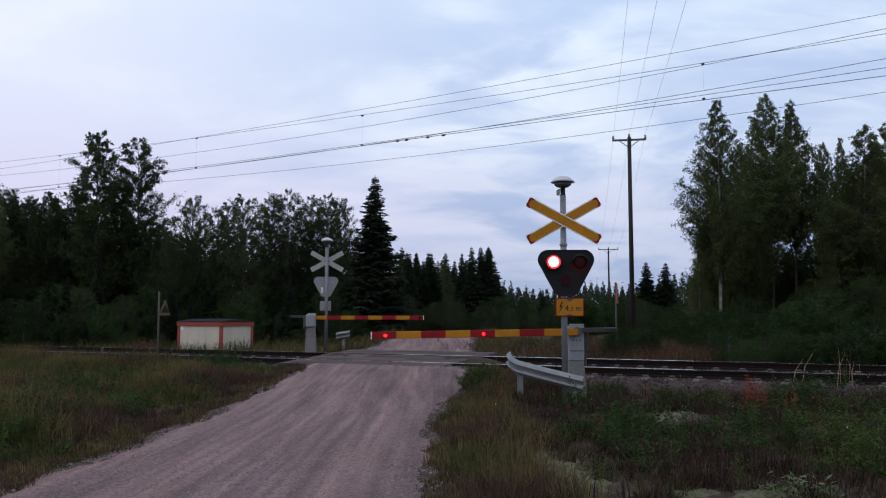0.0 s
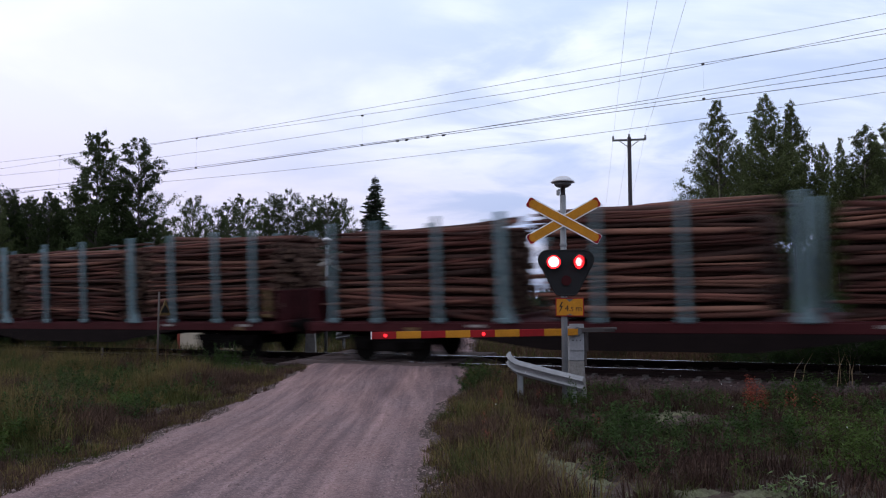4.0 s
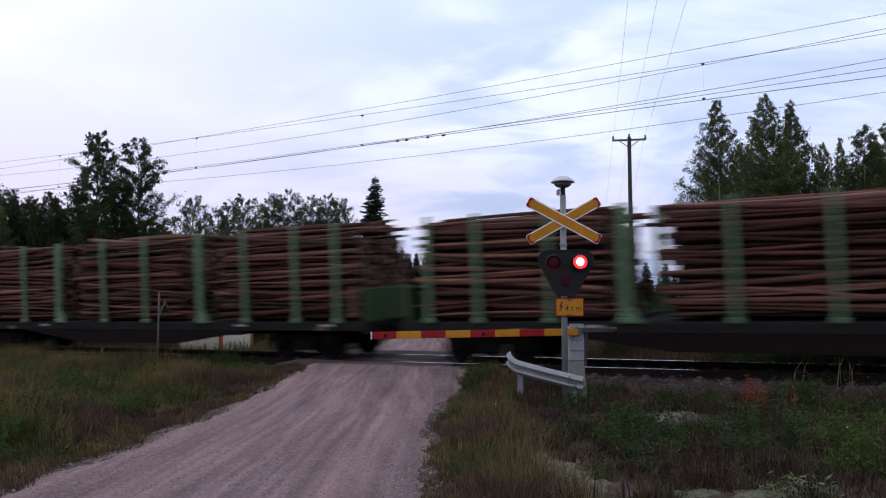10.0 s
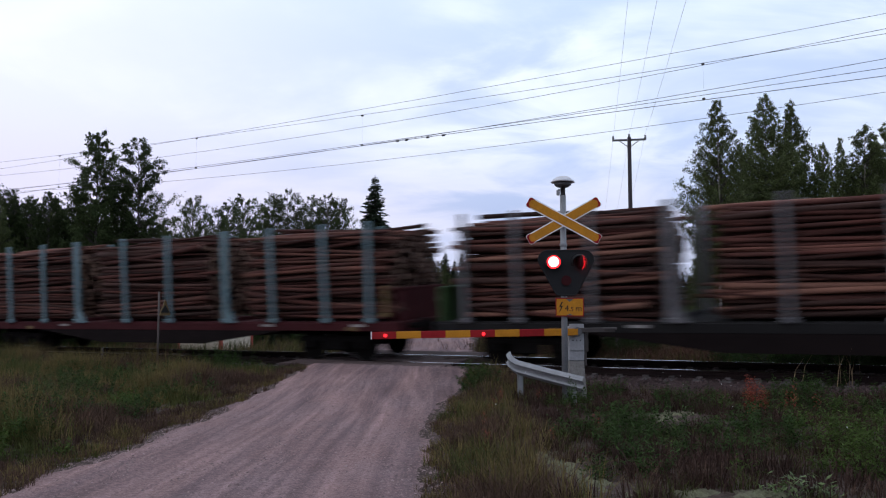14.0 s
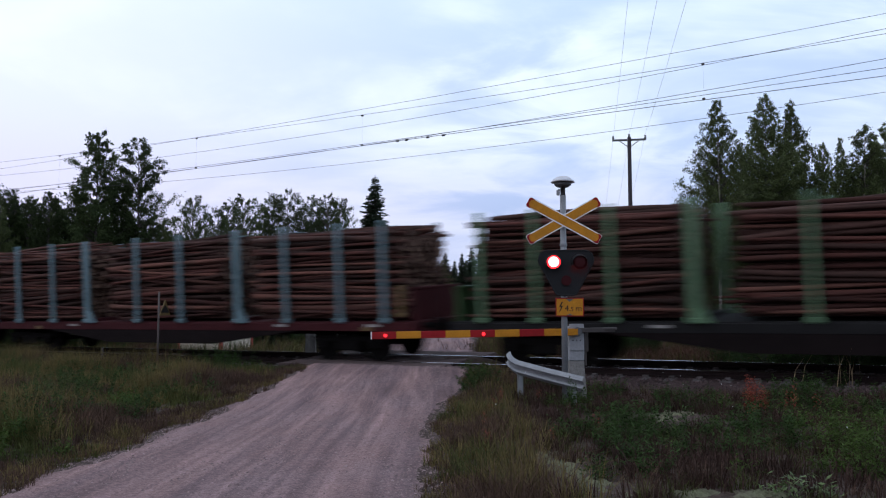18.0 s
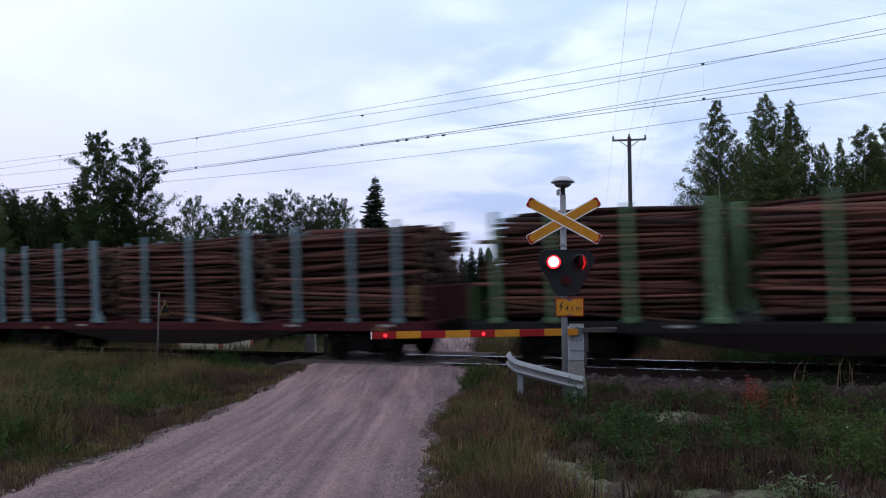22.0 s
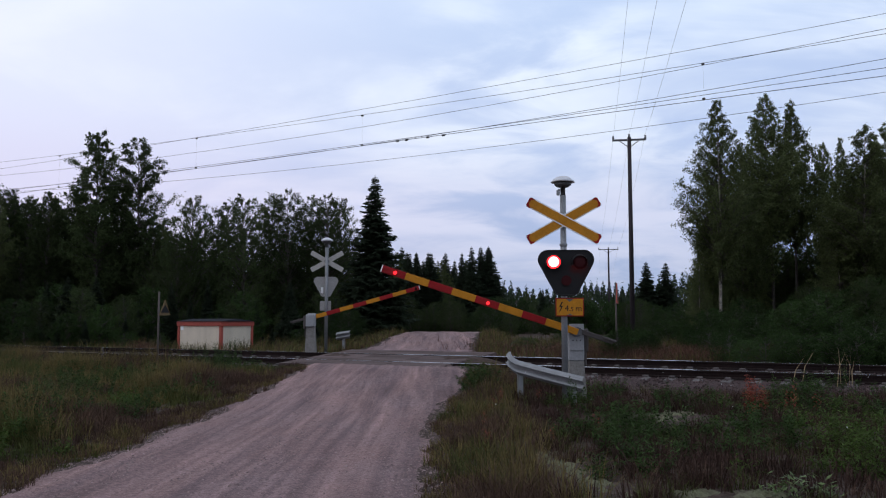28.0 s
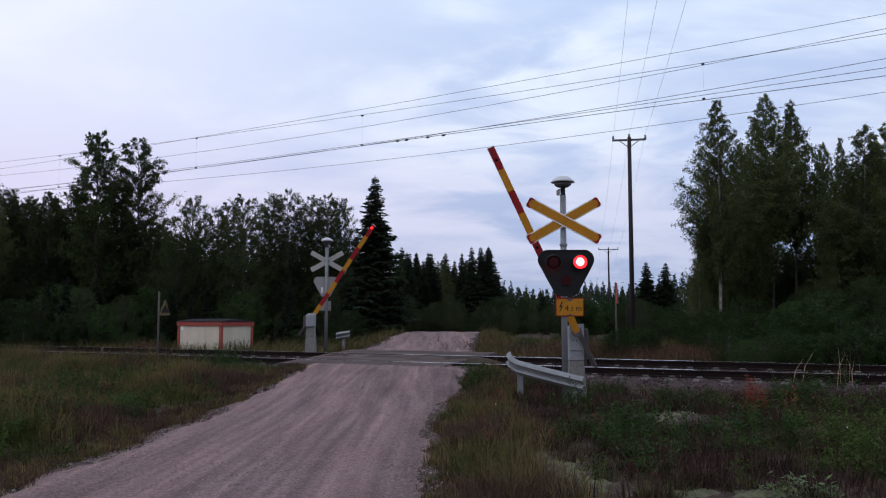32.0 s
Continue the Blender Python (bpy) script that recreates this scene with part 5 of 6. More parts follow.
def lamp_turns(base, is_left, last=40.0):
    """Rows for a lamp that swaps its bright and its dark side at each flash."""
    # times at which the first lamp comes on, and how many flashes lie between
    marks = ((-0.2, 4), (2.93, 4), (5.97, 4), (9.37, 1), (10.15, 1), (10.93, 4), (13.93, 4), (16.97, 2), (18.65, 1), (19.38, 3), (21.93, 4), (24.93, 1), (25.70, 1))
    flips = []
    for (a, n), (b, _) in zip(marks, marks[1:]):
        for j in range(n):
            t = a + (b - a) * j / n
            flips += [(t, True), (t + 0.29, False)]
    t = 26.29
    while t < 32:
        flips.append((t, not flips[-1][1]))
        t += 0.78
    rows = []
    on = is_left
    angle = 0.0 if is_left else 180.0
    rows.append((0.0, angle))
    for t, left in flips:
        want = left == is_left
        if t <= 0.01 or want == on or (want and t > last):
            continue
        # a lamp comes on a little before the other goes out
        t0 = max(round((t - 0.04 if want else t + (0.08 if is_left else 0.0)) * 30), 1) / 30
        for j in range(4):
            rows.append((t0 + j / 30, angle + 60 * j))
        angle += 180
        on = want
    rows.append((32.0, angle))
    return [(t, base @ pose(0, 0, 0, 0, 0, a)) for t, a in rows if t <= 32.0]


def motions():
    walk(LOCO, [(t, on_track(s - 17.87)) for t, s in RUN])
    for i, w in enumerate(WAGONS):
        walk(w, [(t, on_track(s - 37.40 - 20.13 * i)) for t, s in RUN])
    base = BOOM_NEAR.matrix_basis.copy()
    walk(BOOM_NEAR, [(t, base @ pose(0, 0, 0, 0, a, 0)) for t, a in ((0, -1.0), (20, -1.0), (26, -1.0), (26.5, 0.6), (27.5, 11.8), (28.5, 24.0), (30, 42.0), (31, 53.8), (32, 65.4))])
    base2 = BOOM_FAR.matrix_basis.copy()
    walk(BOOM_FAR, [(t, base2 @ pose(0, 0, 0, 0, a, 0)) for t, a in ((0, 0), (20, 0), (26, 0), (26.5, 0.8), (28.0, 15.6), (30, 36.2), (31, 46.5), (32, 56.7))])
    for lamp, left in ((LAMPS[0], True), (LAMPS[1], False), *[(o, False) for o in BOOM_LAMPS_FAR]):
        walk(lamp, lamp_turns(lamp.matrix_basis.copy(), left))
    # the lamps on the near boom stay dark once it is well up
    for lamp in BOOM_LAMPS_NEAR:
        walk(lamp, lamp_turns(lamp.matrix_basis.copy(), True, 30.0))



# ---- trees and plants ----


def broadleaf_meshes(h, seed, width, mat, nl=110, per=16, leaf=0.07, low=0.2, shape="cone", droop=0.3, lean=0.02, sprays=12, lumpy=0.12):
    """Trunk, limbs and leafy sprays of a broadleaf tree; width is the crown's half width."""
    rng = np.random.default_rng(seed)
    lx, ly = rng.normal(0, lean, 2)
    wob = rng.uniform(0, 6)
    tr, li = Shape(), Shape()
    def axis(z):
        return np.array([lx * z + 0.012 * h * 0.4 * math.sin(z * 0.7 + wob), ly * z, z])
    r0 = 0.008 * h + 0.02
    tr.tube([tuple(axis(z)) for z in np.linspace(-0.3, h * 0.985, 11)], [r0 * (1 - 0.94 * i / 10) for i in range(11)], 8)
    li.tube([tuple(axis(z)) for z in np.linspace(h * low * 0.5, h * 0.97, 9)], 0.006, 4)
    P, A = [], []
    lop = rng.uniform(1 - lumpy, 1 + lumpy, 9)
    for i in range(nl):
        u = (i + rng.random()) / nl
        u = 1 - (1 - u) ** (0.75 if shape == "cone" else 0.9)
        k = low + (1 - low) * u
        if shape == "cone":
            prof = min(1.0, ((1 - u) / 0.62) ** 0.9) * (0.38 + 0.62 * min(1.0, u * 2.4))
        elif shape == "oval":
            prof = math.sin(math.pi * (u * 0.9 + 0.06)) ** 0.65
        else:
            prof = math.sqrt(max(0.02, 1 - (max(0.0, u - 0.4) / 0.61) ** 2)) * (0.65 + 0.35 * min(1.0, u * 2.5))
        a = i * 2.4 + rng.normal(0, 0.4)
        R = width * prof * rng.uniform(0.6, 1.18) * lop[int(k * 5 + a) % 9] + 0.04
        rise = R * rng.uniform(0.35, 0.95)
        tip = axis(h * k) + np.array([R * math.cos(a), R * math.sin(a), 0])
        root = axis(max(h * low * 0.6, h * k - rise))
        mid = 0.5 * (root + tip) + np.array([0, 0, 0.12 * R])
        li.tube([tuple(root), tuple(mid), tuple(tip)], [0.010 + 0.011 * R, 0.006 + 0.005 * R, 0.003], 4, cap=False)
        n = max(3, int(sprays * (0.25 + 0.75 * R / width)))
        t = rng.uniform(0.22, 1.0, n)[:, None] ** 0.8
        start = root * (1 - t) ** 2 + 2 * t * (1 - t) * mid + t * t * tip
        d = (tip - root) / (np.linalg.norm(tip - root) + 1e-6)
        d = d * 0.6 + random_dirs(n, rng) * 0.75 + np.array([0, 0, -droop])
        d /= np.linalg.norm(d, axis=1, keepdims=True)
        ln = ((0.13 + 0.15 * R) * rng.uniform(0.5, 1.35, n))[:, None]
        j = np.repeat(np.arange(n), per)
        w = rng.uniform(0.05, 1.05, (len(j), 1))
        sp = 0.025 + 0.10 * ln[j]
        p = start[j] + d[j] * ln[j] * w + rng.normal(0, 1, (len(j), 3)) * sp
        p[:, 2] -= droop * 0.35 * (ln[j] * w * w)[:, 0]
        P.append(p)
        A.append(d[j] * 0.7 + random_dirs(len(j), rng) * 0.7)
    P, A = np.concatenate(P), np.concatenate(A)
    m = len(P)
    A /= np.linalg.norm(A, axis=1, keepdims=True) + 1e-9
    B = np.cross(A, random_dirs(m, rng))
    B /= np.linalg.norm(B, axis=1, keepdims=True) + 1e-9
    s = leaf * rng.uniform(0.55, 1.3, m)[:, None]
    return tr.mesh("trunk", birchbark_mat if mat is leaf_birch and low < 0.4 else darkbark_mat, smooth=True), li.mesh("branching", darkbark_mat), quads_mesh("crown", P, A * s, B * s * 0.6, [mat])


def spruce_meshes(h, seed, width, n=15000):
    rng = np.random.default_rng(seed)
    tr = Shape().tube([(0, 0, -0.3), (0, 0, h * 0.5), (0, 0, h)], [0.013 * h, 0.008 * h, 0.01], 8)
    li = Shape()
    P, A, B = [], [], []
    z = h * 0.06
    while z < h * 0.985:
        k = z / h
        R = width * (1 - k) ** 0.85 * rng.uniform(0.85, 1.12) + 0.05
        nb = int(7 + 6 * (1 - k))
        for b in range(nb):
            a = rng.uniform(0, 6.283)
            r = R * rng.uniform(0.5, 1.12)
            d = np.array([math.cos(a), math.sin(a), 0])
            droop = -0.22 * r
            tip = np.array([0, 0, z + droop + 0.15 * r]) + d * r
            mid = np.array([0, 0, z + droop * 0.8]) + d * r * 0.55
            li.tube([(0, 0, z), mid, tip], [0.02, 0.012, 0.004], 4, cap=False)
            m = max(int(n * r / (width * 110)), 6)
            t = rng.uniform(0.08, 1, m)[:, None]
            p = np.array([0, 0, z]) * (1 - t) ** 2 + 2 * t * (1 - t) * mid + t * t * tip
            sd = np.cross(d, [0, 0, 1])
            side = rng.choice([-1, 1], m)[:, None]
            ax = d * 0.55 + sd * side * rng.uniform(0.4, 1.0, (m, 1)) + np.array([0, 0, -0.35]) + rng.normal(0, 0.15, (m, 3))
            ax /= np.linalg.norm(ax, axis=1, keepdims=True)
            ln = (0.05 + 0.22 * r * (1 - 0.6 * t)) * rng.uniform(0.6, 1.2, (m, 1))
            P.append(p + ax * ln * 0.7)
            A.append(ax * ln)
            w = np.cross(ax, random_dirs(m, rng))
            B.append(w / (np.linalg.norm(w, axis=1, keepdims=True) + 1e-9) * ln * 0.27)
        z += max(0.06, 0.014 * h * rng.uniform(0.6, 1.3) * (1.15 - 0.6 * k))
    P, A, B = np.concatenate(P), np.concatenate(A), np.concatenate(B)
    return tr.mesh("trunk", darkbark_mat, smooth=True), li.mesh("branching", darkbark_mat), quads_mesh("crown", P, A, B, [leaf_spruce])


def tree_kind(name, meshes, label, category, group):
    t = thing(name, pose(0, -400, -60), label, category, group)
    for nm, me in zip(("trunk", "branching", "crown"), meshes):
        part(nm, me, None, t)
    return t


REF = {}


def kinds_of(name, label, category, group, ref, meshes):
    out = []
    for m in meshes:
        k = tree_kind(name, m, label, category, group)
        REF[k] = ref
        out.append(k)
    return out


BIRCH = kinds_of("birch_tree", "tall slender birch with dark green leaves", "tree", "birches", 11,
                 [broadleaf_meshes(11, s, w, leaf_birch, 250, 26, 0.047, lw, 'cone', 0.40, 0.02, 13) for s, w, lw in ((1, 2.2, 0.30), (2, 2.0, 0.18), (3, 2.2, 0.08), (4, 1.9, 0.42))])
ASPEN = kinds_of("aspen_tree", "tall dark aspen with an open crown", "tree", "aspens", 12,
                 [broadleaf_meshes(12, s, w, leaf_broad, 170, 26, 0.056, 0.2, 'oval', 0.1, 0.02, 15, 0.22) for s, w in ((11, 1.6), (12, 1.75))])
ALDER = kinds_of("alder_tree", "broad dark alder with a rounded crown", "tree", "alders", 8.5,
                 [broadleaf_meshes(8.5, s, w, leaf_broad, 150, 24, 0.052, 0.06, 'dome', 0.1, 0.02, 13, 0.25) for s, w in ((21, 2.4), (22, 2.1), (23, 2.7))])
SPRUCE = kinds_of("spruce_tree", "dark green pointed spruce tree", "tree", "spruces", 9.5,
                  [spruce_meshes(9.5, s, w) for s, w in ((31, 1.8), (32, 2.1), (33, 1.5))])
SHRUB = kinds_of("willow_shrub", "bushy green willow shrub", "shrub", "willow shrubs", 3.2,
                 [broadleaf_meshes(3.2, s, w, leaf_shrub, 90, 20, 0.044, 0.0, 'dome', 0.0, 0.02, 12) for s, w in ((41, 1.5), (42, 1.8), (43, 1.2))])


def forest():
    rng = random.Random(9)
    def plant(kinds, x, top, y, i=None, wide=1.0):
        """Plant by bearing (thousandths right of the axis), height of the top over eye level (thousandths of the distance), distance."""
        X = x / 1000 * y
        z = float(ground_z(np.array(X), np.array(y)))
        k = kinds[rng.randrange(len(kinds)) if i is None else i]
        f = (1.5 + top / 1000 * y - z) / REF[k]
        copy_thing(k, Matrix.LocRotScale((X, y, z - 0.05), Euler((0, 0, rng.uniform(0, 6.28))), (f * wide, f * wide, f)))
    # edge of the wood beyond the hut: aspens, then alders, one tall spruce
    for x, top, y, kind, w in ((-409, 226, 50, 0, 1.05), (-359, 219, 51, 1, 1.0), (-385, 175, 53, 1, 0.9), (-436, 170, 54, 0, 0.8)):
        plant(ASPEN, x, top, y, kind, w)
    for x, top in ((-535, 165), (-514, 158), (-495, 150), (-470, 156), (-452, 138), (-335, 120), (-560, 180), (-550, 140)):
        plant(ASPEN + BIRCH[:1], x, top, rng.uniform(50, 56), None, 0.85)
    for x, top, y in ((-298, 146, 47), (-274, 130, 50), (-250, 138, 49), (-233, 148, 46), (-205, 148, 50), (-182, 154, 47), (-160, 146, 49), (-140, 148, 47), (-122, 142, 50), (-312, 100, 46), (-345, 104, 50)):
        plant(ALDER, x, top + 4, y, None, 0.8)
    plant(SPRUCE, -81, 176, 45, 0, 1.3)
    for i, x in enumerate((-545, -528, -508, -490, -472, -456, -440, -424)):
        plant((ALDER, BIRCH[1:3], SPRUCE)[i % 3], x, (168, 158, 150, 146, 152, 140, 138, 130)[i], rng.uniform(54, 58), None, 0.9)
    for i in range(16):
        plant(BIRCH[:3] + SPRUCE, -585 + 165 * i / 15 + rng.uniform(-5, 5), rng.uniform(105, 158), rng.uniform(56, 63), None, 1.2)
    for x, top, y in ((-372, 120, 54), (-345, 118, 55), (-328, 112, 52), (-310, 106, 55), (-396, 125, 55), (-425, 135, 55)):
        plant(ALDER, x, top, y, None, 0.9)
    for i in range(30):
        plant(ALDER + SPRUCE, -620 + 500 * i / 29 + rng.uniform(-8, 8), rng.uniform(66, 104), rng.uniform(51, 58))
    # back rows added behind the wood to block light coming through it
    for i in range(30):
        plant(SPRUCE + ALDER, -640 + 540 * i / 29 + rng.uniform(-8, 8), rng.uniform(50, 100), rng.uniform(60, 74), None, 1.2)
    for i in range(34):
        plant((SHRUB, SPRUCE, ALDER, SPRUCE)[i % 4], -560 + 458 * i / 33 + rng.uniform(-9, 9), rng.uniform(6, 58), rng.uniform(38.5, 45), None, rng.uniform(0.9, 1.3))
    for i in range(26):
        plant((SHRUB, SPRUCE, SPRUCE)[i % 3], -540 + 440 * i / 25 + rng.uniform(-9, 9), rng.uniform(-12, 14), rng.uniform(37, 40), None, 1.2)
    # woods down the road
    for i in range(34):
        x = -62 + 130 * i / 33
        plant(SPRUCE + BIRCH[1:2], x + rng.uniform(-5, 5), (92 if x < 58 else 60) * rng.choice((0.55, 0.7, 0.8, 0.9, 0.98)), rng.uniform(74, 100), None, rng.uniform(0.95, 1.4))
    for i in range(16):
        plant(ALDER, -66 + 140 * i / 15, rng.uniform(14, 36), rng.uniform(66, 78))
    for i in range(26):
        plant(SPRUCE + ALDER[:1], 72 + 215 * i / 25 + rng.uniform(-3, 3), rng.uniform(24, 44) * (1 - 0.3 * i / 25), rng.uniform(90, 120))
    for x, top in ((240, 72), (263, 71)):
        plant(SPRUCE, x, top, 72, 0, 1.5)
    for i in range(26):
        plant(ALDER + SHRUB, 50 + 245 * i / 25 + rng.uniform(-4, 4), rng.uniform(12, 30), rng.uniform(56, 76), None, 1.2)
    # birches on the other side of the road
    for x, top, y, i, w in ((327, 268, 37, 0, 0.85), (389, 274, 40, 3, 0.85), (418, 266, 41, 3, 0.75), (456, 215, 43, 3, 0.62), (474, 222, 42, 1, 0.62), (478, 165, 41, 3, 0.7), (499, 238, 36, 0, 1.15), (513, 222, 38, 1, 0.9), (489, 192, 39, 2, 0.75), (492, 190, 38, 2, 0.8), (520, 215, 37, 1, 1.0), (532, 200, 36, 2, 0.9), (352, 215, 41, 2, 0.8), (368, 205, 40, 1, 0.8), (340, 200, 41, 2, 0.8), (306, 118, 38, 2, 0.85), (316, 168, 38.5, 2, 0.75), (300, 70, 37, 2, 0.9), (562, 225, 38, 0, 1.0), (350, 175, 40, 2, 0.8), (545, 240, 37, 2, 1.0), (595, 230, 40, 1, 1.0), (470, 140, 37, 2, 0.9)):
        plant(BIRCH, x, top, y, i, w)
    for i in range(30):
        plant((SHRUB, SHRUB, ALDER)[i % 3], 312 + 314 * i / 29, rng.uniform(5, 75) * (0.4 + 0.6 * i / 29), rng.uniform(30, 36), None, 1.1)
    for i in range(22):
        plant(SHRUB, 300 + 290 * i / 21, rng.uniform(-18, 10), rng.uniform(26, 31), None, rng.uniform(0.9, 1.5))
    for i in range(24):
        plant(SHRUB, 92 + 230 * i / 23 + rng.uniform(-6, 6), rng.uniform(-26, -4) + 8 * (i > 13), rng.uniform(28, 41) - 3 * i / 23, None, rng.uniform(1.1, 1.9))
    for i in range(12):
        plant(SHRUB, 335 + 235 * i / 11, rng.uniform(-24, -6), rng.uniform(22, 24) - 4 * i / 11, None, rng.uniform(1.0, 1.6))
    for i in range(14):
        plant(BIRCH[1:] + ASPEN, 496 + 121 * i / 13, rng.uniform(120, 150) + 40 * (i > 6), rng.uniform(41, 48), None, 1.25)
    for i in range(7):
        plant(BIRCH + ASPEN, (335, 352, 371, 510, 535, 570, 600)[i], rng.uniform(120, 175), rng.uniform(43, 49), None, 1.1)
    for i in range(20):
        plant(SPRUCE + ALDER, 305 + 345 * i / 19, rng.uniform(30, 80), rng.uniform(50, 64), None, 1.2)
    for x, top in ((384, 70), (396, 92), (408, 80), (420, 95), (432, 84), (444, 90), (456, 80)):
        plant(ALDER, x, top, rng.uniform(44, 47), None, 1.0)
    for i in range(14):
        plant(ALDER, 305 + 320 * i / 13, rng.uniform(30, 110), rng.uniform(43, 48), None, 0.8)


forest()
for k in BIRCH + ASPEN + ALDER + SPRUCE + SHRUB:
    for o in list(k.children_recursive) + [k]:
        bpy.data.objects.remove(o)


def far_woods():
    """Forest that closes the view all round."""
    rng = np.random.default_rng(77)
    a = np.concatenate([rng.uniform(-0.62, 0.62, 150000), rng.uniform(0.6, 2 * math.pi - 0.6, 30000)])
    fine = np.arange(len(a)) < 150000
    r = rng.uniform(150, 190, len(a))
    X, Y = r * np.sin(a), r * np.cos(a)
    keep = np.abs(across(X, Y)) > 9
    a, X, Y, fine = a[keep], X[keep], Y[keep], fine[keep]
    # narrow crowns side by side
    tip = np.abs(((a * 130 + 0.4 * np.sin(a * 37)) % 1) - 0.5) * 2
    top = 6.6 + 1.4 * np.sin(a * 40) * np.sin(a * 17) + 2.3 * (1 - tip) + rng.normal(0, 0.25, len(a))
    Z = rng.uniform(0, 1, len(a)) ** 0.8 * top
    P = np.stack([X, Y, Z], 1)
    size = np.where(fine, 0.38, 1.0)[:, None]
    A = random_dirs(len(a), rng) * rng.uniform(0.5, 1.0, (len(a), 1)) * size
    B = np.cross(A, random_dirs(len(a), rng)) * 0.7
    tagged(new("distant_woods", quads_mesh("distant_woods", P, A, B, [leaf_spruce])), "dark distant forest closing the view", "forest", kind="stuff")


far_woods()


def blades(name, n, place, hgt, width, mat, label, seed, lean=0.35, category="grass"):
    rng = np.random.default_rng(seed)
    X, Y = place(n, rng)
    n = len(X)
    Z = ground_z(X, Y)
    h = hgt(X, Y, rng)
    a = rng.uniform(0, 6.283, n)
    d = np.stack([np.cos(a), np.sin(a), np.zeros(n)], 1)
    l = rng.normal(0, lean, n)[:, None]
    side = np.stack([-np.sin(a + 0.8), np.cos(a + 0.8), np.zeros(n)], 1) * width * rng.uniform(0.6, 1.3, (n, 1))
    base = np.stack([X, Y, Z - 0.03], 1)
    up = np.array([0, 0, 1])
    mid = base + up * h[:, None] * 0.6 + d * l * h[:, None] * 0.3
    tip = base + up * h[:, None] + d * l * h[:, None]
    v = np.empty((n, 5, 3))
    v[:, 0], v[:, 1], v[:, 2], v[:, 3], v[:, 4] = base - side, base + side, mid + side * 0.7, mid - side * 0.7, tip
    me = bpy.data.meshes.new(name)
    me.vertices.add(5 * n)
    me.vertices.foreach_set("co", v.reshape(-1))
    o = np.arange(n)[:, None] * 5
    loops = (o + np.array([0, 1, 2, 3, 3, 2, 4])).astype(np.int32)
    me.loops.add(7 * n)
    me.loops.foreach_set("vertex_index", loops.reshape(-1))
    me.polygons.add(2 * n)
    ls = (np.arange(n)[:, None] * 7 + np.array([0, 4])).astype(np.int32)
    me.polygons.foreach_set("loop_start", ls.reshape(-1))
    me.update(calc_edges=True)
    me.materials.append(mat)
    return tagged(new(name, me), label, category, kind="stuff")


def verge_rise(X, Y):
    return 0.3 + 0.7 * smooth(2.0, 3.6, np.abs(X - road_mid(Y)))


def off_road(X, Y, margin=0.0):
    d = X - road_mid(Y)
    return (d < -2.05 - margin) | (d > 2.05 + flare(Y) + margin)


def clumpy(X, Y, rng, scale=1.3, seed=0):
    v = np.sin(X * scale + seed) * np.sin(Y * scale * 1.1 + 2.1 * seed + 0.7 * np.sin(X)) + 0.5 * np.sin(X * scale * 2.7 + seed) * np.cos(Y * scale * 3.1)
    return v


LICHEN = ((1.16, 9.55, 0.20, 0.45), (1.3, 8.8, 0.24, 0.5), (1.45, 8.0, 0.24, 0.45), (3.35, 13.5, 0.30, 0.35), (3.8, 13.75, 0.35, 0.3), (2.2, 7.45, 0.22, 0.07), (2.75, 7.4, 0.2, 0.06))


def bare(X, Y, rng):
    """True where lichen keeps the plants away, with a ragged edge."""
    b = np.zeros(np.shape(X), bool)
    for x, y, rx, ry in LICHEN:
        b |= ((X - x) / rx) ** 2 + ((Y + 0.25 - y) / (ry + 0.25)) ** 2 < rng.uniform(0.5, 1.2, np.shape(X))
    return b


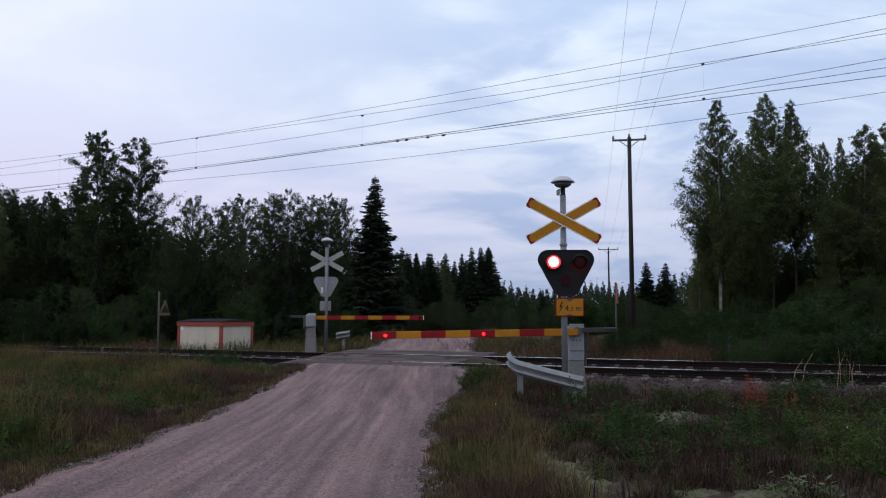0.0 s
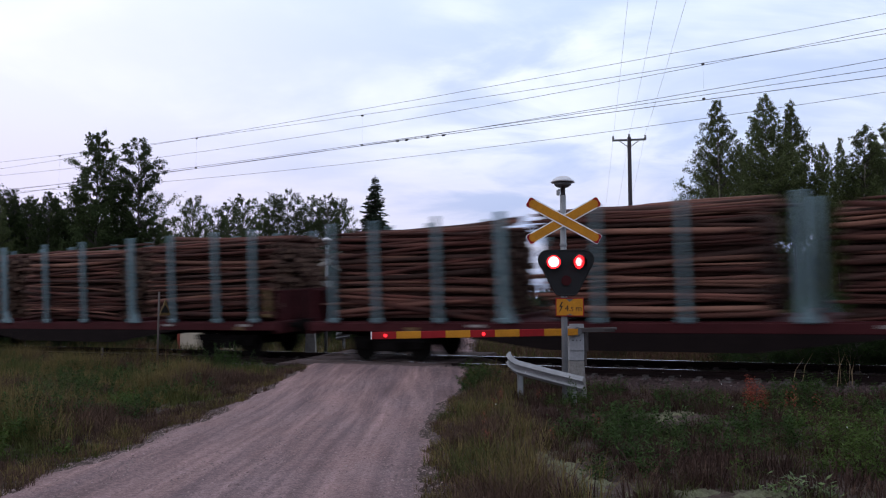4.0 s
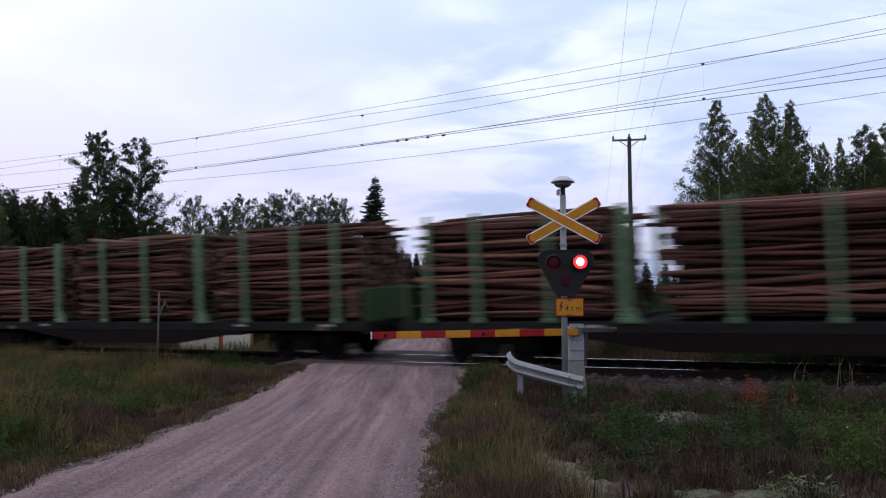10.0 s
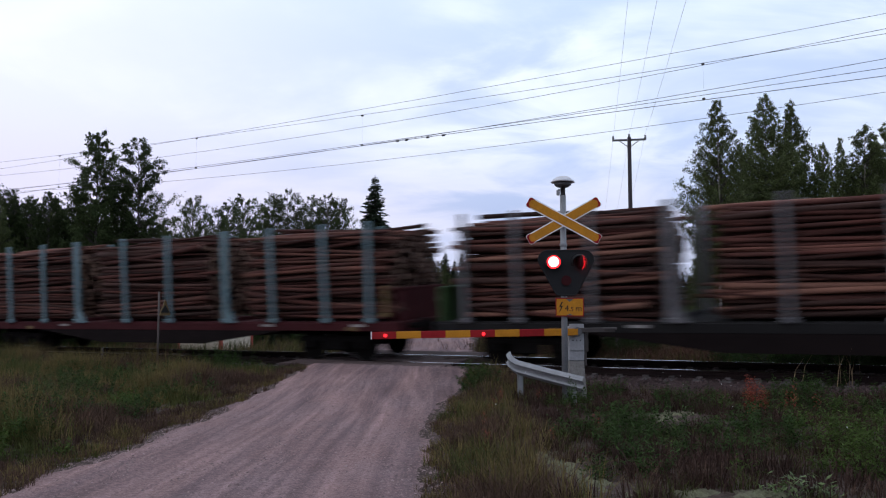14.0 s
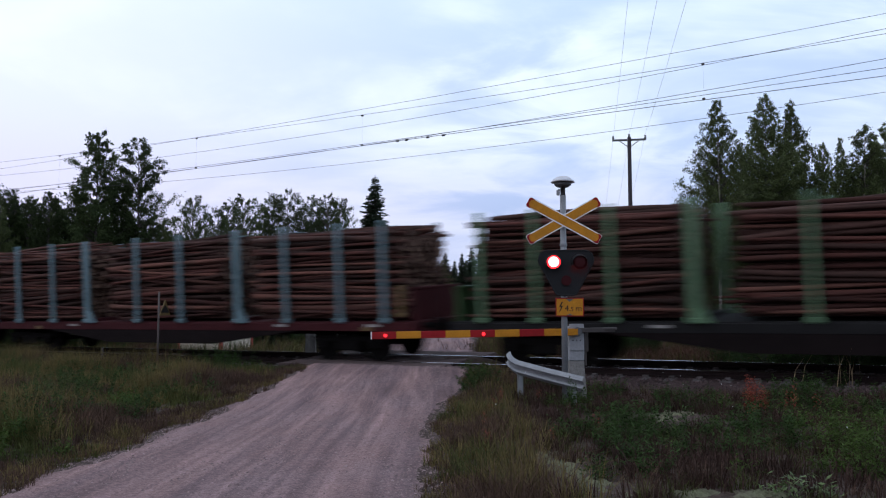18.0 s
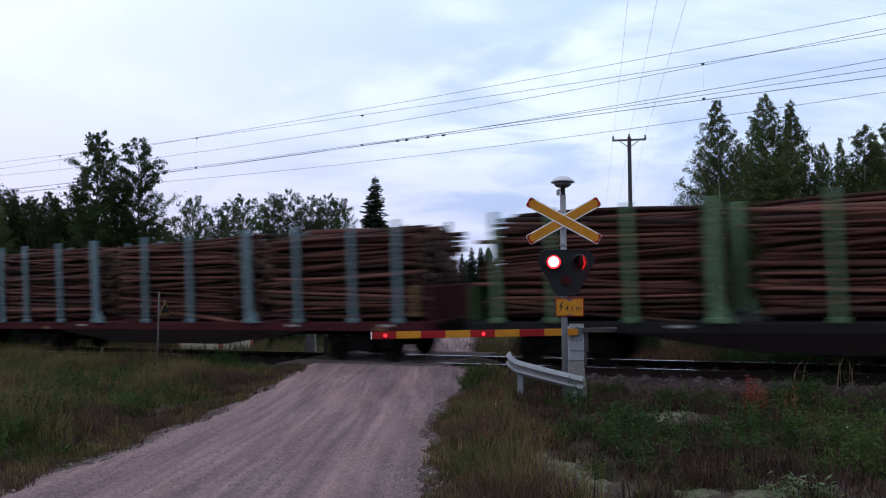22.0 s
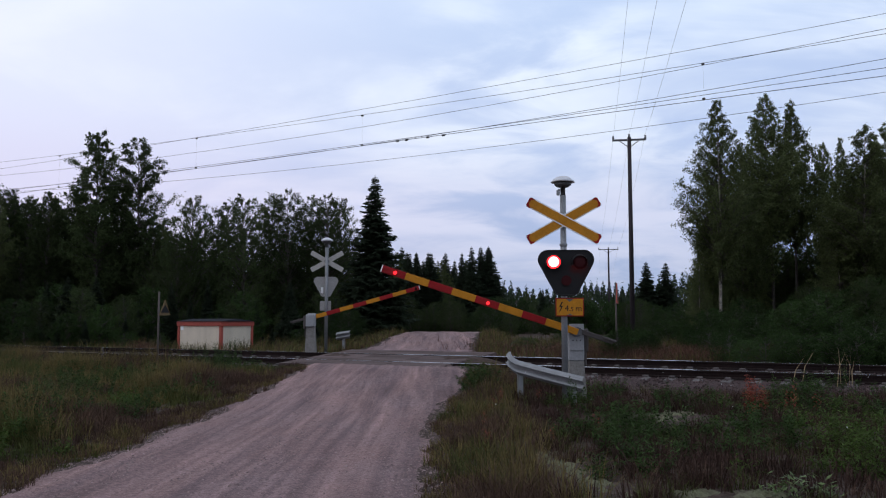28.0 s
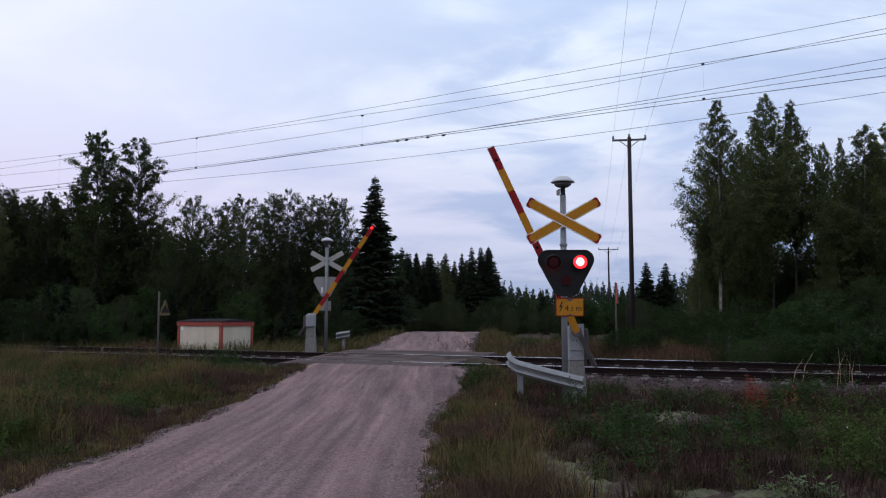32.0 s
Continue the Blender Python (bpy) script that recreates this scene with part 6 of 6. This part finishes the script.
def tufts(name, label, mat, spots, per, hgt, seed, spread=0.09, width=0.0045, droop=0.55):
    """Bunches of arching blades; spots are arrays of x, y and size."""
    rng = np.random.default_rng(seed)
    X0, Y0, F = spots
    j = np.repeat(np.arange(len(X0)), per)
    n = len(j)
    a = rng.uniform(0, 6.283, n)
    rad = spread * (0.5 + 0.5 * F[j]) * np.sqrt(rng.random(n)) * rng.uniform(0.6, 1.5, len(X0))[j]
    X, Y = X0[j] + rad * np.cos(a), Y0[j] + rad * np.sin(a)
    h = hgt * F[j] * rng.uniform(0.35, 1.05, n) * rng.uniform(0.75, 1.2, len(X0))[j]
    o = a + rng.normal(0, 0.7, n)
    out = np.stack([np.cos(o), np.sin(o), np.zeros(n)], 1)
    bend = (droop * rng.uniform(0.1, 1.4, n))[:, None]
    side = np.stack([-np.sin(o), np.cos(o), np.zeros(n)], 1) * width * rng.uniform(0.6, 1.3, (n, 1))
    base = np.stack([X, Y, ground_z(X, Y) - 0.03], 1)
    up = np.array([0, 0, 1.0])
    v = np.empty((n, 7, 3))
    for i, (t, k) in enumerate(((0, 1), (0.4, 0.9), (0.75, 0.6), (1.0, 0))):
        p = base + out * h[:, None] * bend * t * t + up * h[:, None] * (t - 0.4 * bend * t ** 2.5)
        if i < 3:
            v[:, 2 * i], v[:, 2 * i + 1] = p - side * k, p + side * k
        else:
            v[:, 6] = p
    me = bpy.data.meshes.new(name)
    me.vertices.add(7 * n)
    me.vertices.foreach_set("co", v.reshape(-1))
    me.loops.add(11 * n)
    me.loops.foreach_set("vertex_index", (np.arange(n)[:, None] * 7 + np.array([0, 1, 3, 2, 2, 3, 5, 4, 4, 5, 6])).astype(np.int32).reshape(-1))
    me.polygons.add(3 * n)
    me.polygons.foreach_set("loop_start", (np.arange(n)[:, None] * 11 + np.array([0, 4, 8])).astype(np.int32).reshape(-1))
    me.update(calc_edges=True)
    me.materials.append(mat)
    return tagged(new(name, me), label, "grass", kind="stuff")


def verge_tufts():
    rng = np.random.default_rng(51)
    # the bank beside the road: low and brown at the edge, tall and mixed further out
    n = 11500
    X, Y = rng.uniform(-16, -3.0, n), rng.uniform(6.5, 28, n)
    d = road_mid(Y) - 2.0 - X
    k = (d > rng.normal(0.0, 0.16, n)) & (across(X, Y) < -2.9) & (X > -0.58 * Y - 1) & (rng.random(n) < 0.75 + 0.25 * smooth(0.2, 1.2, d)) & (rng.random(n) < np.clip(24 / Y, 0.55, 1))
    X, Y, d = X[k], Y[k], d[k]
    p = clumpy(X, Y, rng, 0.95, 3) + rng.normal(0, 0.25, len(X))
    F = (0.34 + 0.66 * smooth(0.1, 2.0, d)) * (1 + 0.55 * np.clip(clumpy(X, Y, rng, 0.8, 9), -1, 1)) * (1 + 0.25 * smooth(-6.5, -3.5, across(X, Y)))
    brown = (p < -0.42) | ((d < 0.9) & (p < 0.35)) | ((d < 1.7) & (p < -0.1))
    green = ~brown & (p > 0.5)
    for name, label, mat, m, hgt in (("green_grass", "dark green arching grass tufts on the verge", tuft_green, green, 0.50), ("olive_grass", "olive arching grass tufts on the verge", tuft_olive, ~green & ~brown, 0.52), ("brown_grass", "dry brown grass tufts along the verge", tuft_brown, brown, 0.42)):
        tufts(name, label, mat, (X[m], Y[m], F[m]), 26, hgt, 61)
    # the other side: a soft tall strip along the road, then scattered tufts
    n = 7000
    X, Y = rng.uniform(-0.6, 13, n), rng.uniform(6.6, 20, n)
    d = X - road_mid(Y) - 2.05 - flare(Y)
    strip = 1 - smooth(0.9, 1.7, d + 0.06 * (Y - 8))
    k = (d > rng.normal(-0.14, 0.12, n)) & (across(X, Y) < -2.6) & (X < 0.58 * Y + 1) & (rng.random(n) < 0.30 + 0.70 * strip) & ~bare(X, Y, rng) & ~bare(X, Y + 0.55, rng)
    X, Y, d, strip = X[k], Y[k], d[k], strip[k]
    p = clumpy(X, Y, rng, 1.3, 5) + rng.normal(0, 0.3, len(X))
    F = (0.30 + 0.70 * smooth(-0.25, 0.5, d)) * (0.55 + 0.45 * strip) * (1 + 0.25 * np.clip(clumpy(X, Y, rng, 1.5, 2), -1, 1))
    brown = np.where(strip > 0.5, p < -0.1, p < 0.2)
    green = ~brown & ((p > 0.5) | (strip < 0.3))
    for name, label, mat, m, hgt in (("green_grass", "dark green grass tufts between road and track", tuft_green, green, 0.42), ("olive_grass", "soft olive grass along the road edge", tuft_olive, ~green & ~brown, 0.50), ("brown_grass", "dry brown grass tufts between road and track", tuft_brown, brown, 0.46)):
        tufts(name, label, mat, (X[m], Y[m], F[m]), 28, hgt, 62, 0.12, 0.0036, 0.75)


verge_tufts()


def edge_tufts():
    """Low ragged grass that creeps from the verges onto the gravel."""
    rng = np.random.default_rng(57)
    n = 3400
    Y = rng.uniform(5.5, 24, n)
    sgn = rng.choice([-1, 1], n)
    X = road_mid(Y) + sgn * (1.98 + np.where(sgn < 0, 0.10, 0.0) + np.abs(rng.normal(0, 0.32, n)) - 0.10 + 0.12 * np.sin(Y * 2.3 + sgn) + np.where(sgn > 0, flare(Y), 0.0))
    k = across(X, Y) < -2.9
    X, Y = X[k], Y[k]
    F = rng.uniform(0.5, 1.2, len(X))
    n = 900
    Yf = rng.uniform(24, 46, n)
    sf = rng.choice([-1, 1], n)
    Xf = road_mid(Yf) + sf * (2.1 + np.abs(rng.normal(0, 0.5, n))) + np.where(sf > 0, flare(Yf), 0.0)
    k = across(Xf, Yf) > 2.3
    X, Y, F = np.append(X, Xf[k]), np.append(Y, Yf[k]), np.append(F, rng.uniform(1.2, 2.2, k.sum()))
    b = rng.random(len(X)) < 0.6
    tufts("roadside_grass", "short dry grass along the road edge", tuft_brown, (X[b], Y[b], F[b]), 16, 0.14, 63, 0.08, 0.004, 0.5)
    tufts("roadside_grass", "short green grass along the road edge", tuft_olive, (X[~b], Y[~b], F[~b]), 16, 0.15, 64, 0.08, 0.004, 0.5)


edge_tufts()


def far_side(n, rng):
    X, Y = rng.uniform(-26, 22, n), rng.uniform(17, 46, n)
    q = across(X, Y)
    k = off_road(X, Y, -0.1) & (q > 2.5) & (q < 16) & (rng.random(n) < 1 - 0.55 * smooth(9, 13, X))
    return X[k], Y[k]


def outer_verge(n, rng):
    """Verges along the near end of the road and out to both sides."""
    X, Y = rng.uniform(-24, 26, n), rng.uniform(-12, 22, n)
    q = across(X, Y)
    k = off_road(X, Y, 0.1) & (q < -3.2) & ((Y < 6.5) | (np.abs(X) > 0.58 * Y + 1)) & (clumpy(X, Y, rng) > rng.uniform(-1.6, 0.6, n))
    return X[k], Y[k]


blades("verge_grass", 60000, outer_verge, lambda X, Y, r: verge_rise(X, Y) * (0.08 + 0.3 * r.random(len(X)) ** 1.6), 0.008, tuft_olive, "dusky green grass beside the gravel road", 41, 0.6)


def tall_stems(n, rng):
    j = rng.integers(0, 3, n)
    return np.array((8.6, 8.1, 7.4))[j] + rng.normal(0, 0.12, n), np.array((17.9, 17.2, 18.0))[j] + rng.normal(0, 0.12, n)


blades("tall_grass_stems", 11, tall_stems, lambda X, Y, r: 0.75 + 0.4 * r.random(len(X)), 0.011, straw_mat, "tall pale dry grass stems by the track", 21, 0.32)


def rust_places(n, rng):
    X = np.where(rng.random(n) < 0.8, 6.6 + rng.normal(0, 2.3, n), -12.3 + rng.normal(0, 0.5, n))
    Y = np.where(X > 0, 26.8 - 0.35 * (X - 7) + rng.normal(0, 1.3, n), 33.5 + rng.normal(0, 0.5, n))
    return X, Y


blades("rusty_grass", 12000, rust_places, lambda X, Y, r: 0.12 + 0.5 * r.random(len(X)) ** 1.5, 0.008, rustgrass_mat, "rusty red grass beyond the track", 32, 0.8)
blades("far_grass", 38000, far_side, lambda X, Y, r: (0.08 + 0.36 * r.random(len(X)) ** 1.4) * (1 + 0.4 * clumpy(X, Y, r, 1.2, 2).clip(-1, 1)), 0.011, tuft_olive, "tall olive grass beyond the track", 6, 0.9)
blades("far_green_grass", 50000, far_side, lambda X, Y, r: (0.08 + 0.40 * r.random(len(X)) ** 1.4) * (1 + 0.4 * clumpy(X, Y, r, 1.2, 6).clip(-1, 1)), 0.011, tuft_green, "tall green grass beyond the track", 8, 0.9)
blades("far_dry_grass", 24000, far_side, lambda X, Y, r: 0.10 + 0.5 * r.random(len(X)) ** 1.6, 0.009, tuft_brown, "tall dry grass beyond the track", 7, 0.9)


def weed_leaves(h, w, n, leaf, rng):
    """Leaf centres and half axes of one clump."""
    ns = 12
    P, A, B = [], [], []
    for i in range(ns):
        a, R = rng.uniform(0, 6.28), w * math.sqrt(rng.random())
        d = np.array([math.cos(a), math.sin(a), 0])
        hh = h * rng.uniform(0.45, 1.0) * (1 - 0.35 * R / w)
        m = n // ns
        t = rng.uniform(0.1, 1, m)[:, None]
        p = d * R * (0.35 + 0.65 * t) + np.array([0, 0, 1]) * hh * t + rng.normal(0, 0.025, (m, 3))
        b = rng.uniform(0, 6.28, m)
        ax = np.stack([np.cos(b), np.sin(b), rng.uniform(0.0, 0.8, m)], 1)
        ax /= np.linalg.norm(ax, axis=1, keepdims=True)
        s = leaf * rng.uniform(0.5, 1.2, (m, 1))
        P.append(p + ax * s * 0.5)
        A.append(ax * s)
        sd = np.cross(ax, np.array([0, 0, 1]) + rng.normal(0, 0.3, (m, 3)))
        B.append(sd / (np.linalg.norm(sd, axis=1, keepdims=True) + 1e-9) * s * 0.38)
    return np.concatenate(P), np.concatenate(A), np.concatenate(B)


def weeds():
    rng = np.random.default_rng(3)
    def some(n, x0, x1, y0, y1, f0, f1):
        out = []
        while len(out) < n:
            x, y = rng.uniform(x0, x1), rng.uniform(y0, y1)
            if bool(bare(np.array(x), np.array(y), rng)) or bool(bare(np.array(x), np.array(y + 0.7), rng)) or float(across(x, y)) > -3.1 or not bool(off_road(np.array(x), np.array(y), 0.3)) or abs(x) > 0.58 * y + 1:
                continue
            out.append((x, y, rng.uniform(f0, f1)))
        return out
    def shoulder(n, f0, f1):
        out = []
        for s in rng.uniform(-1.5, 9, n):
            q = 20.15 - 2.75 + rng.normal(0, 0.25)
            out.append((U.x * s + M.x * q, U.y * s + M.y * q, rng.uniform(f0, f1)))
        return out
    def field(name, label, mat, size, spots):
        Ps, As, Bs = [], [], []
        for x, y, f in spots:
            h, w, n, leaf = size
            P, A, B = weed_leaves(h * f, w * f, int(n * max(0.4, f * f)), leaf, rng)
            Ps.append(P + np.array([x, y, float(ground_z(np.array(x), np.array(y))) - 0.03]))
            As.append(A)
            Bs.append(B)
        tagged(new(name, quads_mesh(name, np.concatenate(Ps), np.concatenate(As), np.concatenate(Bs), [mat])), label, "plants", kind="stuff")
    field("verge_weeds", "leafy dark green weeds on the verge", leaf_weed, (0.62, 0.36, 640, 0.036),
          some(30, 1.3, 12, 8, 19, 0.6, 1.2) + shoulder(16, 0.4, 0.9) + some(44, -14, -4.6, 9, 26, 0.6, 1.3) + [(2.12, 14.2, 1.1), (2.0, 11.4, 1.1), (2.0, 9.9, 1.0), (2.6, 11.4, 1.3), (2.85, 12.6, 0.9), (2.25, 10.6, 1.2), (2.9, 11.0, 1.2), (1.55, 8.3, 0.7), (2.0, 8.3, 0.8), (1.55, 11.2, 0.8), (2.5, 12.6, 1.0), (3.4, 11.2, 0.7), (7.3, 16.9, 1.1), (8.1, 17.4, 1.2), (7.7, 17.1, 1.0), (6.6, 16.4, 0.9), (-7.0, 14.8, 1.4), (-6.4, 14.0, 1.3), (-6.7, 15.2, 1.5), (-6.2, 13.7, 1.2), (-7.3, 16.6, 1.5), (-5.6, 13.5, 0.9), (-6.9, 15.9, 1.4), (-5.7, 11.8, 1.3), (-5.5, 12.4, 1.2), (-7.7, 19.8, 1.3), (-5.9, 24.2, 1.7), (-6.4, 24.4, 1.7), (-6.2, 24.1, 1.6), (-6.7, 24.7, 1.5), (-5.5, 23.9, 1.3), (-6.6, 16.6, 1.3), (-6.2, 13.2, 1.2), (-7.2, 24.9, 1.5), (-8.3, 25.2, 1.2), (-5.0, 23.3, 1.0), (-7.4, 17.6, 1.4), (-8.0, 18.2, 1.3), (-6.8, 20.6, 1.3), (-9.2, 22.0, 1.3), (-4.9, 17.4, 1.0), (-5.2, 10.8, 1.1), (3.6, 10.2, 1.1), (4.1, 11.2, 1.2), (3.2, 9.2, 0.9), (2.6, 9.3, 0.9), (6.4, 12.6, 1.2), (6.0, 13.2, 1.1), (0.7, 17.2, 1.2), (0.9, 16.8, 1.0), (0.5, 16.4, 0.9)])
    field("fresh_weeds", "fresh light green weeds on the verge", leaf_fresh, (0.58, 0.30, 480, 0.034),
          [(4.4, 9.5, 1.2), (4.7, 9.8, 1.3), (5.05, 10.3, 1.2), (4.05, 8.2, 1.2), (3.75, 8.5, 0.9), (4.3, 8.7, 1.1), (4.85, 11.9, 0.8), (4.4, 10.4, 1.0), (-5.45, 14.3, 0.9), (-5.6, 15.0, 1.0), (-5.3, 14.6, 0.9), (-5.15, 10.0, 1.2), (-5.4, 9.9, 1.2), (-4.3, 9.7, 0.5), (0.75, 18.0, 1.1), (5.9, 11.6, 0.8), (5.6, 12.4, 0.9), (6.3, 13.0, 0.8), (5.2, 11.2, 1.0), (3.4, 10.0, 0.6)] + some(26, 1.5, 12, 8, 18, 0.4, 0.8) + [(-5.8, 15.6, 0.9), (-7.1, 18.9, 1.1), (-8.4, 21.5, 1.0), (-6.0, 19.3, 1.0)] + some(22, -13, -4.4, 9, 24, 0.5, 1.0))
    def side(n, f0, f1):
        Y = rng.uniform(7, 24, n)
        return [(float(road_mid(y)) - 2.25 - abs(rng.normal(0, 0.55)), float(y), rng.uniform(f0, f1)) for y in Y]
    sprigs = some(430, 0.9, 12.5, 7, 19, 0.5, 1.3) + shoulder(110, 0.5, 1.0) + some(90, -13, -4.0, 8, 24, 0.5, 1.0) + side(80, 0.4, 0.8)
    xs, ys, fs = (np.array(c) for c in zip(*sprigs))
    ok = across(xs, ys) < -2.3
    tufts("verge_heather", "brown heather on the verge", heather_mat, (xs[ok], ys[ok], fs[ok]), 72, 0.26, 71, 0.26, 0.0065, 0.45)
    field("red_sorrel", "rusty red sorrel plants by the track", sorrel_mat, (0.85, 0.085, 620, 0.021),
          some(5, 0.3, 12, 9, 18, 0.3, 0.45) + [(4.72, 13.3, 0.9), (4.82, 13.35, 1.1), (4.94, 13.3, 1.0), (5.0, 13.4, 0.95), (4.78, 13.2, 0.85), (5.5, 13.8, 0.65), (5.62, 13.7, 0.7), (6.1, 14.0, 0.5), (0.8, 14.0, 0.5), (1.0, 15.0, 0.5), (0.6, 12.2, 0.45)])
    spots = [(x, y) for x, y, _ in some(18, 0.3, 12, 8, 18, 1, 1)]
    P = np.array([(x, y, float(ground_z(np.array(x), np.array(y))) + rng.uniform(0.25, 0.55)) for x, y in spots])
    A = random_dirs(len(P), rng) * np.array([1, 0.4, 1]) * 0.009
    B = np.cross(A, [0, 1, 0]) * 1.1
    tagged(new("white_flowers", quads_mesh("white_flowers", P, A, B, [white_mat])), "tiny white flower heads in the grass", "flowers", kind="stuff")
    field("pale_seedlings", "pale green broad-leaved seedlings", seedling_mat, (0.30, 0.13, 60, 0.040),
          [(2.82, 7.35, 0.9), (2.92, 7.3, 1.0), (3.14, 7.35, 1.0), (3.24, 7.3, 0.9), (3.32, 7.4, 0.7)])


weeds()


def lichen():
    """Pale crusts in small ragged pieces."""
    rng = np.random.default_rng(12)
    sh = Shape()
    for x0, y0, rx0, ry0 in LICHEN:
        for j in range(26):
            x, y = x0 + rng.normal(0, 0.6) * rx0, y0 + rng.normal(0, 0.6) * ry0
            rx, ry = rng.uniform(0.02, 0.085), rng.uniform(0.03, 0.13)
            n = 14
            vs = [(x, y, float(ground_z(np.array(x), np.array(y))) + 0.035)]
            for i in range(n):
                a = 2 * math.pi * i / n
                w = 1 + 0.3 * math.sin(3 * a + x * 9) + rng.normal(0, 0.16)
                X, Y = x + rx * w * math.cos(a), y + ry * w * math.sin(a)
                vs.append((X, Y, float(ground_z(np.array(X), np.array(Y))) - 0.004))
            sh.add(vs, [(0, 1 + i, 1 + (i + 1) % n) for i in range(n)])
    tagged(new("lichen_crust", sh.mesh("lichen_crust", lichen_mat, smooth=True)), "pale lichen crust on sandy soil", "lichen", kind="stuff")


lichen()


motions()
